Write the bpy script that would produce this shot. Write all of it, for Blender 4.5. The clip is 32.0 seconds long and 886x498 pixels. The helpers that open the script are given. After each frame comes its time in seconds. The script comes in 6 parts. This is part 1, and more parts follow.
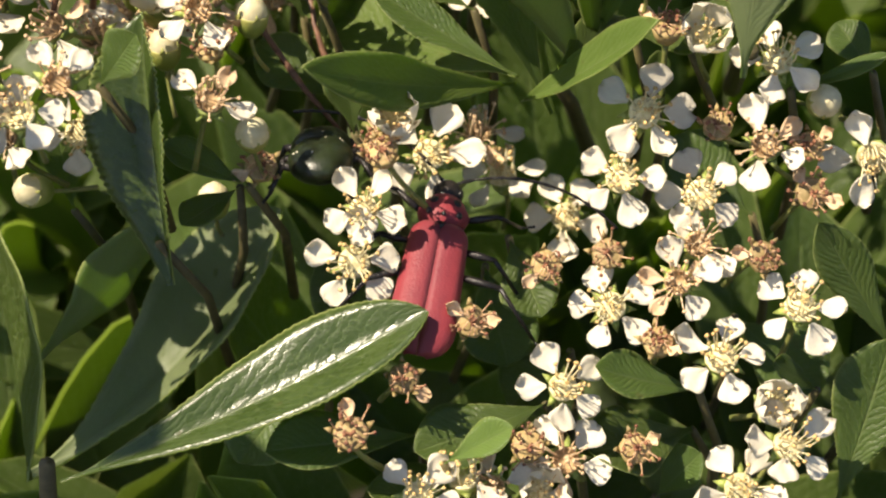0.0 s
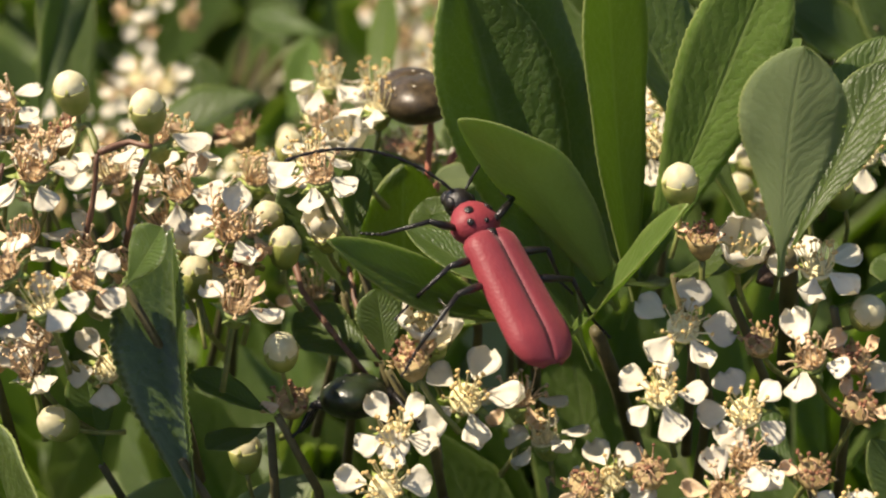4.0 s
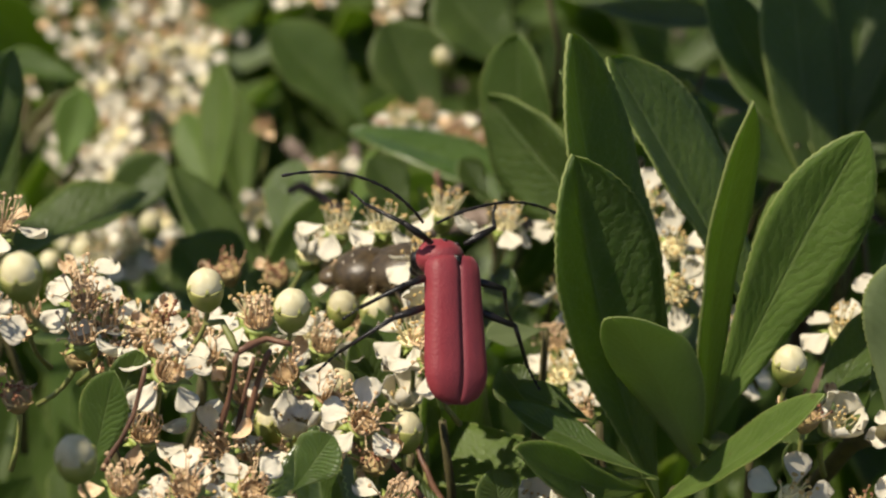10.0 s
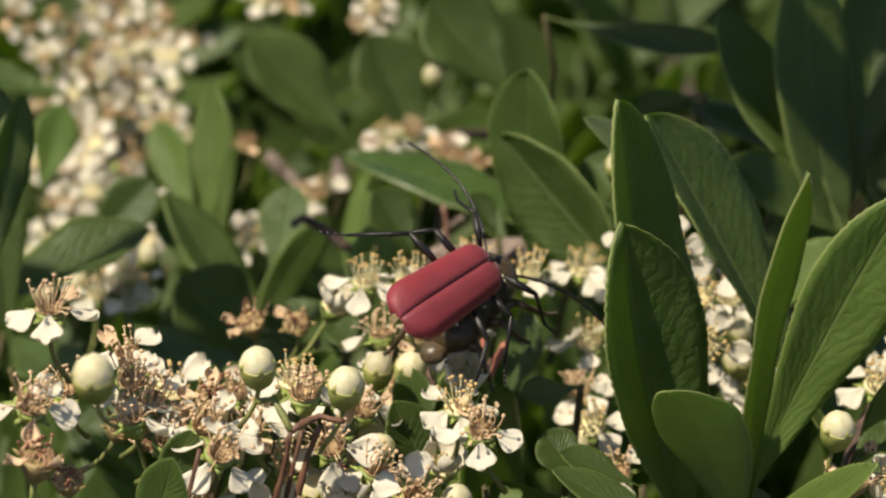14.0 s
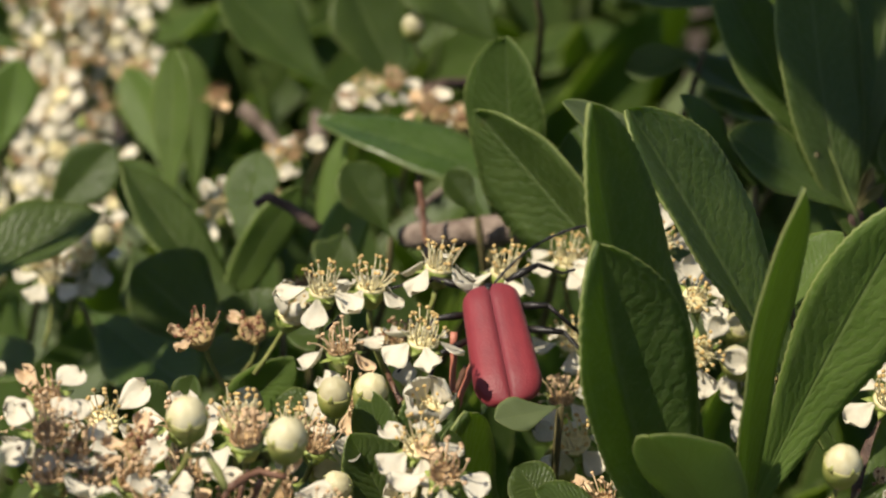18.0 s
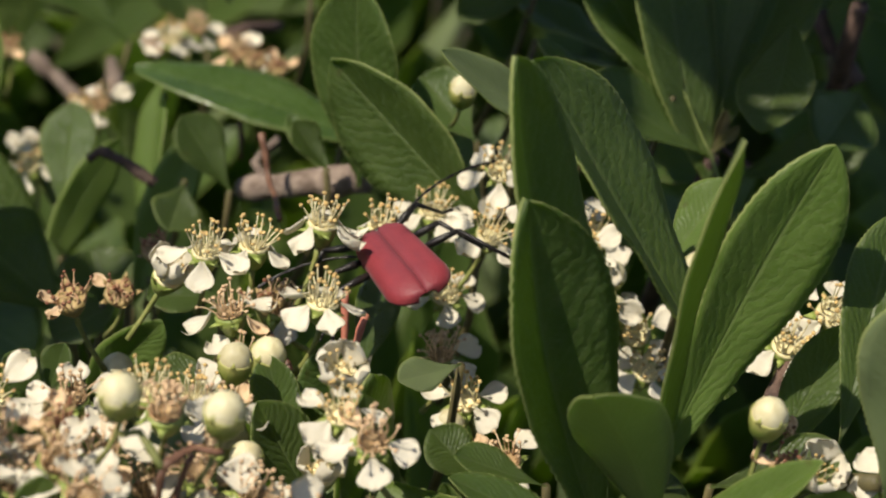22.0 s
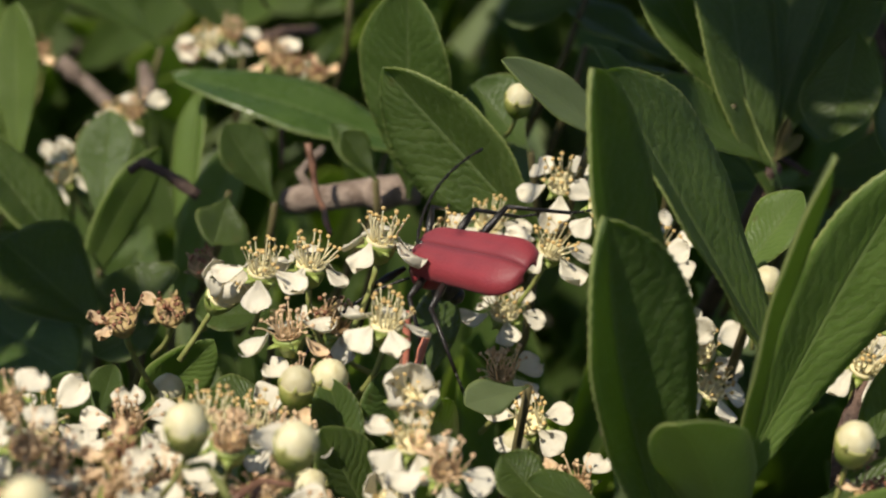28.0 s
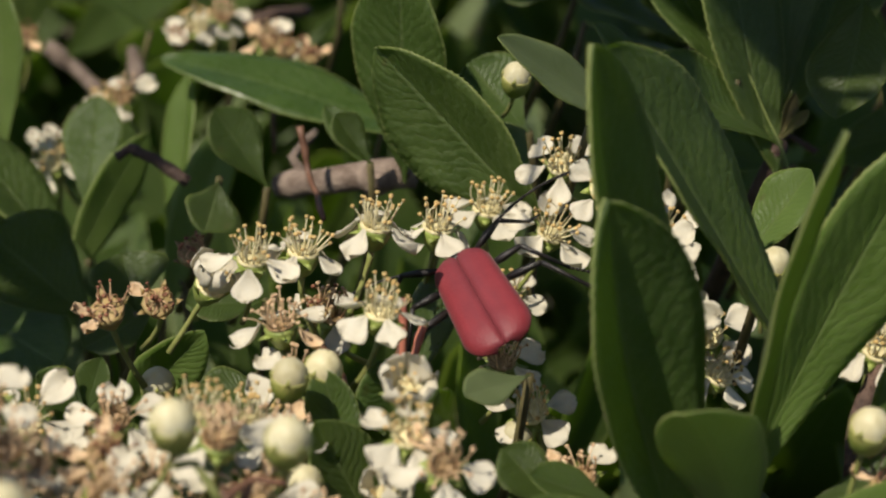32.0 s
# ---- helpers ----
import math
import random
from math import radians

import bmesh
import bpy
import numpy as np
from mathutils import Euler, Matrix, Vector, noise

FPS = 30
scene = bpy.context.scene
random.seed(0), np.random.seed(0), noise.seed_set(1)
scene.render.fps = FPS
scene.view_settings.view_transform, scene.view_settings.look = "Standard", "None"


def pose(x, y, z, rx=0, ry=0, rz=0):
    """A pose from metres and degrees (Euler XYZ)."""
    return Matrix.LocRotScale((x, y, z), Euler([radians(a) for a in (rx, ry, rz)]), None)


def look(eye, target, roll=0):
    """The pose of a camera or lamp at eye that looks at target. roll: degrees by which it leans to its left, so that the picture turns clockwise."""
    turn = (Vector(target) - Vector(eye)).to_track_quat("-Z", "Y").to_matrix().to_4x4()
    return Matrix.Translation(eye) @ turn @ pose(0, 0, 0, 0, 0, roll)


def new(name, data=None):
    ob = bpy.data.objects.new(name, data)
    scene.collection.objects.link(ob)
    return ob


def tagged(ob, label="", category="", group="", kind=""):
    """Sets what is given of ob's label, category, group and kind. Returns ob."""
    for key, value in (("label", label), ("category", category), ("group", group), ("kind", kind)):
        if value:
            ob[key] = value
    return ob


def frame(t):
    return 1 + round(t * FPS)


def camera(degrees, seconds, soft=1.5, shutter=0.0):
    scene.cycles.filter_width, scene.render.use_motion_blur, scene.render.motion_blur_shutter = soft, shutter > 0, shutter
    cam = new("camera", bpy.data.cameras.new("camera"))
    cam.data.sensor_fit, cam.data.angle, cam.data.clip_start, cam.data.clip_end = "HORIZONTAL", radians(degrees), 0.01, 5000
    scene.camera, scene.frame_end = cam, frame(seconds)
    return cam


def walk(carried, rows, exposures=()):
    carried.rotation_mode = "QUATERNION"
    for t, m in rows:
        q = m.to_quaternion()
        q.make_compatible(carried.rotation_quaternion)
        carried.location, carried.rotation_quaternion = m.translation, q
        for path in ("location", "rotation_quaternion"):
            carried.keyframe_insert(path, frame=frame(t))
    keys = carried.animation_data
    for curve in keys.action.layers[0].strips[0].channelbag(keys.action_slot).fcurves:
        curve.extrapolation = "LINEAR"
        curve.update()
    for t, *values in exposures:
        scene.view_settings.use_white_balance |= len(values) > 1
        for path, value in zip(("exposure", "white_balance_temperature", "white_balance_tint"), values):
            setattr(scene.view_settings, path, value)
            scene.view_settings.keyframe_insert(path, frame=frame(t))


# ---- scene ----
cam = camera(20.0, 32.0, soft=2.2)
PATH = [
    (0.0, -0.00794, -0.14656, 0.31434, 49.082, 0.947, -0.819),
    (0.5, -0.00608, -0.15202, 0.30889, 52.643, 1.275, -0.208),
    (1.0, -0.00387, -0.15222, 0.30578, 53.638, 2.106, 0.833),
    (1.5, -0.00152, -0.15360, 0.30128, 55.692, 2.867, 1.821),
    (2.0, -0.00060, -0.16279, 0.28066, 63.299, 2.580, 2.248),
    (2.5, -0.00050, -0.17010, 0.26529, 69.212, 2.489, 2.307),
    (3.0, -0.00053, -0.17070, 0.26730, 69.499, 2.587, 2.103),
    (3.5, -0.00032, -0.16958, 0.26726, 69.747, 2.811, 2.106),
    (5.5, -0.01149, -0.16011, 0.28071, 66.910, 2.361, -1.046),
    (6.0, -0.01183, -0.15741, 0.28164, 66.626, 2.198, -1.271),
    (6.5, -0.01547, -0.15672, 0.28645, 65.920, 2.077, -1.614),
    (7.0, -0.02221, -0.15913, 0.29088, 65.971, 1.435, -2.994),
    (7.5, -0.03387, -0.16250, 0.29497, 66.033, 1.007, -5.457),
    (8.0, -0.04461, -0.16169, 0.29253, 66.757, 0.275, -7.856),
    (8.5, -0.05489, -0.16095, 0.29619, 66.048, -0.565, -9.691),
    (9.0, -0.05440, -0.15943, 0.29720, 65.810, -1.122, -10.495),
    (9.5, -0.06325, -0.15806, 0.29648, 65.899, -1.944, -12.914),
    (10.0, -0.06167, -0.15590, 0.29373, 66.097, -2.206, -13.306),
    (10.5, -0.06077, -0.15417, 0.29169, 66.084, -2.478, -13.452),
    (11.0, -0.06042, -0.15440, 0.29349, 65.757, -1.682, -12.504),
    (11.5, -0.06684, -0.15271, 0.29395, 65.841, -2.167, -13.682),
    (12.0, -0.06783, -0.15140, 0.29441, 65.654, -2.352, -13.792),
    (12.5, -0.07104, -0.15078, 0.29460, 65.482, -2.954, -14.038),
    (13.0, -0.06937, -0.15393, 0.29801, 65.123, -2.300, -13.808),
    (13.5, -0.07272, -0.14998, 0.29959, 65.133, -3.024, -15.866),
    (15.5, -0.06549, -0.14156, 0.30749, 62.831, -1.541, -14.266),
    (16.0, -0.06545, -0.13586, 0.30549, 62.322, -1.735, -14.328),
    (16.5, -0.06447, -0.13443, 0.30481, 62.266, -1.463, -14.482),
    (17.0, -0.06368, -0.13073, 0.30275, 62.194, -1.695, -14.548),
    (17.5, -0.06241, -0.12771, 0.30102, 62.061, -1.561, -14.740),
    (18.0, -0.06026, -0.12604, 0.30232, 61.808, -1.529, -15.479),
    (18.5, -0.05916, -0.12402, 0.30151, 61.558, -1.206, -15.632),
    (19.0, -0.05781, -0.12297, 0.30107, 61.550, -1.076, -15.749),
    (19.5, -0.05976, -0.12000, 0.29984, 61.471, -1.193, -16.272),
    (20.0, -0.06135, -0.11786, 0.30127, 60.839, -1.491, -17.515),
    (20.5, -0.06698, -0.11604, 0.29998, 60.255, -2.501, -18.902),
    (21.0, -0.07174, -0.11631, 0.30025, 60.477, -3.022, -20.475),
    (21.5, -0.07420, -0.11647, 0.30028, 60.721, -3.791, -22.169),
    (22.0, -0.07526, -0.11468, 0.30069, 60.545, -4.079, -23.031),
    (22.5, -0.07555, -0.11408, 0.30105, 60.541, -3.740, -22.922),
    (23.0, -0.07648, -0.11428, 0.30210, 60.356, -3.652, -23.151),
    (23.5, -0.07696, -0.11284, 0.30266, 60.294, -3.679, -23.103),
    (24.0, -0.07705, -0.11236, 0.30207, 60.268, -3.744, -23.079),
    (24.5, -0.07541, -0.11163, 0.30307, 60.169, -3.412, -23.152),
    (25.0, -0.07458, -0.10991, 0.30277, 60.237, -3.329, -23.374),
    (25.5, -0.07564, -0.10856, 0.30141, 60.108, -3.276, -23.328),
    (27.5, -0.07647, -0.10631, 0.29884, 60.413, -3.948, -23.324),
    (28.0, -0.07689, -0.10671, 0.29857, 60.412, -3.843, -23.173),
    (28.5, -0.07722, -0.10730, 0.29868, 60.430, -3.701, -23.197),
    (29.0, -0.07725, -0.10629, 0.29908, 60.456, -3.848, -23.302),
    (29.5, -0.07687, -0.10561, 0.29891, 60.455, -3.718, -23.265),
    (30.0, -0.07661, -0.10369, 0.29859, 60.248, -3.469, -23.535),
    (30.5, -0.07484, -0.10277, 0.29732, 60.286, -3.351, -23.308),
    (31.0, -0.07449, -0.10198, 0.29573, 60.185, -3.350, -23.429),
    (31.5, -0.07401, -0.10129, 0.29513, 60.031, -3.259, -23.477),
    (32.0, -0.07417, -0.10173, 0.29563, 60.023, -3.139, -23.539),
]
EXPOSURES = [(0.0, 0.95, 6800, 14), (3.0, 0.89, 6800, 14), (6.0, 0.60, 6650, 12), (9.0, 0.34, 6450, 11), (16.0, 0.32, 6450, 11), (24.0, 0.24, 6280, 11), (30.0, 0.19, 6280, 11), (31.0, 0.03, 6280, 11), (32.0, 0.01, 6280, 11)]
walk(cam, [(t, pose(x, y, z, rx, ry, rz)) for t, x, y, z, rx, ry, rz in PATH], EXPOSURES)
cam.data.dof.use_dof = True
cam.data.dof.focus_distance = 0.188
cam.data.dof.aperture_fstop = 55

# ---- world, sun ----
SUN_FROM = Vector((-0.52, -0.10, 0.85)).normalized()
world = bpy.data.worlds.new("sky")
scene.world = world
world.use_nodes = True
wn = world.node_tree
sky = wn.nodes.new("ShaderNodeTexSky")
sky.sky_type = "NISHITA"
sky.sun_disc = False
sky.sun_elevation = math.asin(SUN_FROM.z)
sky.sun_rotation = math.atan2(SUN_FROM.x, SUN_FROM.y)
wn.nodes["Background"].inputs[1].default_value = 0.08
wn.links.new(sky.outputs[0], wn.nodes["Background"].inputs[0])
sun = new("sun", bpy.data.lights.new("sun", "SUN"))
sun.data.energy = 5.0
sun.data.angle = radians(0.55)
sun.data.color = (1.0, 0.90, 0.72)
sun.matrix_world = look(SUN_FROM * 5, (0, 0, 0))


# ---- materials ----
class Mat:
    """A small helper round one node material."""

    def __init__(self, name, rough=0.5, spec=0.5, metal=0.0):
        self.m = bpy.data.materials.new(name)
        self.m.use_nodes = True
        self.t = self.m.node_tree
        self.b = self.t.nodes["Principled BSDF"]
        self.b.inputs["Roughness"].default_value = rough
        self.b.inputs["Specular IOR Level"].default_value = spec
        self.b.inputs["Metallic"].default_value = metal

    def node(self, kind, **sets):
        n = self.t.nodes.new(kind)
        for k, v in sets.items():
            if k in n.inputs:
                n.inputs[k].default_value = v
        return n

    def link(self, a, b):
        self.t.links.new(a, b)

    def math(self, op, a, b=None, c=None):
        n = self.t.nodes.new("ShaderNodeMath")
        n.operation = op
        for i, v in enumerate((a, b, c)):
            if v is None:
                continue
            if isinstance(v, (int, float)):
                n.inputs[i].default_value = v
            else:
                self.link(v, n.inputs[i])
        return n.outputs[0]

    def noise(self, scale, detail=4.0, rough=0.55, coord=None):
        n = self.node("ShaderNodeTexNoise", Scale=scale, Detail=detail, Roughness=rough)
        tc = coord or self.t.nodes.new("ShaderNodeTexCoord").outputs["Object"]
        self.link(tc, n.inputs["Vector"])
        return n.outputs["Fac"]

    def ramp(self, fac, stops):
        n = self.t.nodes.new("ShaderNodeValToRGB")
        e = n.color_ramp.elements
        while len(e) < len(stops):
            e.new(0.5)
        for i, (p, c) in enumerate(stops):
            e[i].position, e[i].color = p, (*c, 1)
        self.link(fac, n.inputs[0])
        return n.outputs[0]

    def mix(self, fac, a, b):
        n = self.t.nodes.new("ShaderNodeMix")
        n.data_type = "RGBA"
        if isinstance(fac, (int, float)):
            n.inputs[0].default_value = fac
        else:
            self.link(fac, n.inputs[0])
        for i, v in ((6, a), (7, b)):
            if isinstance(v, tuple):
                n.inputs[i].default_value = (*v, 1)
            else:
                self.link(v, n.inputs[i])
        return n.outputs[2]

    def colour(self, c):
        if isinstance(c, tuple):
            self.b.inputs["Base Color"].default_value = (*c, 1)
        else:
            self.link(c, self.b.inputs["Base Color"])

    def bump(self, h, strength=0.3, dist=0.0002):
        n = self.node("ShaderNodeBump", Strength=strength, Distance=dist)
        self.link(h, n.inputs["Height"])
        self.link(n.outputs[0], self.b.inputs["Normal"])
        return n.outputs[0]

    def thin(self, share, colour, normal=None):
        """Lets part of the light through, as a leaf or petal does."""
        tr = self.t.nodes.new("ShaderNodeBsdfTranslucent")
        if isinstance(colour, tuple):
            tr.inputs[0].default_value = (*colour, 1)
        else:
            self.link(colour, tr.inputs[0])
        mx = self.t.nodes.new("ShaderNodeMixShader")
        mx.inputs[0].default_value = share
        self.link(self.b.outputs[0], mx.inputs[1])
        self.link(tr.outputs[0], mx.inputs[2])
        self.link(mx.outputs[0], self.t.nodes["Material Output"].inputs[0])


def leaf_material(name, low, high, vein, rough, through_colour, share, relief, gloss=0.36):
    m = Mat(name, rough, gloss)
    uv = m.t.nodes.new("ShaderNodeUVMap")
    sp = m.t.nodes.new("ShaderNodeSeparateXYZ")
    m.link(uv.outputs[0], sp.inputs[0])
    side = m.math("ABSOLUTE", m.math("SUBTRACT", sp.outputs[0], 0.5))
    # side veins that run forward from the midrib, and finer ones between them
    wob = m.math("SUBTRACT", m.noise(620, 3, 0.65), 0.5)
    s = m.math("SUBTRACT", m.math("MULTIPLY", sp.outputs[1], 15.0), m.math("MULTIPLY", m.math("POWER", side, 0.85), 7.0))
    s = m.math("ADD", s, m.math("MULTIPLY", wob, 2.5))
    saw = m.math("ABSOLUTE", m.math("SUBTRACT", m.math("FRACT", s), 0.5))
    veins = m.math("SUBTRACT", 1.0, m.math("MINIMUM", m.math("MULTIPLY", saw, 15.0), 1.0))
    s2 = m.math("ADD", m.math("MULTIPLY", s, 2.0), m.math("MULTIPLY", side, 5.0))
    saw2 = m.math("ABSOLUTE", m.math("SUBTRACT", m.math("FRACT", s2), 0.5))
    fork = m.math("MULTIPLY", m.math("SUBTRACT", 1.0, m.math("MINIMUM", m.math("MULTIPLY", saw2, 9.0), 1.0)), m.math("MINIMUM", m.math("MULTIPLY", side, 2.4), 1.0))
    veins = m.math("MAXIMUM", veins, m.math("MULTIPLY", fork, 0.5))
    rib = m.math("SUBTRACT", 1.0, m.math("MINIMUM", m.math("MULTIPLY", side, 32.0), 1.0))
    rnd = m.t.nodes.new("ShaderNodeObjectInfo").outputs["Random"]
    big = m.noise(260, 3)
    base = m.ramp(big, [(0.3, low), (0.7, high)])
    hs = m.node("ShaderNodeHueSaturation", Saturation=1.0)
    m.link(m.math("ADD", 0.78, m.math("MULTIPLY", rnd, 0.44)), hs.inputs["Value"])
    m.link(m.math("ADD", 0.49, m.math("MULTIPLY", rnd, 0.02)), hs.inputs["Hue"])
    m.link(base, hs.inputs["Color"])
    # fine net between the side veins
    mp = m.node("ShaderNodeMapping")
    mp.inputs["Scale"].default_value = (9.0, 34.0, 1.0)
    m.link(uv.outputs[0], mp.inputs["Vector"])
    net = m.t.nodes.new("ShaderNodeTexVoronoi")
    net.feature = "DISTANCE_TO_EDGE"
    net.inputs["Scale"].default_value = 1.0
    m.link(mp.outputs[0], net.inputs["Vector"])
    mesh = m.math("SUBTRACT", 1.0, m.math("MINIMUM", m.math("MULTIPLY", net.outputs["Distance"], 9.0), 1.0))
    c = m.mix(m.math("MULTIPLY", mesh, 0.24), hs.outputs[0], vein)
    c = m.mix(m.math("MULTIPLY", veins, 0.62), c, vein)
    c = m.mix(m.math("MULTIPLY", rib, 0.6), c, vein)
    rim = m.math("MULTIPLY", m.math("MAXIMUM", m.math("SUBTRACT", side, 0.476), 0.0), 40.0)
    c = m.mix(m.math("MINIMUM", rim, 0.8), c, (0.36, 0.40, 0.14))
    spot = m.math("GREATER_THAN", m.noise(520, 2), 0.74)
    c = m.mix(m.math("MULTIPLY", spot, 0.5), c, (0.10, 0.085, 0.03))
    m.colour(c)
    fine = m.noise(5200, 3)
    h = m.math("ADD", m.math("MULTIPLY", fine, 0.22), m.math("SUBTRACT", m.math("ADD", m.math("MULTIPLY", m.math("POWER", saw, 0.6), 0.62), m.math("MULTIPLY", net.outputs["Distance"], 0.12)), m.math("MULTIPLY", rib, 0.9)))
    m.bump(h, relief, 0.00030)
    m.link(m.math("ADD", rough - 0.08, m.math("MULTIPLY", m.noise(700, 2), 0.16)), m.b.inputs["Roughness"])
    m.thin(share, through_colour)
    return m.m


LEAF = leaf_material("leaf_upper_side", (0.047, 0.078, 0.017), (0.080, 0.120, 0.031), (0.20, 0.25, 0.10), 0.42, (0.36, 0.50, 0.06), 0.48, 0.52, 0.42)
UNDER = leaf_material("leaf_under_side", (0.140, 0.176, 0.080), (0.180, 0.215, 0.105), (0.21, 0.25, 0.12), 0.5, (0.36, 0.50, 0.08), 0.45, 0.22)
WAXY = leaf_material("waxy_leaf", (0.036, 0.066, 0.013), (0.062, 0.102, 0.024), (0.15, 0.20, 0.07), 0.29, (0.30, 0.45, 0.05), 0.38, 0.22, 0.7)
# lighter copy of LEAF: sunlight, and paler young growth, put into the colour
PALE_LIT = leaf_material("pale_sunlit_leaf", (0.088, 0.142, 0.027), (0.136, 0.203, 0.047), (0.20, 0.25, 0.09), 0.45, (0.36, 0.52, 0.06), 0.45, 0.36, 0.32)
YOUNG = leaf_material("young_leaf", (0.11, 0.12, 0.03), (0.15, 0.13, 0.045), (0.25, 0.16, 0.08), 0.4, (0.24, 0.22, 0.05), 0.3, 0.3)


def petal_material():
    m = Mat("petal", 0.55, 0.3)
    rnd = m.t.nodes.new("ShaderNodeObjectInfo").outputs["Random"]
    c = m.ramp(m.noise(700, 3), [(0.3, (0.72, 0.665, 0.53)), (0.7, (0.80, 0.755, 0.64))])
    hs = m.node("ShaderNodeHueSaturation")
    m.link(m.math("ADD", 0.86, m.math("MULTIPLY", rnd, 0.18)), hs.inputs["Value"])
    m.link(c, hs.inputs["Color"])
    speck = m.math("GREATER_THAN", m.noise(3200, 1), 0.745)
    c = m.mix(m.math("MULTIPLY", speck, 0.6), hs.outputs[0], (0.30, 0.20, 0.09))
    m.colour(c)
    m.bump(m.noise(2200, 3), 0.4, 0.00012)
    m.thin(0.30, (0.86, 0.82, 0.64))
    return m.m


def plain(name, low, high, rough, scale, relief=0.3, share=0.0, through_colour=None, dist=0.0001, spec=0.4):
    m = Mat(name, rough, spec)
    rnd = m.t.nodes.new("ShaderNodeObjectInfo").outputs["Random"]
    n = m.noise(scale, 4)
    c = m.ramp(n, [(0.32, low), (0.68, high)])
    hs = m.node("ShaderNodeHueSaturation")
    m.link(m.math("ADD", 0.8, m.math("MULTIPLY", rnd, 0.4)), hs.inputs["Value"])
    m.link(c, hs.inputs["Color"])
    m.colour(hs.outputs[0])
    m.bump(m.noise(scale * 4, 3), relief, dist)
    if share:
        m.thin(share, through_colour)
    return m.m


def bud_green():
    """Bud cups: green at the stalk, turning yellowish cream towards the petals."""
    m = Mat("bud_cup", 0.5, 0.35)
    sp = m.t.nodes.new("ShaderNodeSeparateXYZ")
    m.link(m.t.nodes.new("ShaderNodeTexCoord").outputs["Object"], sp.inputs[0])
    h = m.math("ADD", m.math("DIVIDE", sp.outputs[2], 0.0040), 0.85)
    h = m.math("ADD", h, m.math("MULTIPLY", m.math("SUBTRACT", m.noise(700, 3), 0.5), 0.5))
    m.colour(m.ramp(h, [(0.05, (0.15, 0.21, 0.04)), (0.55, (0.25, 0.30, 0.06)), (0.95, (0.46, 0.44, 0.15))]))
    m.bump(m.noise(3000, 3), 0.2, 0.0001)
    m.thin(0.15, (0.5, 0.5, 0.15))
    return m.m


PETAL = petal_material()
BUD_PETAL = plain("bud_petal", (0.60, 0.53, 0.30), (0.73, 0.68, 0.47), 0.5, 500, 0.25, 0.2, (0.85, 0.80, 0.5))
OLD_PETAL = plain("withered_petal", (0.60, 0.40, 0.22), (0.78, 0.60, 0.39), 0.7, 900, 0.5, 0.2, (0.6, 0.45, 0.25))
FILAMENT = plain("filament", (0.78, 0.69, 0.40), (0.86, 0.80, 0.56), 0.5, 1500, 0.1, 0.2, (0.8, 0.7, 0.4))
ANTHER = plain("anther", (0.50, 0.32, 0.11), (0.68, 0.49, 0.21), 0.7, 4000, 0.6)
DISC = plain("flower_disc", (0.62, 0.53, 0.25), (0.80, 0.72, 0.45), 0.5, 2500, 0.6)
OLD_FILAMENT = plain("withered_filament", (0.38, 0.21, 0.11), (0.62, 0.43, 0.26), 0.6, 1500, 0.3)
TAN_FILAMENT = plain("browning_filament", (0.72, 0.48, 0.27), (0.84, 0.66, 0.42), 0.55, 1500, 0.2, 0.15, (0.7, 0.5, 0.3))
TAN_ANTHER = plain("browning_anther", (0.42, 0.25, 0.14), (0.68, 0.50, 0.30), 0.7, 3000, 0.5)
OLD_ANTHER = plain("withered_anther", (0.11, 0.04, 0.025), (0.28, 0.12, 0.06), 0.7, 3000, 0.5)
OLD_DISC = plain("withered_disc", (0.30, 0.18, 0.08), (0.50, 0.35, 0.18), 0.6, 2200, 0.8)
CUP = plain("green_cup", (0.19, 0.25, 0.05), (0.32, 0.36, 0.10), 0.5, 1200, 0.3)
BUD_GREEN = bud_green()
OLD_CUP = plain("brown_cup", (0.22, 0.16, 0.06), (0.38, 0.28, 0.12), 0.6, 1200, 0.5)
STALK = plain("green_stalk", (0.16, 0.19, 0.05), (0.25, 0.24, 0.08), 0.5, 900, 0.3)
RED_STALK = plain("red_brown_stalk", (0.09, 0.042, 0.026), (0.17, 0.085, 0.05), 0.5, 900, 0.3)
PINK_STALK = plain("pink_stalk", (0.36, 0.11, 0.075), (0.50, 0.20, 0.13), 0.5, 900, 0.3)
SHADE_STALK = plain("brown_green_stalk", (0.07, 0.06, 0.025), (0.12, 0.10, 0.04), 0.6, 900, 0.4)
BARK = plain("bark", (0.12, 0.085, 0.065), (0.26, 0.20, 0.16), 0.8, 700, 0.9, dist=0.0004)
DARK_BARK = plain("dark_bark", (0.05, 0.032, 0.025), (0.13, 0.08, 0.06), 0.75, 700, 0.9, dist=0.0004)
BLACK = plain("black_chitin", (0.008, 0.007, 0.007), (0.022, 0.018, 0.016), 0.30, 3000, 0.4)
BROWN = plain("brown_chitin", (0.042, 0.029, 0.015), (0.095, 0.066, 0.034), 0.34, 1800, 0.25)
GREEN_CHITIN = plain("dark_green_chitin", (0.004, 0.005, 0.003), (0.018, 0.026, 0.010), 0.34, 700, 0.4)
CHALK = plain("chalk_spot", (0.55, 0.48, 0.36), (0.75, 0.70, 0.58), 0.8, 3000, 0.2)
SOIL = plain("soil", (0.03, 0.022, 0.014), (0.07, 0.05, 0.032), 0.95, 14, 1.0, dist=0.02)


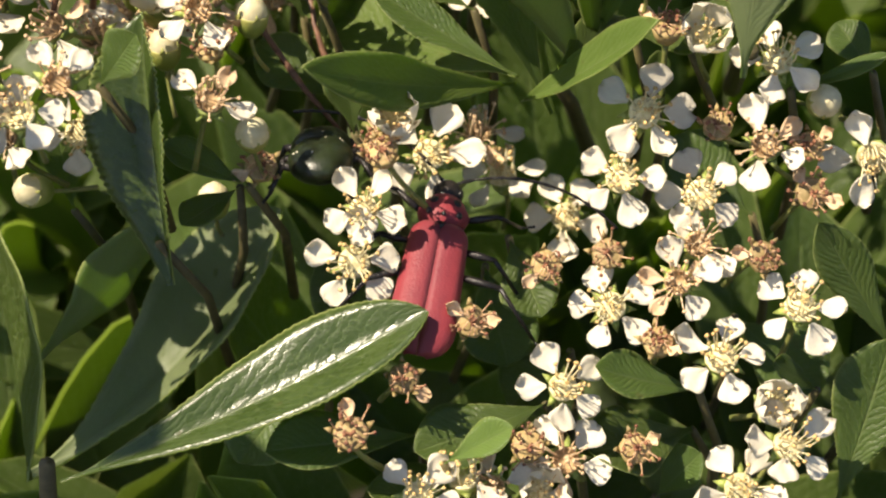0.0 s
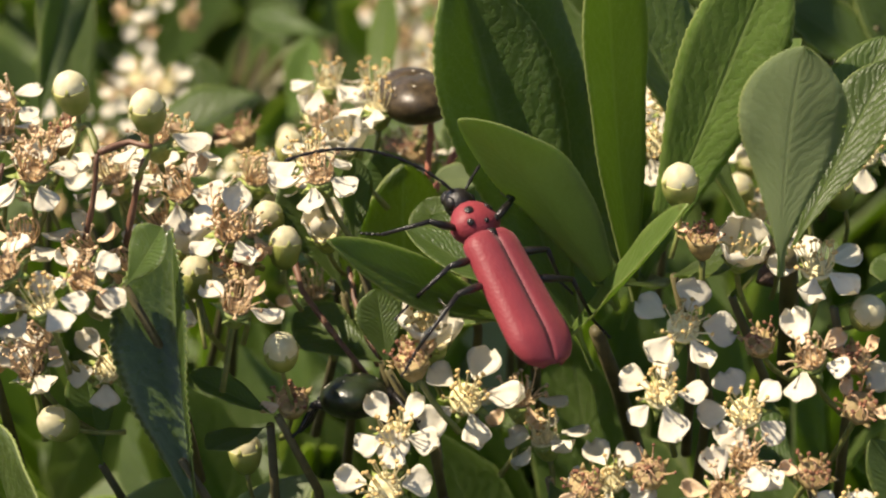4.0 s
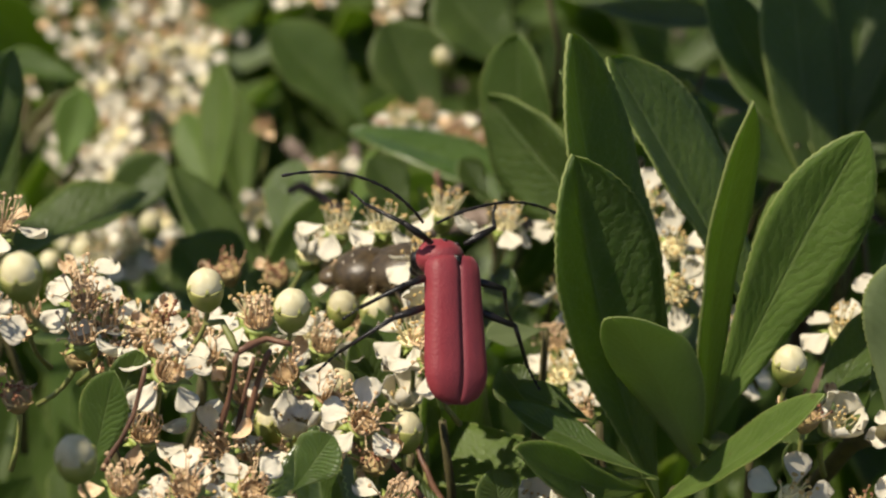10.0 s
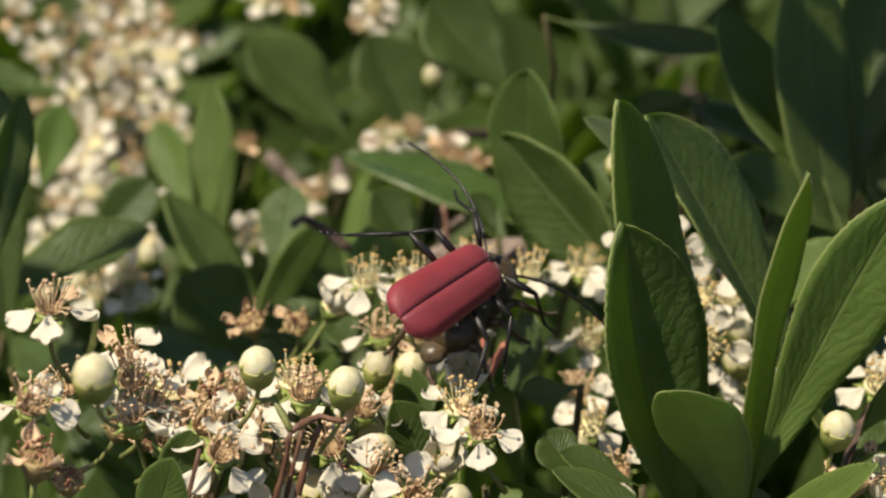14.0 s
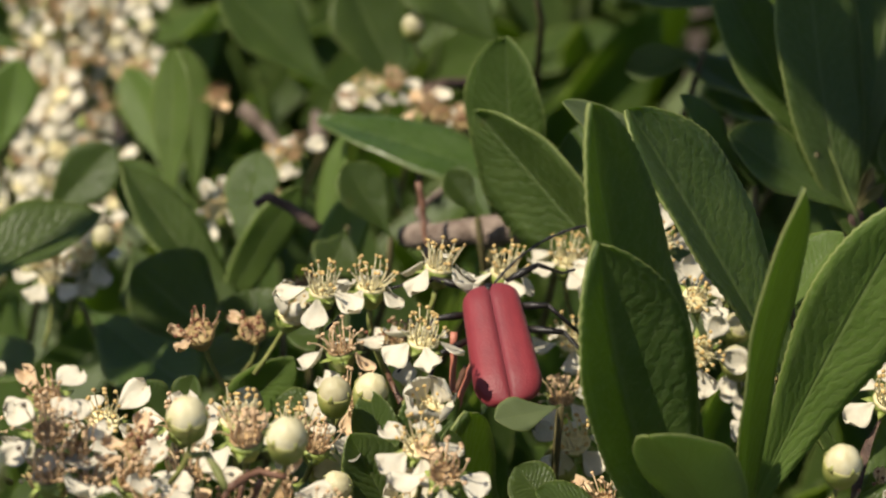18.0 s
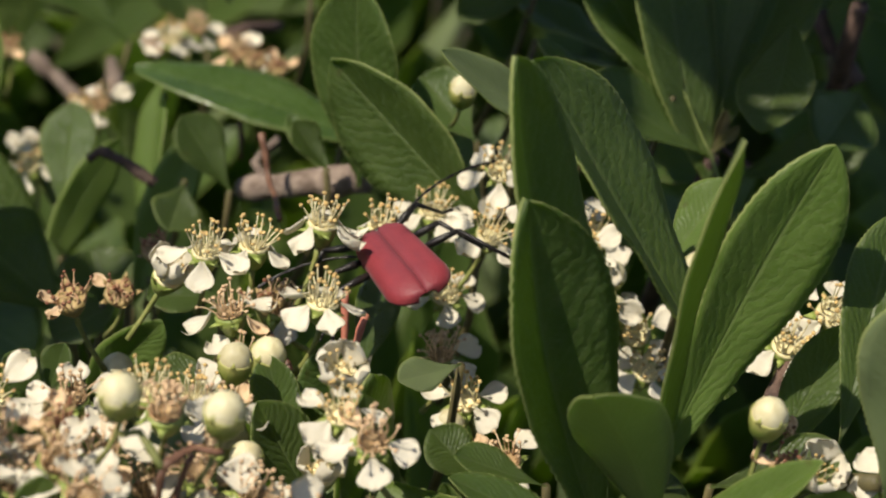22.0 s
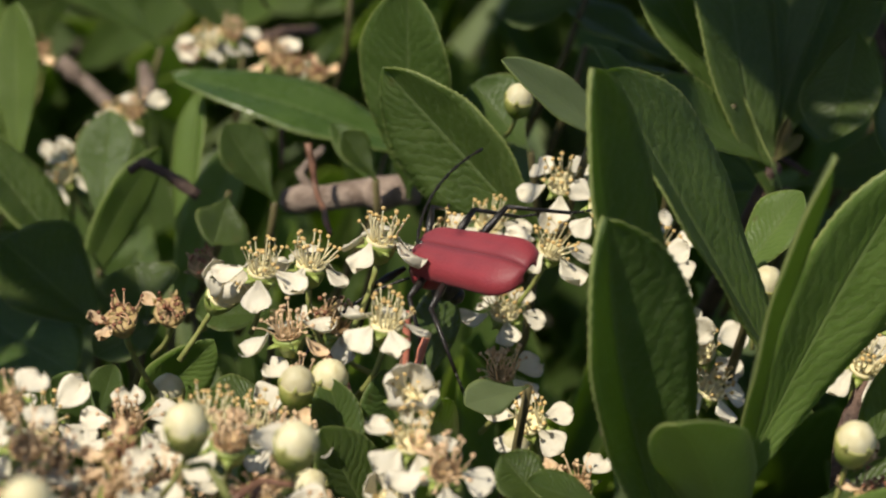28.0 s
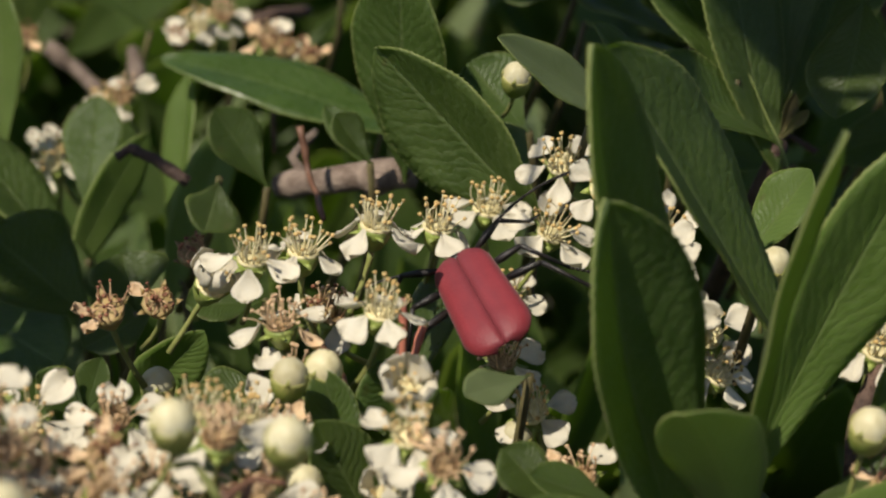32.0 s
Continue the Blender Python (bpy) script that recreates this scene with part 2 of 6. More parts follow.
def red_material():
    """Matt red wing cases: dusky down in the middle, brighter red along the sides."""
    m = Mat("red_wing_case", 0.52, 0.3)
    co = m.t.nodes.new("ShaderNodeTexCoord").outputs["Object"]
    sp = m.t.nodes.new("ShaderNodeSeparateXYZ")
    m.link(co, sp.inputs[0])
    c = m.ramp(m.noise(500, 4), [(0.3, (0.20, 0.025, 0.033)), (0.7, (0.245, 0.034, 0.042))])
    mp = m.node("ShaderNodeMapping")
    mp.inputs["Scale"].default_value = (1.0, 0.16, 1.0)
    m.link(co, mp.inputs["Vector"])
    streak = m.noise(1500, 4, 0.6, mp.outputs[0])
    middle = m.math("SUBTRACT", 1.0, m.math("DIVIDE", m.math("ABSOLUTE", sp.outputs[0]), 0.0026))
    behind = m.math("LESS_THAN", sp.outputs[1], 0.0)
    dusk = m.math("MULTIPLY", m.math("MINIMUM", m.math("MAXIMUM", m.math("ADD", m.math("MULTIPLY", middle, 1.1), m.math("MULTIPLY", m.math("SUBTRACT", streak, 0.55), 1.6)), 0.0), 1.0), behind)
    c = m.mix(m.math("MULTIPLY", dusk, 0.42), c, (0.115, 0.034, 0.044))
    m.colour(c)
    pits = m.node("ShaderNodeTexVoronoi", Scale=5200.0)
    m.link(co, pits.inputs["Vector"])
    m.bump(m.math("ADD", pits.outputs["Distance"], m.noise(2600, 4, 0.65)), 0.20, 0.00010)
    m.b.inputs["Sheen Weight"].default_value = 0.08
    m.b.inputs["Sheen Roughness"].default_value = 0.4
    return m.m


RED = red_material()


# ---- helpers for meshes ----
CM = 0.01


def V(p):
    return Vector(p) * CM


def finish(bm, name, mats, smooth=True):
    me = bpy.data.meshes.new(name)
    for f in bm.faces:
        f.smooth = smooth
    bm.to_mesh(me)
    bm.free()
    for m in mats if isinstance(mats, (list, tuple)) else [mats]:
        me.materials.append(m)
    return me


def part(name, bm, material, parent, label="", m=None):
    me = bm if isinstance(bm, bpy.types.Mesh) else finish(bm, name, material)
    ob = new(name, me)
    ob.parent = parent
    if m is not None:
        ob.matrix_basis = m
    if label:
        ob["label"] = label
    return ob


def base(name, at, label, category, group="", kind=""):
    ob = new(name)
    ob.empty_display_size = 0.002
    ob.location = at
    return tagged(ob, label, category, group, kind)


def tube(bm, pts, radii, sides=6, slot=0):
    """A tapered tube through points, closed at both ends."""
    rings = []
    n = len(pts)
    side = None
    for i, p in enumerate(pts):
        d = (Vector(pts[min(i + 1, n - 1)]) - Vector(pts[max(i - 1, 0)])).normalized()
        if side is None:
            side = d.orthogonal().normalized()
        side = (side - d * side.dot(d)).normalized()
        up = d.cross(side)
        rings.append([bm.verts.new(Vector(p) + (side * math.cos(a) + up * math.sin(a)) * radii[i]) for a in (math.tau * k / sides for k in range(sides))])
    for a, b in zip(rings, rings[1:]):
        for k in range(sides):
            bm.faces.new((a[k], a[(k + 1) % sides], b[(k + 1) % sides], b[k])).material_index = slot
    bm.faces.new(rings[0][::-1]).material_index = slot
    bm.faces.new(rings[-1]).material_index = slot


def blob(bm, c, r, seg=6, rings=4, slot=0):
    """A rounded lump with radii r."""
    c, r = Vector(c), Vector(r) if hasattr(r, "__len__") else Vector((r, r, r))
    top = bm.verts.new(c + Vector((0, 0, r.z)))
    low = bm.verts.new(c - Vector((0, 0, r.z)))
    rows = []
    for j in range(1, rings):
        a = math.pi * j / rings
        rows.append([bm.verts.new(c + Vector((r.x * math.sin(a) * math.cos(b), r.y * math.sin(a) * math.sin(b), r.z * math.cos(a)))) for b in (math.tau * k / seg for k in range(seg))])
    for k in range(seg):
        bm.faces.new((top, rows[0][k], rows[0][(k + 1) % seg])).material_index = slot
        bm.faces.new((low, rows[-1][(k + 1) % seg], rows[-1][k])).material_index = slot
    for a, b in zip(rows, rows[1:]):
        for k in range(seg):
            bm.faces.new((a[k], b[k], b[(k + 1) % seg], a[(k + 1) % seg])).material_index = slot


def turned(axis, twist=0.0):
    """A turn that lays local z along axis."""
    return Vector(axis).to_track_quat("Z", "Y").to_matrix().to_4x4() @ Matrix.Rotation(twist, 4, "Z")


# ---- leaves ----
def leaf_mesh(length, width, curl, fold, twist, rng, shape=0.62, nu=76, nv=8, bend=None, spiny=1.0, mats=None):
    """An oblong leaf along +y with its upper side to +z: folded along the midrib, curled along its length, finely toothed."""
    bm = bmesh.new()
    uvl = bm.loops.layers.uv.new("leaf")
    wave, phase = rng.uniform(0.7, 1.6), rng.uniform(0, 6.28)
    uneven, sway, deeper = rng.uniform(-0.09, 0.09), rng.uniform(-0.10, 0.10), rng.uniform(0.8, 1.25)
    if bend is None:
        bend, fold = sway, fold * deeper
    else:
        uneven *= 0.3
    nick = [rng.uniform(0.5, 1.4) for k in range(nu // 2 + 1)]
    thick = length * 0.006
    grids = []
    for sgn in (1, -1):
        rows = []
        for i in range(nu + 1):
            s = i / nu
            w = max(math.sin(math.pi * min(s ** (math.log(0.5) / math.log(shape)), 1.0)), 0.0) ** (0.90 if s < shape else 0.70)
            w = width * 0.5 * max(w, 0.045 * (1.2 - s))
            tooth = 0.0
            if 0.16 < s < 0.99:
                tooth = (0.008 if i % 2 else -0.005) * spiny * nick[i // 2] * width
                w *= 1 + 0.012 * math.sin(wave * 11 * s + phase)
            ang = curl * (s - 0.15 * s * s)
            yc = length * (math.sin(ang) / curl if abs(curl) > 1e-3 else s)
            zc = length * ((1 - math.cos(ang)) / curl if abs(curl) > 1e-3 else 0)
            tw = twist * s
            row = []
            for j in range(nv + 1):
                v = j / nv * 2 - 1
                x = (w + tooth * abs(v) ** 5) * v * (1 + uneven * math.copysign(1, v)) + bend * length * 0.5 * s * (1 - s)
                lift = abs(v) ** 0.82 * w * math.tan(fold) + 0.03 * width * math.sin(wave * 8 * s + phase + 1.5 * v) * abs(v) ** 2 + 0.010 * width * math.sin(23 * s + phase + 2.1 * math.copysign(1, v)) * abs(v) ** 3
                xx = x * math.cos(fold * 0.6)
                zz = lift - (thick if sgn < 0 else 0) * (1 - 0.0 * abs(v))
                xr, zr = xx * math.cos(tw) - zz * math.sin(tw), xx * math.sin(tw) + zz * math.cos(tw)
                row.append((bm.verts.new((xr, yc - zr * math.sin(ang), zc + zr * math.cos(ang))), (j / nv, s)))
            rows.append(row)
        for i in range(nu):
            for j in range(nv):
                q = [rows[i][j], rows[i][j + 1], rows[i + 1][j + 1], rows[i + 1][j]]
                if sgn < 0:
                    q = q[::-1]
                f = bm.faces.new([a[0] for a in q])
                f.material_index = 0 if sgn > 0 else 1
                for lp, a in zip(f.loops, q):
                    lp[uvl].uv = a[1]
        grids.append(rows)
    a, b = grids
    for i in range(nu):
        for j, flip in ((0, True), (nv, False)):
            q = [a[i][j], a[i + 1][j], b[i + 1][j], b[i][j]]
            if not flip:
                q = q[::-1]
            f = bm.faces.new([k[0] for k in q])
            f.material_index = 1
            for lp, k in zip(f.loops, q):
                lp[uvl].uv = k[1]
    return finish(bm, "leaf", mats or [LEAF, UNDER])


LEAF_RNG = random.Random(11)


def leaf(shoot, p0, p1, width, normal, curl=0.25, fold=0.25, twist=0.0, shape=0.64, young=False, waxy=False, light=False, label="", bend=None, spiny=1.0):
    """One leaf from its foot p0 to its tip p1 (cm), upper side towards normal."""
    a, b = V(p0), V(p1)
    y = (b - a).normalized()
    z = Vector(normal)
    z = (z - y * z.dot(y)).normalized()
    x = y.cross(z)
    length = (b - a).length
    reach = 2 * math.sin(abs(curl) * 0.425) / abs(curl)
    me = leaf_mesh(length / reach, width * CM, curl, fold, twist, LEAF_RNG, shape, bend=bend, spiny=spiny, mats=[YOUNG, YOUNG] if young else [WAXY, UNDER] if waxy else [PALE_LIT, UNDER] if light else None)
    m = Matrix((x, y, z)).transposed().to_4x4()
    # turn the curled leaf so that its tip still meets p1
    m = Matrix.Translation(a) @ m @ Matrix.Rotation(-curl * 0.425, 4, "X")
    return part("leaf", me, None, shoot, label, Matrix.Translation(-shoot.location) @ m)


def leafy_shoot(at, label, stem=None, group="leafy shoots of the shrub", thick=0.07, bark=None):
    shoot = base("leafy_shoot", V(at), label, "leafy shoot", group)
    if stem:
        bm = bmesh.new()
        pts = [V(p) - V(at) for p in stem]
        tube(bm, pts, [thick * CM * (1.25 - 0.5 * i / len(pts)) for i in range(len(pts))], 8)
        part("stem", bm, bark or SHADE_STALK, shoot)
    return shoot


def twig(pts, thick, label, mat=None, name="twig"):
    """A bare twig through points (cm)."""
    t = base(name, V(pts[0]), label, "twig", "twigs of the shrub")
    bm = bmesh.new()
    q = [V(p) - V(pts[0]) for p in pts]
    fine = []
    for a, b in zip(q, q[1:]):
        for k in range(4):
            p = a.lerp(b, k / 4)
            fine.append(p + Vector((noise.noise(p * 900), noise.noise(p * 900 + Vector((5, 0, 0))), 0)) * thick * CM * 0.5)
    fine.append(q[-1])
    tube(bm, fine, [thick * CM * (1.0 - 0.35 * i / len(fine) + (0.22 if i % 5 == 2 else 0)) for i in range(len(fine))], 9)
    part("branch", bm, mat or BARK, t)
    return t


# ---- flowers ----
def petal_mesh(rng, length=0.36, width=0.36, cup=0.5, mat=None):
    """A round spoon-shaped petal on a short claw, along +y."""
    bm = bmesh.new()
    nu, nv = 7, 6
    rag = rng.uniform(0, 6)
    sheets = []
    for sgn in (0, 1):
        rows = []
        for i in range(nu + 1):
            s = i / nu
            w = width * 0.5 * (0.13 + 0.87 * math.sin(min(s * 1.30, 1.0) * math.pi / 2) ** 1.25) * (1 if s < 0.62 else math.sqrt(max(1 - ((s - 0.62) / 0.40) ** 2, 0.02)))
            row = []
            for j in range(nv + 1):
                v = j / nv * 2 - 1
                y = length * (s - 0.05 * v * v * s + 0.018 * math.sin(rag + 5 * v) * (s > 0.8))
                z = length * cup * (0.55 * (s - 0.55) ** 2 + 0.30 * v * v * s) + 0.012 * math.sin(rag + 4 * v + 5 * s) - sgn * 0.007
                row.append(bm.verts.new((w * v * CM, y * CM, z * CM)))
            rows.append(row)
        for i in range(nu):
            for j in range(nv):
                q = (rows[i][j], rows[i][j + 1], rows[i + 1][j + 1], rows[i + 1][j])
                bm.faces.new(q if sgn == 0 else q[::-1])
        sheets.append(rows)
    a, b = sheets
    for i in range(nu):
        bm.faces.new((a[i][0], a[i + 1][0], b[i + 1][0], b[i][0]))
        bm.faces.new((a[i + 1][nv], a[i][nv], b[i][nv], b[i + 1][nv]))
    for j in range(nv):
        bm.faces.new((a[nu][j], a[nu][j + 1], b[nu][j + 1], b[nu][j]))
    return finish(bm, "petal", mat or PETAL)


def stamen_mesh(rng, length, lean, mats, wilt=0.0):
    """A thread with its pollen sac, from the origin up and out along +y."""
    bm = bmesh.new()
    pts = []
    for k in range(6):
        s = k / 5
        a = lean * (1 - 0.35 * s) + wilt * s * s * 2.4
        pts.append(Vector((0.02 * math.sin(5 * s + rng.uniform(0, 6)) * wilt, math.sin(a) * s * length, math.cos(a) * s * length)) * CM)
    r = 0.0085 * CM
    tube(bm, pts, [r * 1.4, r, r, r * 0.9, r * 0.8, r * 0.7], 5, 0)
    e = pts[-1]
    s = rng.uniform(0.8, 1.15)
    blob(bm, e, (0.026 * CM * s, 0.021 * CM * s, 0.019 * CM * s), 6, 4, 1)
    return finish(bm, "stamen", mats)


def lathe(profile, sides=12, ribs=0.0):
    """A turned solid from (radius, height) in cm, with slight ribs."""
    bm = bmesh.new()
    rows = [[bm.verts.new((r * CM * math.cos(a) * (1 + ribs * math.cos(5 * a)), r * CM * math.sin(a) * (1 + ribs * math.cos(5 * a)), h * CM)) for a in (math.tau * k / sides for k in range(sides))] for r, h in profile]
    for a, b in zip(rows, rows[1:]):
        for k in range(sides):
            bm.faces.new((a[k], a[(k + 1) % sides], b[(k + 1) % sides], b[k]))
    bm.faces.new(rows[0][::-1])
    bm.faces.new(rows[-1])
    return bm


PRNG = random.Random(5)
PETALS = [petal_mesh(PRNG, 0.290 + 0.015 * k, 0.300 + 0.018 * ((k * 2) % 5), 0.35 + 0.12 * k) for k in range(6)]
OLD_PETALS = [petal_mesh(PRNG, 0.29, 0.22, 1.1, OLD_PETAL) for k in range(2)]
STAMENS = [stamen_mesh(PRNG, 0.21 + 0.032 * (k % 4), 0.15 + 0.17 * (k % 5), [FILAMENT, ANTHER], PRNG.uniform(-0.16, 0.12)) for k in range(12)]
BROWN_STAMENS = [stamen_mesh(PRNG, 0.22 + 0.03 * (k % 4), 0.18 + 0.15 * (k % 5), [TAN_FILAMENT, TAN_ANTHER], PRNG.uniform(-0.2, 0.2)) for k in range(10)]
OLD_STAMENS = [stamen_mesh(PRNG, 0.12 + 0.016 * (k % 4), 0.2 + 0.14 * (k % 4), [OLD_FILAMENT, OLD_ANTHER], -0.65 + 0.22 * (k % 4)) for k in range(8)]
CUP_MESH = finish(lathe([(0.035, -0.24), (0.09, -0.20), (0.14, -0.10), (0.165, 0.0), (0.150, 0.015)], 12, 0.03), "cup", CUP)
OLD_CUP_MESH = finish(lathe([(0.035, -0.22), (0.08, -0.18), (0.135, -0.09), (0.165, 0.02), (0.145, 0.04)], 12, 0.04), "cup", OLD_CUP)
DISC_MESH = finish(lathe([(0.160, 0.0), (0.155, 0.035), (0.11, 0.02), (0.06, 0.035), (0.02, 0.055)], 12), "disc", DISC)
OLD_DISC_MESH = finish(lathe([(0.146, 0.03), (0.13, 0.045), (0.10, -0.01), (0.05, -0.035), (0.02, -0.03)], 12), "disc", OLD_DISC)


def sepal_mesh(mat, size=1.0):
    bm = bmesh.new()
    p = [(-0.055, 0, 0), (0.055, 0, 0), (0, 0.13, 0.02), (-0.05, 0, -0.012), (0.05, 0, -0.012), (0, 0.13, 0.008)]
    v = [bm.verts.new(Vector(q) * CM * size) for q in p]
    for q in ((0, 1, 2), (5, 4, 3), (0, 3, 4, 1), (1, 4, 5, 2), (2, 5, 3, 0)):
        bm.faces.new([v[k] for k in q])
    return finish(bm, "sepal", mat)


SEPAL, OLD_SEPAL = sepal_mesh(CUP), sepal_mesh(OLD_CUP, 0.7)


def stalk(parent, length, rng, mat, thick=0.035, bend=0.25, start=-0.22):
    bm = bmesh.new()
    d = rng.uniform(0, 6.28)
    pts = [Vector((math.cos(d) * bend * s * s, math.sin(d) * bend * s * s, start - length * s)) * CM for s in (0, 0.2, 0.45, 0.7, 1.0)]
    tube(bm, pts, [thick * CM, thick * 0.85 * CM, thick * 0.8 * CM, thick * 0.85 * CM, thick * CM], 6)
    part("stalk", bm, mat, parent)


FLOWER_RNG = random.Random(3)
WORDS = {
    "fresh": "open white five-petalled flower with yellow stamens on a cluster",
    "fading": "fading cream flower with few petals and browning stamens",
    "dry": "withered orange-brown flower head without petals",
    "bud": "round closed white flower bud on a green cup",
    "opening": "half-open cream bud showing yellow stamens inside",
}


def fresh_flower(p, axis, size=1.0, petals=5, stamens=22, spin=None, state="fresh", old=0, group="flowers of the shrub", stem=0.7, sepals=True, droop=0.0):
    """A flower at p (cm) that faces along axis."""
    rng = FLOWER_RNG
    fl = base("flower", V(p), WORDS[state], "flower", group)
    fl.matrix_basis = Matrix.Translation(V(p)) @ turned(axis, rng.uniform(0, 6.28) if spin is None else spin) @ Matrix.Scale(size, 4)
    part("cup", CUP_MESH, None, fl)
    part("disc", DISC_MESH if state == "fresh" else OLD_DISC_MESH, None, fl)
    gone = rng.sample(range(5), 5 - petals) if petals < 5 else []
    for k in range(5):
        a = math.tau * k / 5 + rng.uniform(-0.12, 0.12)
        turn = Matrix.Rotation(a, 4, "Z")
        if sepals:
            part("sepal", SEPAL, None, fl, "", turn @ Matrix.Translation((0, 0.0014, -0.0003)) @ Matrix.Rotation(rng.uniform(-0.5, 0.1), 4, "X"))
        if k in gone:
            continue
        me = rng.choice(PETALS) if k >= old else rng.choice(OLD_PETALS)
        a2 = Matrix.Rotation(a + math.tau / 10, 4, "Z")
        part("petal", me, None, fl, "", a2 @ Matrix.Translation((0, rng.uniform(0.0015, 0.0019), 0.0001)) @ Matrix.Rotation(rng.uniform(-0.40, 0.30) - droop, 4, "X") @ Matrix.Rotation(rng.uniform(-0.35, 0.35), 4, "Y") @ Matrix.Rotation(rng.uniform(-0.15, 0.15), 4, "Z") @ Matrix.Scale(rng.uniform(0.86, 1.06), 4))
    kinds = STAMENS if state == "fresh" else BROWN_STAMENS
    for k in range(stamens):
        a = math.tau * k / stamens + rng.uniform(-0.15, 0.15)
        part("stamen", rng.choice(kinds), None, fl, "", Matrix.Rotation(a, 4, "Z") @ Matrix.Translation((0, (0.0011 if k % 2 else 0.0008), 0.0002)) @ Matrix.Rotation(rng.uniform(-0.12, 0.12), 4, "X"))
    stalk(fl, stem, rng, STALK)
    return fl


def dry_flower(p, axis, size=1.0, stamens=19, group="flowers of the shrub", stem=0.7):
    rng = FLOWER_RNG
    fl = base("flower", V(p), WORDS["dry"], "flower", group)
    fl.matrix_basis = Matrix.Translation(V(p)) @ turned(axis, rng.uniform(0, 6.28)) @ Matrix.Scale(size, 4)
    part("cup", OLD_CUP_MESH, None, fl)
    part("disc", OLD_DISC_MESH, None, fl)
    for k in range(5):
        part("sepal", OLD_SEPAL, None, fl, "", Matrix.Rotation(math.tau * k / 5, 4, "Z") @ Matrix.Translation((0, 0.0017, 0.0002)) @ Matrix.Rotation(rng.uniform(0.2, 0.9), 4, "X"))
    for k in range(rng.choice((0, 1, 2))):
        part("petal", rng.choice(OLD_PETALS), None, fl, "", Matrix.Rotation(rng.uniform(0, 6.28), 4, "Z") @ Matrix.Translation((0, 0.0012, 0.0002)) @ Matrix.Rotation(rng.uniform(-0.3, 0.7), 4, "X") @ Matrix.Scale(0.75, 4))
    for k in range(stamens):
        a = math.tau * k / stamens + rng.uniform(-0.25, 0.25)
        part("stamen", rng.choice(OLD_STAMENS), None, fl, "", Matrix.Rotation(a, 4, "Z") @ Matrix.Translation((0, rng.uniform(0.0010, 0.0015), 0.0003)) @ Matrix.Rotation(rng.uniform(-0.5, 0.35), 4, "X") @ Matrix.Rotation(rng.uniform(-0.4, 0.4), 4, "Y"))
    stalk(fl, stem, rng, STALK)
    return fl


def bud_cap():
    """The white ball of five folded petals."""
    bm = bmesh.new()
    seg, rings = 20, 10
    rows = []
    for j in range(1, rings):
        a = math.pi * 0.72 * j / rings
        rows.append([bm.verts.new(Vector((math.sin(a) * math.cos(b), math.sin(a) * math.sin(b), math.cos(a) * 1.12)) * (0.205 + 0.004 * math.cos(5 * b + 2.2 * math.cos(a))) * CM) for b in (math.tau * k / seg for k in range(seg))])
    top = bm.verts.new((0, 0, 0.231 * CM))
    for k in range(seg):
        bm.faces.new((top, rows[0][k], rows[0][(k + 1) % seg]))
    for a, b in zip(rows, rows[1:]):
        for k in range(seg):
            bm.faces.new((a[k], b[k], b[(k + 1) % seg], a[(k + 1) % seg]))
    bm.faces.new(rows[-1])
    return finish(bm, "folded_petals", BUD_PETAL)


BUD_CAP = bud_cap()
BUD_CUP = finish(lathe([(0.035, -0.34), (0.10, -0.31), (0.165, -0.23), (0.201, -0.12), (0.213, -0.03), (0.214, 0.02), (0.211, 0.035), (0.195, 0.03)], 20, 0.010), "cup", BUD_GREEN)
BUD_SEPAL = sepal_mesh(BUD_GREEN, 0.72)


def flower_bud(p, axis, size=1.0, group="flower buds of the shrub", stem=0.6):
    rng = FLOWER_RNG
    b = base("flower_bud", V(p), WORDS["bud"], "flower bud", group)
    b.matrix_basis = Matrix.Translation(V(p)) @ turned(axis, rng.uniform(0, 6.28)) @ Matrix.Scale(size, 4)
    part("folded_petals", BUD_CAP, None, b, "smooth white folded petals")
    part("cup", BUD_CUP, None, b)
    for k in range(5):
        part("sepal", BUD_SEPAL, None, b, "", Matrix.Rotation(math.tau * k / 5, 4, "Z") @ Matrix.Translation((0, 0.00213, 0.0002)) @ Matrix.Rotation(1.80, 4, "X"))
    stalk(b, stem, rng, STALK, start=-0.32)
    return b


def opening_bud(p, axis, size=1.0, group="flower buds of the shrub", stem=0.6):
    rng = FLOWER_RNG
    b = base("flower_bud", V(p), WORDS["opening"], "flower bud", group)
    b.matrix_basis = Matrix.Translation(V(p)) @ turned(axis, rng.uniform(0, 6.28)) @ Matrix.Scale(size, 4)
    part("cup", CUP_MESH, None, b)
    part("disc", DISC_MESH, None, b)
    for k in range(5):
        a = Matrix.Rotation(math.tau * k / 5, 4, "Z")
        part("petal", rng.choice(PETALS), None, b, "", a @ Matrix.Translation((0, 0.0014, 0)) @ Matrix.Rotation(rng.uniform(1.0, 1.3), 4, "X"))
        part("sepal", SEPAL, None, b, "", a @ Matrix.Translation((0, 0.0015, -0.0003)) @ Matrix.Rotation(0.9, 4, "X"))
    for k in range(12):
        part("stamen", rng.choice(STAMENS[:4]), None, b, "", Matrix.Rotation(math.tau * k / 12, 4, "Z") @ Matrix.Translation((0, 0.0007, 0.0002)) @ Matrix.Scale(0.75, 4))
    stalk(b, stem, rng, STALK)
    return b


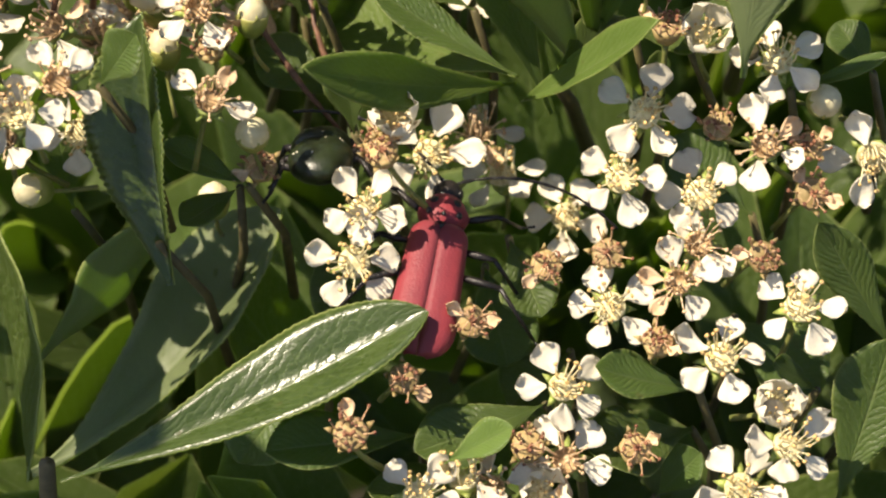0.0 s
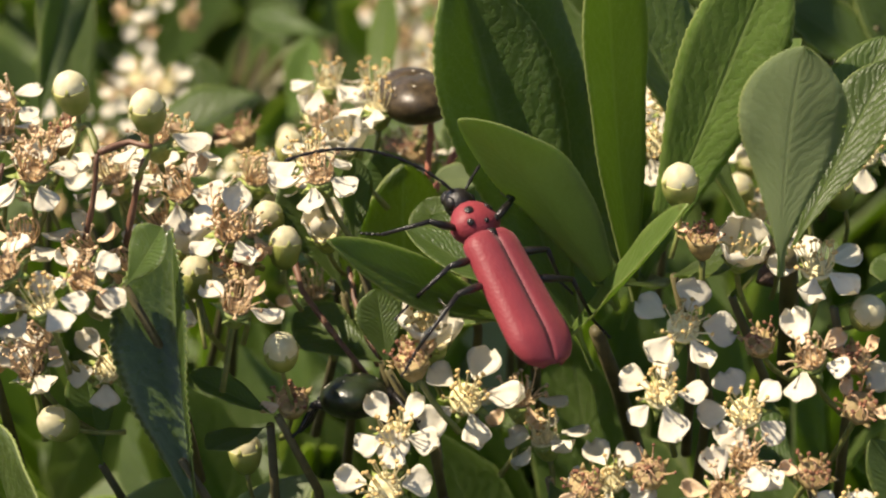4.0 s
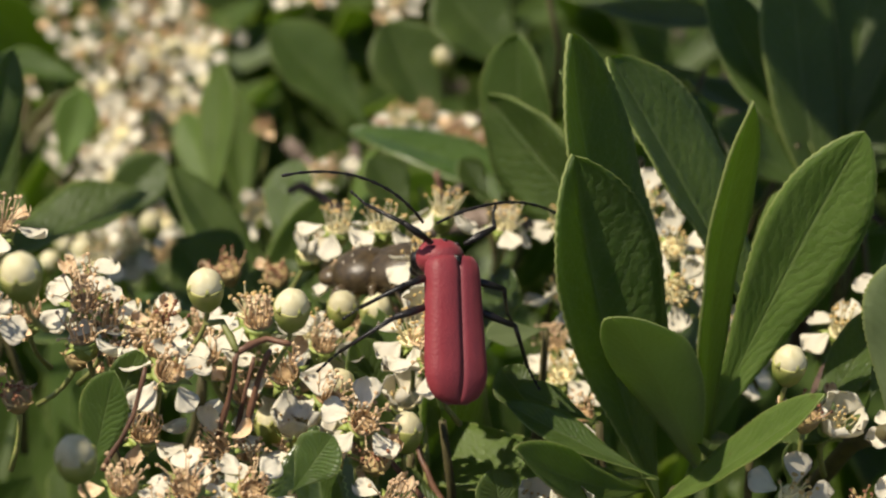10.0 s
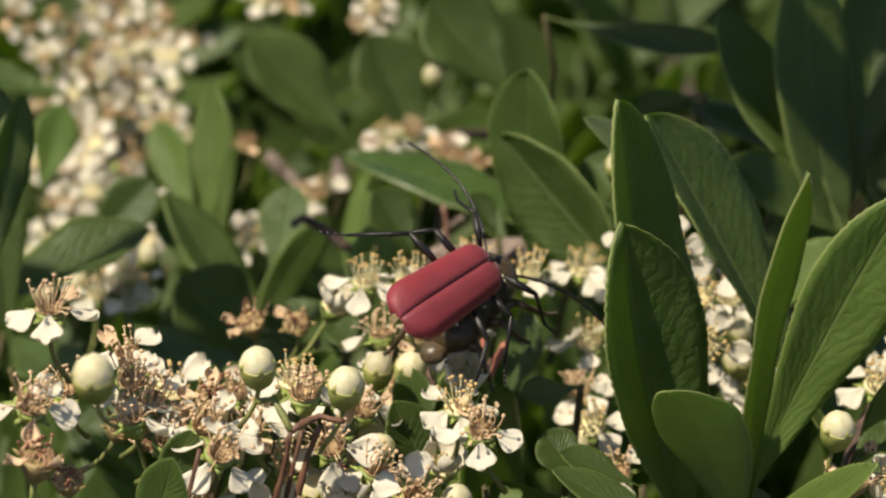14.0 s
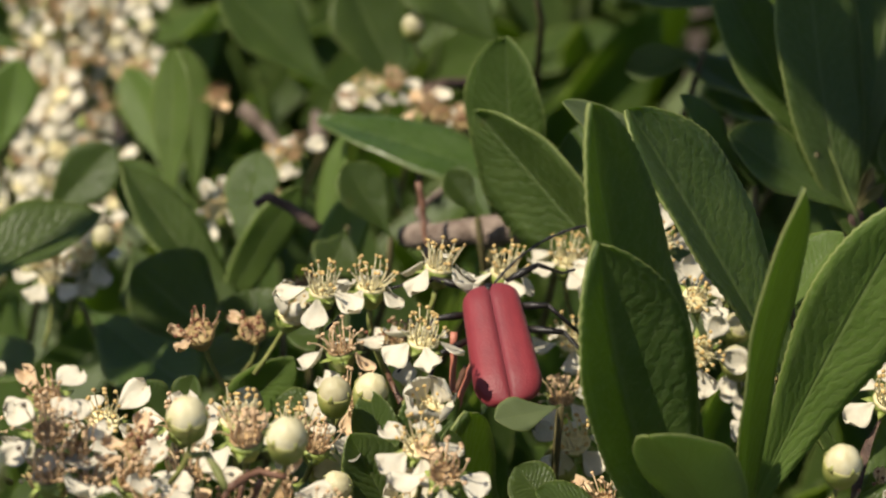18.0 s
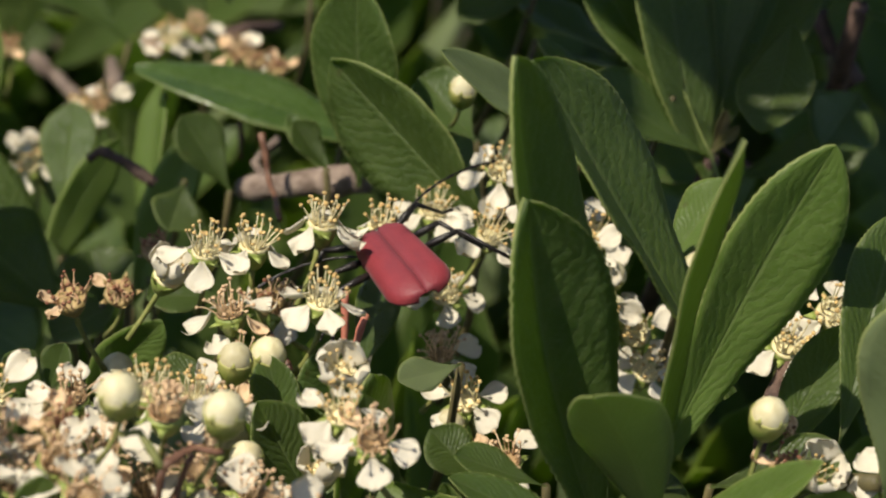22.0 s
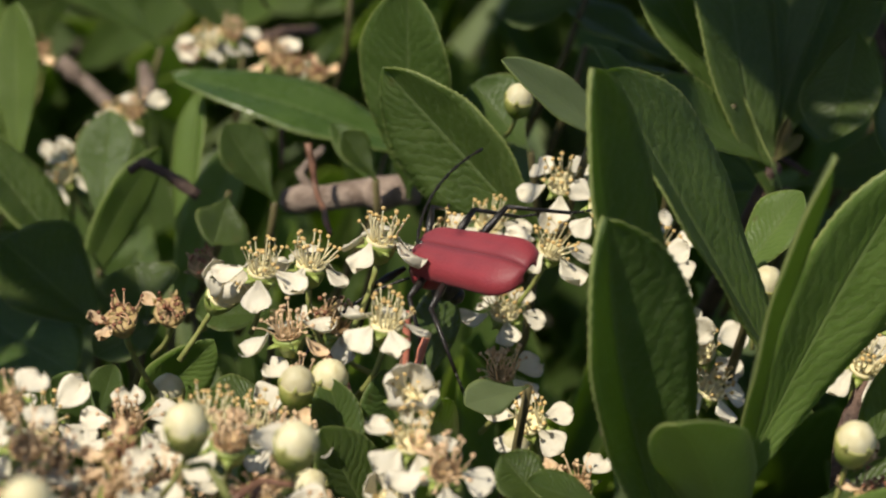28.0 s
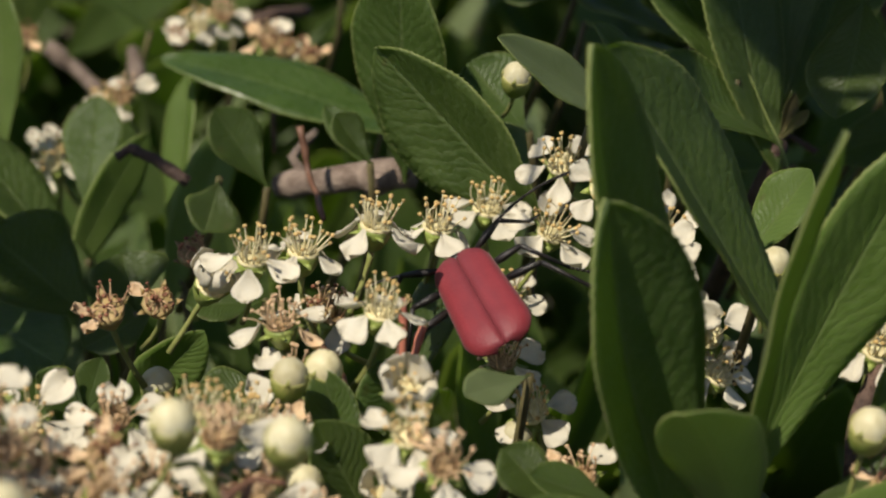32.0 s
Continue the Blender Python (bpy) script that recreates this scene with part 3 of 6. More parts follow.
# ---- insects ----
def wing_case(side):
    """One wing case, from the shoulder at y = 0 back to y = -1.13: flat on top, steep at its side, rounded at the end."""
    bm = bmesh.new()
    nu, nv = 26, 12
    top, low = [], []
    for i in range(nu + 1):
        s = i / nu
        e = max((s - 0.74) / 0.26, 0.0)
        w = 0.226 + 0.042 * min(s, 0.8) / 0.8
        w *= 0.30 + 0.70 * math.sqrt(max(1 - e ** 2.4, 0.0))
        w *= 1 if s > 0.06 else 0.80 + 0.20 * math.sqrt(s / 0.06)
        y = -1.13 * s
        dome = 0.150 * (0.78 + 0.22 * min(s * 9, 1.0)) * (1 - 0.12 * s) * (1 - 0.62 * e ** 2.2)
        a, b = [], []
        for j in range(nv + 1):
            t = j / nv * math.pi / 2
            x = 0.0008 + w * math.sin(t) ** 0.80
            z = dome * max(1 - math.sin(t) ** 3.2, 0.0) ** 0.55
            z -= 0.004 * math.exp(-(x / 0.006) ** 2) + 0.004 * math.exp(-((x - 0.15) / 0.035) ** 2) * (1 - e)
            z += 0.004 * math.exp(-((x - 0.09) / 0.02) ** 2) * (1 - s) + 0.006 * math.exp(-((x - 0.17) / 0.03) ** 2 - (s / 0.08) ** 2)
            yy = y + 0.03 * e * (x / 0.25) ** 2
            a.append(bm.verts.new(Vector((x * side, yy, z)) * CM))
            b.append(bm.verts.new(Vector((x * 0.95 * side, yy * 0.985, z - 0.022)) * CM))
        top.append(a)
        low.append(b)
    for i in range(nu):
        for j in range(nv):
            q = [top[i][j], top[i][j + 1], top[i + 1][j + 1], top[i + 1][j]]
            r = [low[i][j], low[i][j + 1], low[i + 1][j + 1], low[i + 1][j]]
            bm.faces.new(q[::-1] if side > 0 else q)
            bm.faces.new(r if side > 0 else r[::-1])
        for j in (0, nv):
            q = [top[i][j], top[i + 1][j], low[i + 1][j], low[i][j]]
            bm.faces.new(q)
    for j in range(nv):
        bm.faces.new((top[0][j], top[0][j + 1], low[0][j + 1], low[0][j]))
        bm.faces.new((top[nu][j + 1], top[nu][j], low[nu][j], low[nu][j + 1]))
    bmesh.ops.recalc_face_normals(bm, faces=bm.faces)
    return bm


def leg_mesh(side, reach, lift, drop, back, thick=0.027, foot=False):
    """A bent leg from the hip at the origin: its thigh and shin, or its jointed foot."""
    bm = bmesh.new()
    hip, knee = Vector((0, 0, 0)), Vector((side * reach * 0.52, back * 0.35, lift))
    ankle = Vector((side * reach * 0.92, back * 0.9, -drop * 0.75))
    toe = Vector((side * reach * 1.12, back * 1.25, -drop))
    if foot:
        for k in range(4):
            a, b = ankle.lerp(toe, k / 4), ankle.lerp(toe, (k + 0.9) / 4)
            tube(bm, [a * CM, b * CM], [thick * 0.3 * CM, thick * 0.5 * CM], 6)
        return bm
    tube(bm, [p * CM for p in (hip, hip.lerp(knee, 0.5), knee)], [thick * 0.7 * CM, thick * 1.25 * CM, thick * 0.75 * CM], 7)
    tube(bm, [p * CM for p in (knee, knee.lerp(ankle, 0.5), ankle)], [thick * 0.75 * CM, thick * 0.6 * CM, thick * 0.55 * CM], 7)
    return bm


def antenna_mesh(side, length, sweep):
    """A jointed feeler that curves outward and back."""
    bm = bmesh.new()
    p, a = Vector((0, 0, 0)), 0.85
    pts, radii = [p * CM], [0.013 * CM]
    for k in range(11):
        q = p + Vector((side * math.sin(a), math.cos(a), 0.22 - 0.05 * k)) * (length / 11)
        pts += [p.lerp(q, 0.15) * CM, p.lerp(q, 0.8) * CM, q * CM]
        radii += [0.010 * CM, 0.0155 * CM, 0.0095 * CM]
        p, a = q, a + sweep / 11
    tube(bm, pts, radii, 6)
    return bm


def red_longhorn():
    b = base("red_longhorn_beetle", (0, 0, 0), "red longhorn beetle with black legs and spotted shield", "beetle")
    for side in (-1, 1):
        part("wing_case", wing_case(side), RED, b, "finely pitted red wing case")
    bm = bmesh.new()
    blob(bm, Vector((0, -0.46, -0.05)) * CM, Vector((0.19, 0.50, 0.09)) * CM, 16, 10)
    part("abdomen", bm, BLACK, b, "black underside")
    # shield behind the head, with five black spots
    bm = bmesh.new()
    blob(bm, Vector((0, 0.14, -0.01)) * CM, Vector((0.185, 0.185, 0.150)) * CM, 20, 14)
    for v in bm.verts:
        v.co.x *= 1 + 0.16 * math.exp(-((v.co.y / CM - 0.12) / 0.05) ** 2)
    shield = part("shield", bm, RED, b, "red shield with black spots")
    for x, y, r in ((-0.09, 0.20, 0.036), (0.09, 0.20, 0.036), (-0.12, 0.10, 0.030), (0.12, 0.10, 0.030), (0.0, 0.08, 0.022)):
        bm = bmesh.new()
        z = -0.01 + 0.150 * math.sqrt(max(1 - (x / 0.200) ** 2 - ((y - 0.14) / 0.185) ** 2, 0.02))
        blob(bm, (0, 0, 0), Vector((r, r, 0.014)) * CM, 10, 6)
        n = Vector((x / 0.19 ** 2, (y - 0.14) / 0.185 ** 2, (z + 0.01) / 0.150 ** 2))
        part("spot", bm, BLACK, shield, "", Matrix.Translation(Vector((x, y, z)) * CM) @ turned(n))
    bm = bmesh.new()
    tri = [bm.verts.new(Vector(p) * CM) for p in ((-0.035, 0.005, 0.118), (0.035, 0.005, 0.118), (0, -0.075, 0.142), (-0.035, 0.005, 0.06), (0.035, 0.005, 0.06), (0, -0.075, 0.06))]
    for q in ((0, 2, 1), (3, 4, 5), (0, 1, 4, 3), (1, 2, 5, 4), (2, 0, 3, 5)):
        bm.faces.new([tri[k] for k in q])
    part("scutellum", bm, BLACK, b, "small black triangle between the wing cases")
    bm = bmesh.new()
    blob(bm, Vector((0, 0.36, -0.06)) * CM, Vector((0.115, 0.125, 0.11)) * CM, 14, 10)
    blob(bm, Vector((0, 0.45, -0.13)) * CM, Vector((0.075, 0.07, 0.06)) * CM, 10, 8)
    head = part("head", bm, BLACK, b, "small black head")
    for side in (-1, 1):
        bm = bmesh.new()
        blob(bm, Vector((side * 0.095, 0.36, -0.04)) * CM, Vector((0.03, 0.055, 0.055)) * CM, 10, 8)
        part("eye", bm, BLACK, head)
    limbs = {"shield": shield, "head": head}
    for side, w in ((-1, "l"), (1, "r")):
        limbs["a" + w] = part("antenna", antenna_mesh(side, 1.35, 0.95), BLACK, b, "long black jointed antenna", Matrix.Translation(Vector((side * 0.06, 0.43, 0.0)) * CM))
        for k, (y, reach, lift, drop, back) in enumerate(((0.12, 0.50, 0.06, 0.28, 0.30), (-0.14, 0.58, 0.07, 0.32, -0.20), (-0.36, 0.70, 0.08, 0.34, -0.46))):
            limbs[w + str(k)] = part("leg", leg_mesh(side, reach, lift, drop, back), BLACK, b, "thin black jointed leg", Matrix.Translation(Vector((side * 0.15, y, -0.03)) * CM))
            part("foot", leg_mesh(side, reach, lift, drop, back, foot=True), BLACK, limbs[w + str(k)])
    return b, limbs


def chafer(label, mat, size=1.0, name="flower_chafer"):
    b = base(name, (0, 0, 0), label, "beetle", "flower chafers")
    s = size * CM
    bm = bmesh.new()
    blob(bm, Vector((0, -0.32, 0)) * s, Vector((0.34, 0.44, 0.22)) * s, 20, 12)
    for v in bm.verts:
        if v.co.z > 0.02 * s:
            v.co.z -= 0.02 * s * math.exp(-(v.co.x / (0.035 * s)) ** 2)
    shell = part("shell", bm, mat, b)
    bm = bmesh.new()
    blob(bm, Vector((0, 0.10, 0.0)) * s, Vector((0.315, 0.31, 0.205)) * s, 18, 10)
    shield = part("shield", bm, mat, b)
    bm = bmesh.new()
    blob(bm, Vector((0, 0.43, -0.04)) * s, Vector((0.13, 0.13, 0.09)) * s, 12, 8)
    part("head", bm, mat, b)
    bm = bmesh.new()
    blob(bm, Vector((0, -0.22, -0.07)) * s, Vector((0.30, 0.50, 0.16)) * s, 14, 8)
    part("underside", bm, BLACK if mat is GREEN_CHITIN else BROWN, b)
    rng = random.Random(8)
    for k in range(13):
        x, y = rng.uniform(-0.27, 0.27), rng.uniform(-0.66, 0.26)
        cy, rx, ry, rz = (0.10, 0.315, 0.31, 0.205) if y > 0.0 else (-0.32, 0.34, 0.44, 0.22)
        h = 1 - (x / rx) ** 2 - ((y - cy) / ry) ** 2
        if h < 0.05:
            continue
        bm = bmesh.new()
        blob(bm, (0, 0, 0), Vector((rng.uniform(0.010, 0.022), rng.uniform(0.008, 0.013), 0.006)) * s, 8, 5)
        part("spot", bm, CHALK, shield if y > 0.0 else shell, "", Matrix.Translation(Vector((x, y, rz * math.sqrt(h))) * s) @ turned((x / rx ** 2, (y - cy) / ry ** 2, math.sqrt(h) / rz)))
    for side in (-1, 1):
        for y, reach, back in ((0.20, 0.32, 0.20), (-0.05, 0.34, -0.10), (-0.25, 0.38, -0.26)):
            dark = BLACK if mat is GREEN_CHITIN else BROWN
            leg = part("leg", leg_mesh(side, reach * size, 0.06 * size, 0.22 * size, back * size, 0.045 * size), dark, b, "", Matrix.Translation(Vector((side * 0.2, y, -0.08)) * s))
            part("foot", leg_mesh(side, reach * size, 0.06 * size, 0.22 * size, back * size, 0.045 * size, True), dark, leg)
    return b


# ---- background ----
def far_flowers(centre, spread, count, seed):
    """Small flowers of a cluster further back, each with its petals and a tuft of stamens."""
    rng = random.Random(seed)
    for k in range(count):
        p = [centre[i] + rng.gauss(0, 1) * spread[i] for i in range(3)]
        axis = (rng.uniform(-0.6, 0.5), rng.uniform(-1.0, -0.2), rng.uniform(0.3, 1.0))
        r = rng.random()
        if r < 0.30:
            fresh_flower(p, axis, rng.uniform(0.66, 0.80), stamens=6, sepals=False, group="flowers further back")
        elif r < 0.46:
            flower_bud(p, axis, rng.uniform(0.52, 0.64), group="buds further back")
        elif r < 0.66:
            dry_flower(p, axis, 0.80, stamens=8, group="flowers further back")
        else:
            fresh_flower(p, axis, 0.72, petals=2, stamens=7, sepals=False, state="fading", old=2, group="flowers further back")


def foliage(name, count, seed, box, top, label, lengths=(2.6, 4.2)):
    """Leaves that nobody could count, joined into one mesh."""
    rng = random.Random(seed)
    verts, faces, uvs, mats = [], [], [], []
    for k in range(count):
        x, y = rng.uniform(*box[0]), rng.uniform(*box[1])
        z = top(x, y) - abs(rng.gauss(0, 1)) * box[2]
        L, W = rng.uniform(*lengths), rng.uniform(0.7, 1.05)
        d = Vector((rng.gauss(0, 0.55), rng.gauss(-0.15, 0.5), rng.uniform(0.25, 1.2))).normalized()
        n = Vector((rng.gauss(0, 0.5), -0.7 + rng.gauss(0, 0.5), 0.7))
        n = (n - d * n.dot(d)).normalized()
        s = d.cross(n)
        curl, fold = rng.uniform(-0.2, 0.5), rng.uniform(0.1, 0.45)
        i0 = len(verts)
        nu, nv = 7, 4
        for side in (0, 1):
            for i in range(nu + 1):
                t = i / nu
                w = W * 0.5 * (t ** 0.85 * (1 - t) ** 0.38) / 0.47 + 0.02
                for j in range(nv + 1):
                    v = j / nv * 2 - 1
                    p = Vector((x, y, z)) + d * (L * t) + s * (w * v) + n * (curl * L * 0.35 * t * t + abs(v) * w * fold - side * 0.02)
                    verts.append(p * CM)
        half = (nu + 1) * (nv + 1)
        for side in (0, 1):
            for i in range(nu):
                for j in range(nv):
                    a = i0 + side * half + i * (nv + 1) + j
                    q = (a, a + 1, a + nv + 2, a + nv + 1)
                    faces.append(q if side == 0 else q[::-1])
                    mats.append(side)
                    u = [(j / nv, i / nu), ((j + 1) / nv, i / nu), ((j + 1) / nv, (i + 1) / nu), (j / nv, (i + 1) / nu)]
                    uvs.extend(u if side == 0 else u[::-1])
    me = bpy.data.meshes.new(name)
    me.from_pydata(verts, [], faces)
    layer = me.uv_layers.new(name="leaf")
    layer.data.foreach_set("uv", [c for u in uvs for c in u])
    me.polygons.foreach_set("material_index", mats)
    me.polygons.foreach_set("use_smooth", [True] * len(faces))
    me.materials.append(LEAF)
    me.materials.append(UNDER)
    return tagged(new(name, me), label, "foliage", "", "stuff")


def ground():
    bm = bmesh.new()
    n = 40
    ext = [((i / n) * 2 - 1) for i in range(n + 1)]
    ext = [math.copysign(abs(e) ** 4 * 400 + abs(e) * 1.5, e) for e in ext]
    g = [[bm.verts.new((x, y, -0.55 + 0.012 * noise.noise(Vector((x * 3, y * 3, 0))))) for x in ext] for y in ext]
    for i in range(n):
        for j in range(n):
            bm.faces.new((g[i][j], g[i][j + 1], g[i + 1][j + 1], g[i + 1][j]))
    ob = new("ground", finish(bm, "ground", SOIL))
    return tagged(ob, "dark bare soil under the shrub", "ground", "", "structure")


# ---- the shrub ----
ground()


def mound(x, y):
    """Height of the dense foliage: a low dome that rises again far back."""
    if y < 3:
        return 16.6 + 0.25 * y - 0.04 * x * x
    if y < 20:
        return 17.3 - 0.22 * (y - 3)
    return 13.6 + 0.30 * (y - 20)


foliage("inner_foliage", 520, 21, ((-11, 10), (-3, 11), 1.3), lambda x, y: mound(x, y) - 2.6, "dense dark inner leaves of the shrub")
foliage("back_foliage", 1300, 22, ((-24, 30), (9, 34), 2.0), lambda x, y: mound(x, y) - 2.8, "blurred green leaves at the back of the shrub")
foliage("far_foliage", 900, 23, ((-50, 60), (34, 75), 4.0), lambda x, y: mound(x, y) + 1.0, "far green leaves of the hedge", (4.0, 7.0))
foliage("deep_foliage", 1900, 24, ((-26, 32), (-12, 42), 2.2), lambda x, y: mound(x, y) - 6.2, "deep shaded leaves inside the shrub", (4.0, 6.0))


# unseen foliage added above the view, only to shade the leaves behind
foliage("overhanging_foliage", 520, 25, ((-3.9, 11), (4.5, 21), 0.9), lambda x, y: 29.5, "unseen leaves added overhead to shade the back", (3.0, 4.4))

# a few more unseen leaves, added to dapple the left back with shade
foliage("overhanging_foliage", 12, 27, ((-10.9, -9.2), (5.4, 8.4), 0.6), lambda x, y: 29.5, "unseen leaves added overhead to dapple the left back", (2.4, 3.2))
# unseen leaves added left of the view so that the low shoot lies in shade
foliage("side_foliage", 16, 26, ((-9.9, -8.5), (-3.4, -1.5), 0.6), lambda x, y: 24.7, "unseen leaves added to shade the low shoot", (1.8, 2.4))


# the lower body of the shrub, down to the soil
for k, (z, spread) in enumerate(((3.0, 3.0), (-9.0, 5.0), (-22.0, 5.0), (-35.0, 5.0), (-47.0, 3.5))):
    foliage("lower_foliage", 620, 40 + k, ((-46 + 2 * k, 56 - 2 * k), (-12 + 2 * k, 74 - 2 * k), spread), lambda x, y, z=z: z, "shaded leaves in the lower body of the shrub", (6.5, 10.0))


def shrub_wood():
    """The woody stems that carry the leaves: trunks from the soil, with limbs."""
    rng = random.Random(31)
    spots = [(-30, 12), (-6, 20), (8, 6), (22, 28), (40, 50), (-28, 52), (4, 58)]
    for x, y in spots:
        t = base("shrub_stem", (x * CM, y * CM, -0.55), "brown branching woody stem of the shrub", "stem", "stems of the shrub")
        bm = bmesh.new()
        pts = [Vector((rng.gauss(0, 1.2) * i * 0.4, rng.gauss(0, 1.2) * i * 0.4, 9.5 * i - 1.0)) * CM for i in range(7)]
        tube(bm, pts, [(1.3 - 0.14 * i) * CM for i in range(7)], 9)
        part("trunk", bm, BARK, t)
        for k in range(5):
            bm = bmesh.new()
            a = rng.uniform(0, 6.28)
            p = pts[2 + k % 4]
            d = Vector((math.cos(a), math.sin(a), 0.9))
            tube(bm, [p + d * (s * 4.5 * CM) + Vector((0, 0, s * s * 0.3 * CM)) for s in range(4)], [(0.6 - 0.12 * s) * CM for s in range(4)], 7)
            part("limb", bm, BARK, t)


shrub_wood()
# two unseen bare branches, added to carry the shading leaves above and beside the view
twig([(34, 30, -54), (30, 27, -10), (22, 22, 22), (10, 18, 29.5), (4, 13, 29.8), (-3, 8, 29.2)], 0.5, "unseen brown branch added to carry the shading leaves overhead", BARK)
twig([(-17, -1, -54), (-16, -2, -20), (-12.5, -2.5, 8), (-10, -2.6, 22), (-9.1, -2.6, 25)], 0.4, "unseen upright branch added to carry the shading leaves beside", BARK)

# upright rosette of seven leaves beside the beetle
rosette = leafy_shoot((0.12, 1.15, 19.45), "upright rosette of dark green leaves beside the flowers", [(0.55, 3.01, 17.22), (0.30, 1.95, 18.62), (0.12, 1.15, 19.45)], thick=0.06)
leaf(rosette, (0.09, 1.18, 19.11), (-0.82, 1.45, 22.30), 1.00, (0.24, -0.96, 0.15), 0.51, 0.50, shape=0.65, bend=-0.07)
leaf(rosette, (0.43, 1.63, 19.61), (-0.75, 1.94, 23.11), 0.89, (0.56, -0.78, 0.26), 0.54, 0.36, shape=0.58, bend=-0.12)
leaf(rosette, (1.35, 2.04, 20.00), (-0.10, 2.98, 22.53), 1.08, (0.57, -0.61, 0.55), 0.19, 0.36, shape=0.63, bend=0.22)
# light=True: these leaves carry the brightness of sunlit blades in their colour
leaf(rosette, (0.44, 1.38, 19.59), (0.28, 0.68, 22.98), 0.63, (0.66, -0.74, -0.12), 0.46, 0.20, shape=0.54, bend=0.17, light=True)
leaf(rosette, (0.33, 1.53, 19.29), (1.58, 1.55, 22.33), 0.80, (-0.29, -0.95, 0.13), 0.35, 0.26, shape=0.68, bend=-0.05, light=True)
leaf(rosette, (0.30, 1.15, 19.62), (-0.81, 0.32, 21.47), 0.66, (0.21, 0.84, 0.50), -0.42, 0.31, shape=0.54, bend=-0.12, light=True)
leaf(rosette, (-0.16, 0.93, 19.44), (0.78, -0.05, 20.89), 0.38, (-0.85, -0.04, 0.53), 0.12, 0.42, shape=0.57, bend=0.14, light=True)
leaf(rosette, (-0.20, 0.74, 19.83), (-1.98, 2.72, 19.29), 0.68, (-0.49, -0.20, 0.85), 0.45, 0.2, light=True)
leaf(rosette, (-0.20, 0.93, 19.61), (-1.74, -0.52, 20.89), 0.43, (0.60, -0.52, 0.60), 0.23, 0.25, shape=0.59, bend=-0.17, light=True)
leaf(rosette, (-0.20, 0.74, 19.83), (-1.31, 1.28, 20.31), 0.34, (0.15, -0.46, 0.87), 0.3, 0.3)

leaf(rosette, (0.10, 0.47, 20.11), (0.68, 1.80, 19.61), 0.36, (0.41, 0.16, 0.90), 0.2, 0.3)
# second shoot with a broad pale leaf
right_shoot = leafy_shoot((1.51, 0.29, 20.34), "short leafy shoot with a broad pale leaf", [(1.71, 2.49, 18.34), (1.61, 1.19, 19.74), (1.51, 0.29, 20.34)])
leaf(right_shoot, (1.44, 0.09, 20.26), (1.61, 0.12, 21.96), 0.78, (0.37, 0.93, -0.05), -0.11, 0.14, shape=0.66, bend=0.20)
leaf(right_shoot, (1.51, 0.29, 20.34), (2.36, 1.20, 21.51), 0.54, (-0.30, -0.63, 0.71), 0.2, 0.3)
leaf(right_shoot, (1.54, 0.86, 20.21), (2.40, 1.84, 21.51), 0.63, (-0.18, -0.72, 0.67), 0.2, 0.3)
# shoot with large leaves low in front
low_shoot = leafy_shoot((-3.85, -1.20, 17.70), "low shoot with large glossy overlapping leaves", [(-4.20, -0.90, 15.23), (-3.95, -1.10, 16.73), (-3.85, -1.20, 17.70)])
leaf(low_shoot, (-3.67, -1.65, 17.96), (-0.92, -0.79, 18.81), 0.75, (-0.18, -0.30, 0.93), 0.47, 0.42, shape=0.64, bend=-0.01, waxy=True)
leaf(low_shoot, (-4.15, -0.59, 16.90), (-2.09, 0.95, 18.38), 1.18, (0.45, 0.22, -0.86), -0.80, -0.48, shape=0.66, bend=-0.21, light=True)
leaf(low_shoot, (-4.09, -0.24, 17.77), (-3.01, 0.73, 18.46), 0.83, (-0.72, 0.67, 0.18), 0.07, 0.18, shape=0.62, bend=-0.10, light=True)
leaf(low_shoot, (-4.07, -1.01, 17.31), (-4.54, 0.36, 19.22), 1.16, (-0.93, -0.36, 0.03), 0.47, -0.25, shape=0.59, bend=0.03)
# single leaves of the front
s = leafy_shoot((-2.92, -0.39, 19.19), "single dark green glossy leaf among flower clusters", [(-2.54, 0.19, 17.39), (-2.63, -0.10, 18.39), (-2.92, -0.39, 19.19)], thick=0.035)
leaf(s, (-2.85, -0.46, 18.83), (-2.98, 0.52, 20.65), 0.76, (-0.51, -0.77, 0.38), -0.02, 0.72, shape=0.55, bend=-0.11, waxy=True, spiny=2.6)
s = leafy_shoot((-1.46, 0.57, 19.43), "single dark green glossy leaf among flower clusters", [(-1.08, 1.23, 17.63), (-1.17, 0.90, 18.63), (-1.46, 0.57, 19.43)], thick=0.035)
leaf(s, (-1.46, 0.57, 19.43), (-1.53, 0.78, 20.01), 0.36, (0.08, -0.93, 0.36), 0.1, 0.2)
s = leafy_shoot((-0.82, -1.57, 17.98), "single dark green glossy leaf among flower clusters", [(-0.67, -1.17, 16.18), (-0.65, -1.37, 17.18), (-0.82, -1.57, 17.98)], thick=0.035)
leaf(s, (-0.82, -1.57, 17.98), (-0.31, -1.54, 18.32), 0.29, (-0.46, -0.50, 0.74), 0.25, 0.25, light=True)
s = leafy_shoot((-0.04, -0.93, 17.95), "single dark green glossy leaf among flower clusters", [(0.34, -0.63, 16.15), (0.25, -0.78, 17.15), (-0.04, -0.93, 17.95)], thick=0.035)
leaf(s, (-0.04, -0.93, 17.95), (-1.04, -1.37, 17.91), 0.56, (0.08, -0.28, 0.96), 0.25, 0.25)
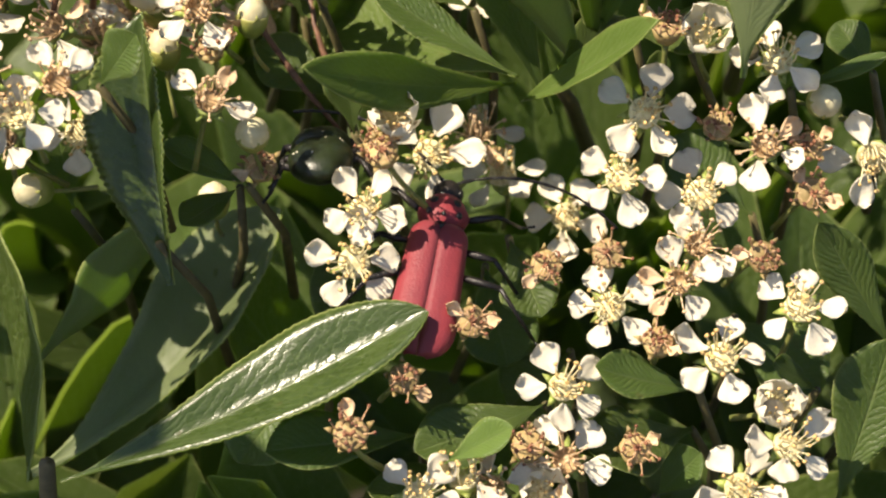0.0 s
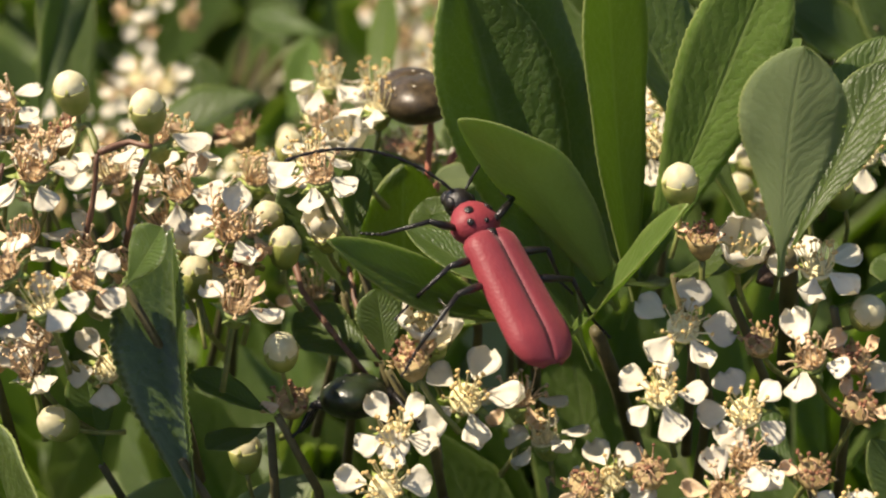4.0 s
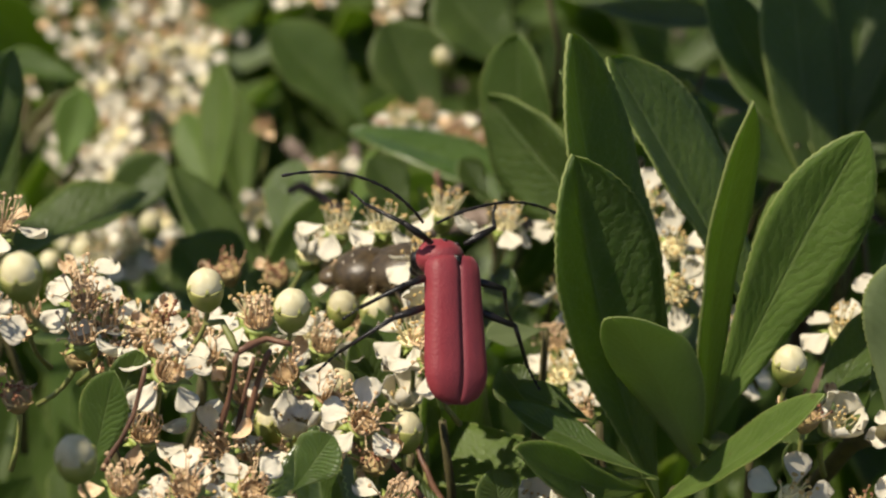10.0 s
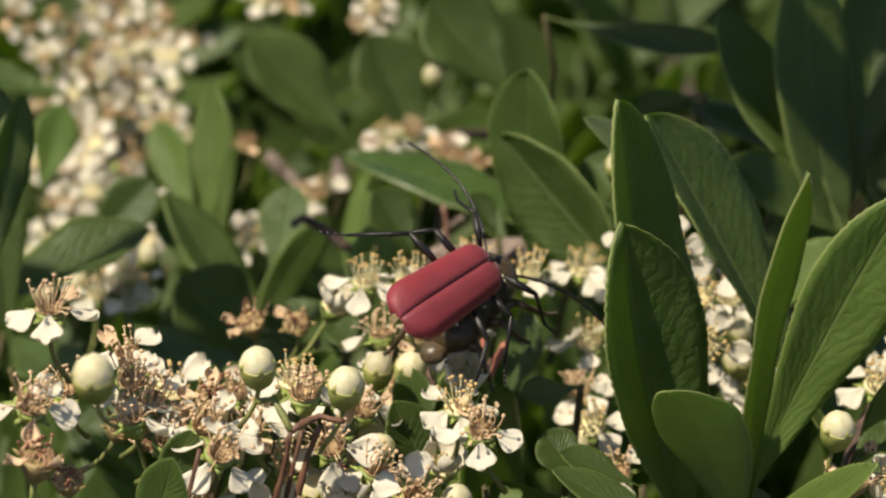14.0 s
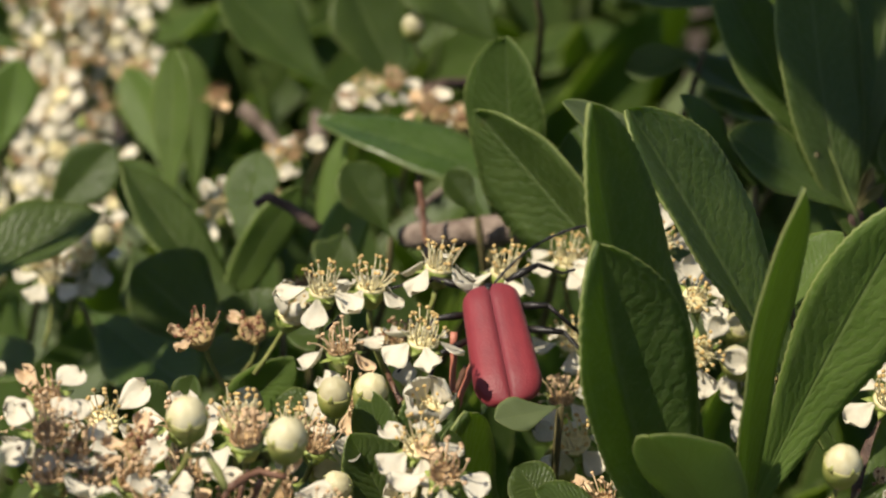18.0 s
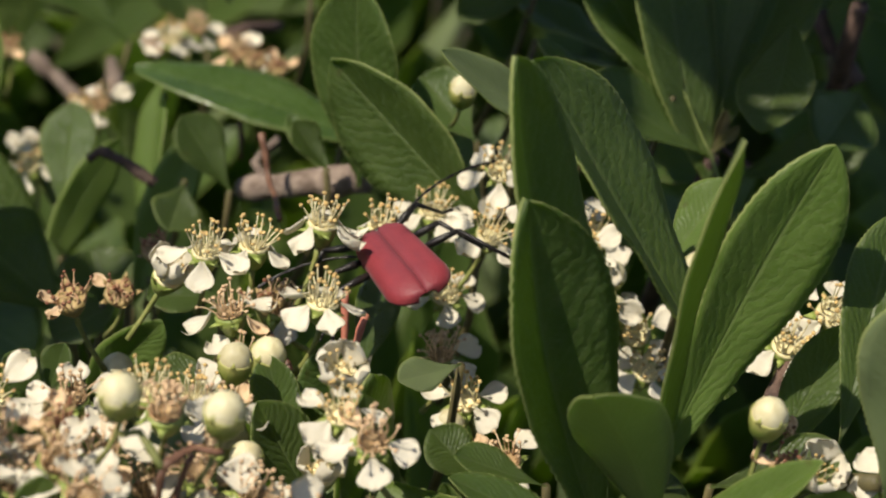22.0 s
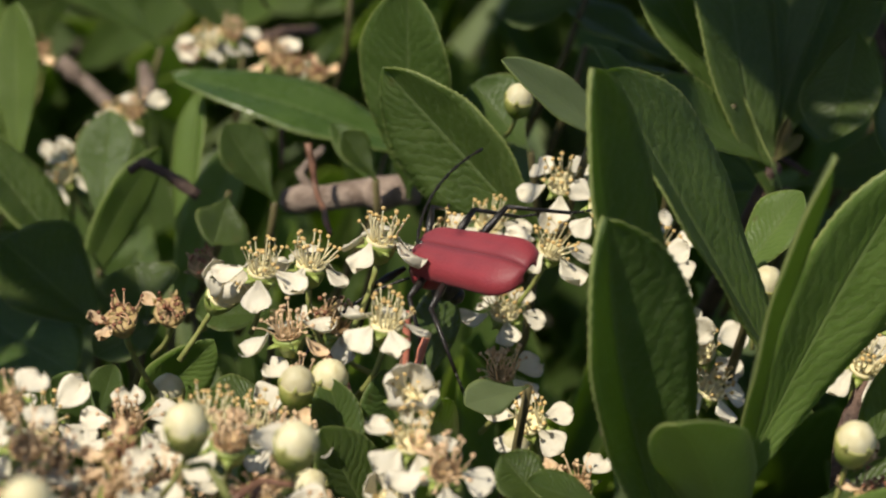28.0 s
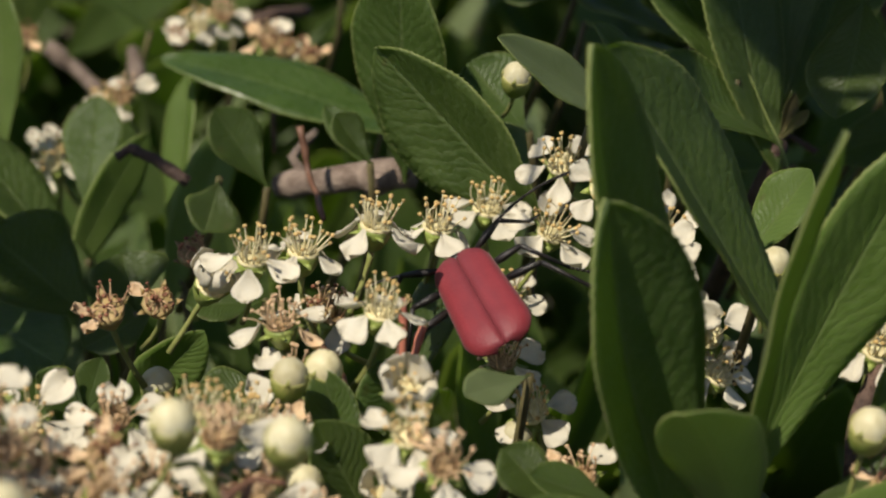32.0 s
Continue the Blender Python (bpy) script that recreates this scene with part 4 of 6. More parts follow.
s = leafy_shoot((-0.99, -1.00, 17.72), "single dark green glossy leaf among flower clusters", [(-1.19, -0.49, 15.92), (-0.99, -0.74, 16.92), (-0.99, -1.00, 17.72)], thick=0.035)
leaf(s, (-0.99, -1.00, 17.72), (-2.16, -1.35, 17.93), 0.52, (0.24, -0.25, 0.94), 0.25, 0.25)
s = leafy_shoot((1.14, -0.81, 17.95), "single dark green glossy leaf among flower clusters", [(1.36, -0.41, 16.15), (1.35, -0.61, 17.15), (1.14, -0.81, 17.95)], thick=0.035)
leaf(s, (1.14, -0.81, 17.95), (0.34, -0.90, 18.30), 0.41, (0.41, -0.29, 0.86), 0.25, 0.25)
s = leafy_shoot((1.12, -0.79, 17.50), "single dark green glossy leaf among flower clusters", [(1.41, -0.00, 15.70), (1.36, -0.40, 16.70), (1.12, -0.79, 17.50)], thick=0.035)
leaf(s, (1.12, -0.79, 17.50), (0.29, -1.25, 17.74), 0.65, (0.35, -0.14, 0.93), 0.25, 0.25)
s = leafy_shoot((2.66, -0.56, 18.08), "single dark green glossy leaf among flower clusters", [(2.39, 0.04, 16.28), (2.63, -0.26, 17.28), (2.66, -0.56, 18.08)], thick=0.035)
leaf(s, (2.66, -0.56, 18.08), (2.05, -0.21, 19.09), 0.41, (0.13, -0.91, 0.39), 0.25, 0.25)
s = leafy_shoot((2.20, -1.32, 17.20), "single dark green glossy leaf among flower clusters", [(1.81, -0.83, 15.40), (2.10, -1.07, 16.40), (2.20, -1.32, 17.20)], thick=0.035)
leaf(s, (2.20, -1.32, 17.20), (2.59, -0.72, 18.35), 0.65, (-0.15, -0.85, 0.50), 0.25, 0.25)
s = leafy_shoot((2.07, -0.75, 17.86), "single dark green glossy leaf among flower clusters", [(1.70, 0.03, 16.06), (1.98, -0.36, 17.06), (2.07, -0.75, 17.86)], thick=0.035)
leaf(s, (2.07, -0.75, 17.86), (1.70, -0.82, 18.24), 0.26, (0.71, -0.31, 0.63), 0.25, 0.25)
s = leafy_shoot((-1.56, 1.41, 19.13), "single dark green glossy leaf among flower clusters", [(-1.61, 2.19, 17.33), (-1.48, 1.80, 18.33), (-1.56, 1.41, 19.13)], thick=0.035)
leaf(s, (-1.56, 1.41, 19.13), (-2.26, 1.80, 19.43), 0.50, (0.05, -0.55, 0.84), 0.25, 0.25)
s = leafy_shoot((-2.27, 0.19, 19.25), "single dark green glossy leaf among flower clusters", [(-2.04, 0.93, 17.45), (-2.05, 0.56, 18.45), (-2.27, 0.19, 19.25)], thick=0.035)
leaf(s, (-2.27, 0.19, 19.25), (-2.92, 0.33, 19.57), 0.30, (0.34, -0.36, 0.87), 0.25, 0.25)
s = leafy_shoot((-2.35, 0.34, 19.12), "single dark green glossy leaf among flower clusters", [(-2.61, 0.68, 17.32), (-2.38, 0.51, 18.32), (-2.35, 0.34, 19.12)], thick=0.035)
leaf(s, (-2.35, 0.34, 19.12), (-2.77, -0.15, 19.16), 0.30, (0.17, -0.08, 0.98), 0.25, 0.25)
s = leafy_shoot((1.86, 0.45, 19.86), "single dark green glossy leaf among flower clusters", [(1.94, 0.84, 18.06), (2.00, 0.64, 19.06), (1.86, 0.45, 19.86)], thick=0.035)
leaf(s, (1.86, 0.45, 19.86), (2.58, 0.46, 20.17), 0.17, (-0.39, -0.26, 0.88), 0.25, 0.25)
s = leafy_shoot((2.52, 0.69, 19.82), "single dark green glossy leaf among flower clusters", [(2.71, 1.19, 18.02), (2.71, 0.94, 19.02), (2.52, 0.69, 19.82)], thick=0.035)
leaf(s, (2.52, 0.69, 19.82), (2.28, 1.11, 20.00), 0.35, (-0.07, -0.43, 0.90), 0.25, 0.25)
s = leafy_shoot((0.85, 0.60, 19.72), "single dark green glossy leaf among flower clusters", [(0.88, 1.37, 17.92), (0.97, 0.98, 18.92), (0.85, 0.60, 19.72)], thick=0.035)
leaf(s, (0.85, 0.60, 19.72), (0.87, 0.66, 20.10), 0.19, (-0.03, -0.99, 0.17), 0.25, 0.25)
s = leafy_shoot((-0.28, 0.21, 18.66), "single dark green glossy leaf among flower clusters", [(-0.26, 0.56, 16.86), (-0.17, 0.39, 17.86), (-0.28, 0.21, 18.66)], thick=0.035)
leaf(s, (-0.28, 0.21, 18.66), (-0.04, -0.35, 18.32), 0.48, (-0.01, -0.52, 0.85), 0.25, 0.25)
s = leafy_shoot((-0.46, 0.37, 18.23), "single dark green glossy leaf among flower clusters", [(-0.73, 0.94, 16.43), (-0.49, 0.65, 17.43), (-0.46, 0.37, 18.23)], thick=0.035)
leaf(s, (-0.46, 0.37, 18.23), (-0.30, -0.31, 17.76), 0.63, (0.04, -0.57, 0.82), 0.25, 0.25)
s = leafy_shoot((0.21, 0.06, 17.57), "single dark green glossy leaf among flower clusters", [(0.23, 0.68, 15.77), (0.32, 0.37, 16.77), (0.21, 0.06, 17.57)], thick=0.035)
leaf(s, (0.21, 0.06, 17.57), (-0.30, -0.37, 17.38), 0.63, (-0.02, -0.39, 0.92), 0.25, 0.25)
s = leafy_shoot((-1.82, -0.11, 17.68), "single dark green glossy leaf among flower clusters", [(-1.90, 0.51, 15.88), (-1.76, 0.20, 16.88), (-1.82, -0.11, 17.68)], thick=0.035)
leaf(s, (-1.82, -0.11, 17.68), (-2.45, -0.77, 17.22), 0.72, (-0.11, -0.49, 0.86), 0.25, 0.25)
s = leafy_shoot((-1.08, 0.68, 18.28), "single dark green glossy leaf among flower clusters", [(-1.17, 1.29, 16.48), (-1.02, 0.98, 17.48), (-1.08, 0.68, 18.28)], thick=0.035)
leaf(s, (-1.08, 0.68, 18.28), (-1.81, 0.12, 17.95), 0.63, (-0.08, -0.43, 0.90), 0.25, 0.25)
s = leafy_shoot((1.72, 0.91, 18.24), "single dark green glossy leaf among flower clusters", [(1.93, 1.30, 16.44), (1.92, 1.10, 17.44), (1.72, 0.91, 18.24)], thick=0.035)
leaf(s, (1.72, 0.91, 18.24), (1.04, 1.31, 18.71), 0.64, (0.24, -0.53, 0.81), 0.25, 0.25)
s = leafy_shoot((1.56, 0.37, 17.62), "single dark green glossy leaf among flower clusters", [(1.46, 0.92, 15.82), (1.61, 0.65, 16.82), (1.56, 0.37, 17.62)], thick=0.035)
leaf(s, (1.56, 0.37, 17.62), (2.21, -0.20, 17.27), 0.68, (0.09, -0.45, 0.89), 0.25, 0.25)
s = leafy_shoot((-0.33, -1.12, 17.13), "single dark green glossy leaf among flower clusters", [(-0.18, -0.69, 15.33), (-0.15, -0.90, 16.33), (-0.33, -1.12, 17.13)], thick=0.035)
leaf(s, (-0.33, -1.12, 17.13), (-1.41, -1.35, 17.47), 0.52, (0.34, -0.29, 0.89), 0.25, 0.25)
s = leafy_shoot((0.82, -1.13, 17.11), "single dark green glossy leaf among flower clusters", [(0.86, -0.52, 15.31), (0.94, -0.83, 16.31), (0.82, -1.13, 17.11)], thick=0.035)
leaf(s, (0.82, -1.13, 17.11), (1.16, -1.05, 17.51), 0.39, (-0.55, -0.59, 0.59), 0.25, 0.25)
# leaves in the middle ground
s = leafy_shoot((-3.70, 0.59, 18.71), "single dark green glossy leaf among flower clusters", [(-3.38, 1.08, 16.91), (-3.44, 0.83, 17.91), (-3.70, 0.59, 18.71)], thick=0.035)
leaf(s, (-3.70, 0.59, 18.71), (-3.81, 0.87, 19.45), 0.39, (0.10, -0.93, 0.36), 0.25, 0.25)
s = leafy_shoot((-1.73, 1.62, 20.00), "single dark green glossy leaf among flower clusters", [(-1.62, 2.02, 18.20), (-1.57, 1.82, 19.20), (-1.73, 1.62, 20.00)], thick=0.035)
leaf(s, (-1.73, 1.62, 20.00), (-1.71, 1.89, 20.68), 0.27, (0.38, -0.87, 0.32), 0.25, 0.25)
s = leafy_shoot((-1.45, 2.82, 19.72), "single dark green glossy leaf among flower clusters", [(-1.45, 3.21, 17.92), (-1.35, 3.01, 18.92), (-1.45, 2.82, 19.72)], thick=0.035)
leaf(s, (-1.45, 2.82, 19.72), (-1.57, 3.05, 20.34), 0.52, (0.11, -0.93, 0.36), 0.25, 0.25)
s = leafy_shoot((-4.70, 0.22, 20.44), "single dark green glossy leaf among flower clusters", [(-4.36, 0.73, 18.64), (-4.43, 0.47, 19.64), (-4.70, 0.22, 20.44)], thick=0.035)
leaf(s, (-4.70, 0.22, 20.44), (-4.49, 0.16, 21.39), 0.39, (-0.63, -0.77, 0.10), 0.25, 0.25)
s = leafy_shoot((-4.47, 0.77, 20.54), "single dark green glossy leaf among flower clusters", [(-4.20, 1.28, 18.74), (-4.24, 1.03, 19.74), (-4.47, 0.77, 20.54)], thick=0.035)
leaf(s, (-4.47, 0.77, 20.54), (-4.23, 0.91, 21.17), 0.34, (-0.00, -0.98, 0.20), 0.25, 0.25)
s = leafy_shoot((-3.26, -0.07, 20.43), "single dark green glossy leaf among flower clusters", [(-2.93, 0.43, 18.63), (-3.00, 0.18, 19.63), (-3.26, -0.07, 20.43)], thick=0.035)
leaf(s, (-3.26, -0.07, 20.43), (-2.96, -0.04, 20.86), 0.41, (-0.57, -0.69, 0.44), 0.25, 0.25)
s = leafy_shoot((-1.88, 2.02, 19.49), "single dark green glossy leaf among flower clusters", [(-2.01, 2.61, 17.69), (-1.85, 2.32, 18.69), (-1.88, 2.02, 19.49)], thick=0.035)
leaf(s, (-1.88, 2.02, 19.49), (-2.30, 2.41, 20.40), 0.52, (0.24, -0.85, 0.47), 0.25, 0.25)
s = leafy_shoot((-1.21, 2.20, 18.14), "single broad dark green leaf in the shade of the flowers", [(-1.25, 2.55, 16.40), (-1.20, 2.35, 17.40), (-1.21, 2.20, 18.14)], thick=0.035)
leaf(s, (-1.21, 2.20, 18.14), (-1.36, 2.52, 20.39), 1.08, (0.65, -0.75, 0.15), 0.43, -0.04, shape=0.57, bend=-0.11)
s = leafy_shoot((-0.72, 4.34, 19.07), "single dark green glossy leaf among flower clusters", [(-0.64, 4.76, 17.27), (-0.58, 4.55, 18.27), (-0.72, 4.34, 19.07)], thick=0.035)
leaf(s, (-0.72, 4.34, 19.07), (-0.39, 4.70, 19.91), 0.38, (-0.43, -0.50, 0.75), 0.15, 0.12, waxy=True)
s = leafy_shoot((-0.57, 2.75, 20.19), "single dark green glossy leaf among flower clusters", [(-0.50, 3.43, 18.17), (-0.49, 3.05, 19.17), (-0.57, 2.75, 20.19)], thick=0.035)
# turned underside up: its pale colour stands in for sun gloss
leaf(s, (-0.57, 2.75, 20.19), (-1.13, 2.62, 20.23), 0.30, (0.43, 0.49, -0.76), -0.15, -0.12)
s = leafy_shoot((-1.96, 2.50, 19.56), "single dark green glossy leaf among flower clusters", [(-2.31, 3.07, 17.76), (-2.03, 2.79, 18.76), (-1.96, 2.50, 19.56)], thick=0.035)
leaf(s, (-1.96, 2.50, 19.56), (-2.01, 3.04, 20.37), 0.37, (-0.51, -0.73, 0.45), 0.25, 0.25)
s = leafy_shoot((-3.00, 4.34, 19.48), "single dark green glossy leaf among flower clusters", [(-3.29, 4.95, 17.68), (-3.04, 4.64, 18.68), (-3.00, 4.34, 19.48)], thick=0.035)
leaf(s, (-2.71, 5.30, 18.73), (-2.12, 5.11, 19.45), 0.51, (-0.34, -0.94, 0.03), 0.04, 0.30, shape=0.5, bend=0.01, light=True)
s = leafy_shoot((-3.20, 4.64, 19.18), "single dark green glossy leaf among flower clusters", [(-3.31, 5.32, 17.38), (-3.16, 4.98, 18.38), (-3.20, 4.64, 19.18)], thick=0.035)
leaf(s, (-3.20, 4.64, 19.18), (-3.51, 4.77, 19.58), 0.35, (0.24, -0.84, 0.48), 0.25, 0.25)
s = leafy_shoot((-3.18, 4.73, 19.15), "single dark green glossy leaf among flower clusters", [(-3.54, 5.08, 17.35), (-3.26, 4.90, 18.35), (-3.18, 4.73, 19.15)], thick=0.035)
leaf(s, (-3.18, 4.73, 19.15), (-3.02, 4.80, 19.59), 0.27, (-0.58, -0.74, 0.34), 0.25, 0.25)
s = leafy_shoot((-1.90, 3.99, 19.54), "single dark green glossy leaf among flower clusters", [(-1.75, 4.55, 17.74), (-1.73, 4.27, 18.74), (-1.90, 3.99, 19.54)], thick=0.035)
leaf(s, (-1.90, 3.99, 19.54), (-2.50, 4.18, 19.59), 0.37, (-0.06, -0.44, 0.90), 0.25, 0.25)
s = leafy_shoot((-1.37, 5.81, 19.18), "single dark green glossy leaf among flower clusters", [(-1.31, 6.53, 17.38), (-1.24, 6.17, 18.38), (-1.37, 5.81, 19.18)], thick=0.035)
leaf(s, (-1.37, 5.81, 19.18), (-2.01, 5.89, 19.23), 0.45, (0.03, -0.37, 0.93), 0.25, 0.25)
s = leafy_shoot((-1.40, 2.65, 19.39), "single dark green glossy leaf among flower clusters", [(-1.41, 3.35, 17.59), (-1.31, 3.00, 18.59), (-1.40, 2.65, 19.39)], thick=0.035)
leaf(s, (-1.40, 2.65, 19.39), (-1.69, 3.14, 19.96), 0.63, (-0.07, -0.77, 0.63), 0.25, 0.25)
s = leafy_shoot((-0.91, 1.52, 19.99), "single dark green glossy leaf among flower clusters", [(-0.90, 2.29, 18.19), (-0.81, 1.91, 19.19), (-0.91, 1.52, 19.99)], thick=0.035)
leaf(s, (-0.91, 1.52, 19.99), (-1.20, 1.86, 20.31), 0.40, (-0.04, -0.70, 0.71), 0.25, 0.25)
s = leafy_shoot((-0.51, 1.35, 20.02), "single dark green glossy leaf among flower clusters", [(-0.38, 1.73, 18.22), (-0.35, 1.54, 19.22), (-0.51, 1.35, 20.02)], thick=0.035)
leaf(s, (-0.51, 1.35, 20.02), (-1.14, 1.56, 20.28), 0.31, (0.20, -0.49, 0.85), 0.25, 0.25)
s = leafy_shoot((-1.99, 7.24, 18.37), "single dark green glossy leaf among flower clusters", [(-2.10, 7.97, 16.57), (-1.94, 7.61, 17.57), (-1.99, 7.24, 18.37)], thick=0.035)
leaf(s, (-1.99, 7.24, 18.37), (-2.01, 7.61, 18.74), 0.71, (-0.28, -0.69, 0.67), 0.25, 0.25)
s = leafy_shoot((-1.74, 7.28, 18.42), "single dark green glossy leaf among flower clusters", [(-1.86, 7.68, 16.62), (-1.70, 7.48, 17.62), (-1.74, 7.28, 18.42)], thick=0.035)
leaf(s, (-1.74, 7.28, 18.42), (-2.50, 7.11, 18.19), 0.56, (-0.20, -0.35, 0.91), 0.25, 0.25)
# leaves further back
s = leafy_shoot((0.81, 5.44, 19.41), "single dark green glossy leaf among flower clusters", [(0.79, 5.93, 17.61), (0.90, 5.68, 18.61), (0.81, 5.44, 19.41)], thick=0.035)
leaf(s, (0.93, 5.54, 19.59), (-0.10, 6.79, 20.78), 1.06, (-0.79, -0.61, -0.05), 0.11, 0.24, shape=0.52, bend=-0.03)
s = leafy_shoot((0.90, 7.39, 19.36), "single dark green glossy leaf among flower clusters", [(0.99, 7.91, 17.56), (1.04, 7.65, 18.56), (0.90, 7.39, 19.36)], thick=0.035)
leaf(s, (0.51, 7.45, 19.09), (0.37, 7.46, 21.16), 0.93, (-0.78, -0.62, -0.05), 0.07, 0.15, shape=0.59, bend=-0.01)
s = leafy_shoot((1.20, 9.58, 18.40), "single dark green glossy leaf among flower clusters", [(1.01, 10.08, 16.60), (1.20, 9.83, 17.60), (1.20, 9.58, 18.40)], thick=0.035)
leaf(s, (1.53, 9.20, 18.45), (-0.60, 10.84, 18.88), 0.72, (-0.02, -0.28, 0.96), -0.47, 0.14, shape=0.49, bend=-0.08, waxy=True)
s = leafy_shoot((0.93, 4.97, 20.78), "single dark green glossy leaf among flower clusters", [(0.87, 5.72, 18.98), (1.00, 5.34, 19.98), (0.93, 4.97, 20.78)], thick=0.035)
leaf(s, (1.26, 4.75, 20.79), (0.06, 4.91, 21.70), 0.39, (-0.37, 0.70, -0.61), -0.16, -0.36, shape=0.54, bend=-0.03)
s = leafy_shoot((1.41, 6.88, 19.72), "single dark green glossy leaf among flower clusters", [(1.79, 7.49, 17.92), (1.70, 7.18, 18.92), (1.41, 6.88, 19.72)], thick=0.035)
leaf(s, (1.41, 6.88, 19.72), (1.10, 7.53, 20.13), 0.67, (-0.28, -0.60, 0.75), 0.25, 0.25)
s = leafy_shoot((0.66, 8.32, 18.64), "single dark green glossy leaf among flower clusters", [(0.32, 8.99, 16.84), (0.59, 8.66, 17.84), (0.66, 8.32, 18.64)], thick=0.035)
leaf(s, (0.66, 8.32, 18.64), (0.38, 9.01, 19.11), 0.30, (-0.02, -0.58, 0.82), 0.25, 0.25)
s = leafy_shoot((-1.70, 9.70, 17.44), "single dark green glossy leaf among flower clusters", [(-1.56, 10.41, 15.64), (-1.53, 10.06, 16.64), (-1.70, 9.70, 17.44)], thick=0.035)
leaf(s, (-1.92, 9.69, 17.16), (-0.88, 10.35, 18.35), 0.50, (0.25, -0.92, 0.29), 0.38, 0.08, shape=0.55, bend=-0.08, light=True)
s = leafy_shoot((-0.91, 9.82, 17.01), "single dark green glossy leaf among flower clusters", [(-1.03, 10.15, 15.21), (-0.87, 9.98, 16.21), (-0.91, 9.82, 17.01)], thick=0.035)
leaf(s, (-0.91, 9.82, 17.01), (-0.27, 11.02, 18.58), 0.52, (-0.90, -0.09, 0.43), 0.25, 0.25, light=True)
s = leafy_shoot((-1.02, 8.93, 17.53), "single dark green glossy leaf among flower clusters", [(-0.93, 9.29, 15.73), (-0.87, 9.11, 16.73), (-1.02, 8.93, 17.53)], thick=0.035)
leaf(s, (-1.20, 8.88, 17.25), (-0.35, 9.33, 18.99), 0.50, (-0.48, -0.76, 0.43), 0.15, 0.21, shape=0.52, bend=-0.16, light=True)
s = leafy_shoot((-1.22, 11.31, 16.59), "single dark green glossy leaf among flower clusters", [(-1.02, 12.01, 14.79), (-1.02, 11.66, 15.79), (-1.22, 11.31, 16.59)], thick=0.035)
leaf(s, (-1.22, 11.31, 16.59), (-2.52, 12.55, 17.75), 0.72, (-0.02, -0.69, 0.72), 0.25, 0.25)
s = leafy_shoot((-1.25, 16.54, 15.43), "single dark green glossy leaf among flower clusters", [(-1.32, 17.32, 13.63), (-1.19, 16.93, 14.63), (-1.25, 16.54, 15.43)], thick=0.035)
leaf(s, (-1.25, 16.54, 15.43), (-1.58, 17.90, 16.47), 0.62, (-0.51, -0.60, 0.62), 0.25, 0.25, light=True)
s = leafy_shoot((-1.08, 15.40, 15.56), "single dark green glossy leaf among flower clusters", [(-1.34, 16.17, 13.76), (-1.11, 15.78, 14.76), (-1.08, 15.40, 15.56)], thick=0.035)
leaf(s, (-1.08, 15.40, 15.56), (-1.04, 16.37, 17.36), 0.59, (-0.04, -0.88, 0.47), 0.25, 0.25, light=True)
s = leafy_shoot((-4.98, 7.97, 18.73), "single dark green glossy leaf among flower clusters", [(-5.01, 8.65, 16.93), (-4.89, 8.31, 17.93), (-4.98, 7.97, 18.73)], thick=0.035)
leaf(s, (-5.14, 8.24, 18.56), (-3.18, 8.78, 19.08), 0.91, (-0.21, -0.18, 0.96), 0.20, 0.43, shape=0.61, bend=-0.12)
s = leafy_shoot((-2.61, 11.03, 17.53), "single dark green glossy leaf among flower clusters", [(-2.40, 11.82, 15.73), (-2.41, 11.43, 16.73), (-2.61, 11.03, 17.53)], thick=0.035)
leaf(s, (-2.61, 11.03, 17.53), (-2.33, 10.12, 17.06), 0.75, (-0.11, -0.48, 0.87), 0.25, 0.25)
s = leafy_shoot((-3.33, 9.56, 17.69), "single dark green glossy leaf among flower clusters", [(-2.95, 9.88, 15.89), (-3.04, 9.72, 16.89), (-3.33, 9.56, 17.69)], thick=0.035)
leaf(s, (-3.33, 9.56, 17.69), (-2.55, 7.60, 17.70), 0.98, (-0.25, -0.09, 0.96), 0.25, 0.25)
s = leafy_shoot((-4.62, 9.80, 17.49), "single dark green glossy leaf among flower clusters", [(-5.00, 10.37, 15.69), (-4.71, 10.09, 16.69), (-4.62, 9.80, 17.49)], thick=0.035)
leaf(s, (-4.62, 9.80, 17.49), (-4.06, 8.07, 17.80), 0.69, (-0.30, 0.07, 0.95), 0.25, 0.25)
s = leafy_shoot((0.64, 15.07, 17.09), "single dark green glossy leaf among flower clusters", [(0.27, 15.69, 15.29), (0.56, 15.38, 16.29), (0.64, 15.07, 17.09)], thick=0.035)
leaf(s, (0.64, 15.07, 17.09), (-0.66, 15.93, 18.42), 0.99, (0.11, -0.78, 0.61), 0.25, 0.25)
s = leafy_shoot((1.26, 13.97, 17.41), "single dark green glossy leaf among flower clusters", [(1.29, 14.61, 15.61), (1.37, 14.29, 16.61), (1.26, 13.97, 17.41)], thick=0.035)
leaf(s, (1.26, 13.97, 17.41), (0.67, 14.73, 18.82), 1.04, (-0.03, -0.88, 0.47), 0.25, 0.25)
s = leafy_shoot((1.86, 12.28, 18.84), "single dark green glossy leaf among flower clusters", [(1.81, 12.72, 17.04), (1.93, 12.50, 18.04), (1.86, 12.28, 18.84)], thick=0.035)
leaf(s, (1.86, 12.28, 18.84), (0.93, 12.95, 19.90), 1.12, (0.02, -0.84, 0.55), 0.25, 0.25)
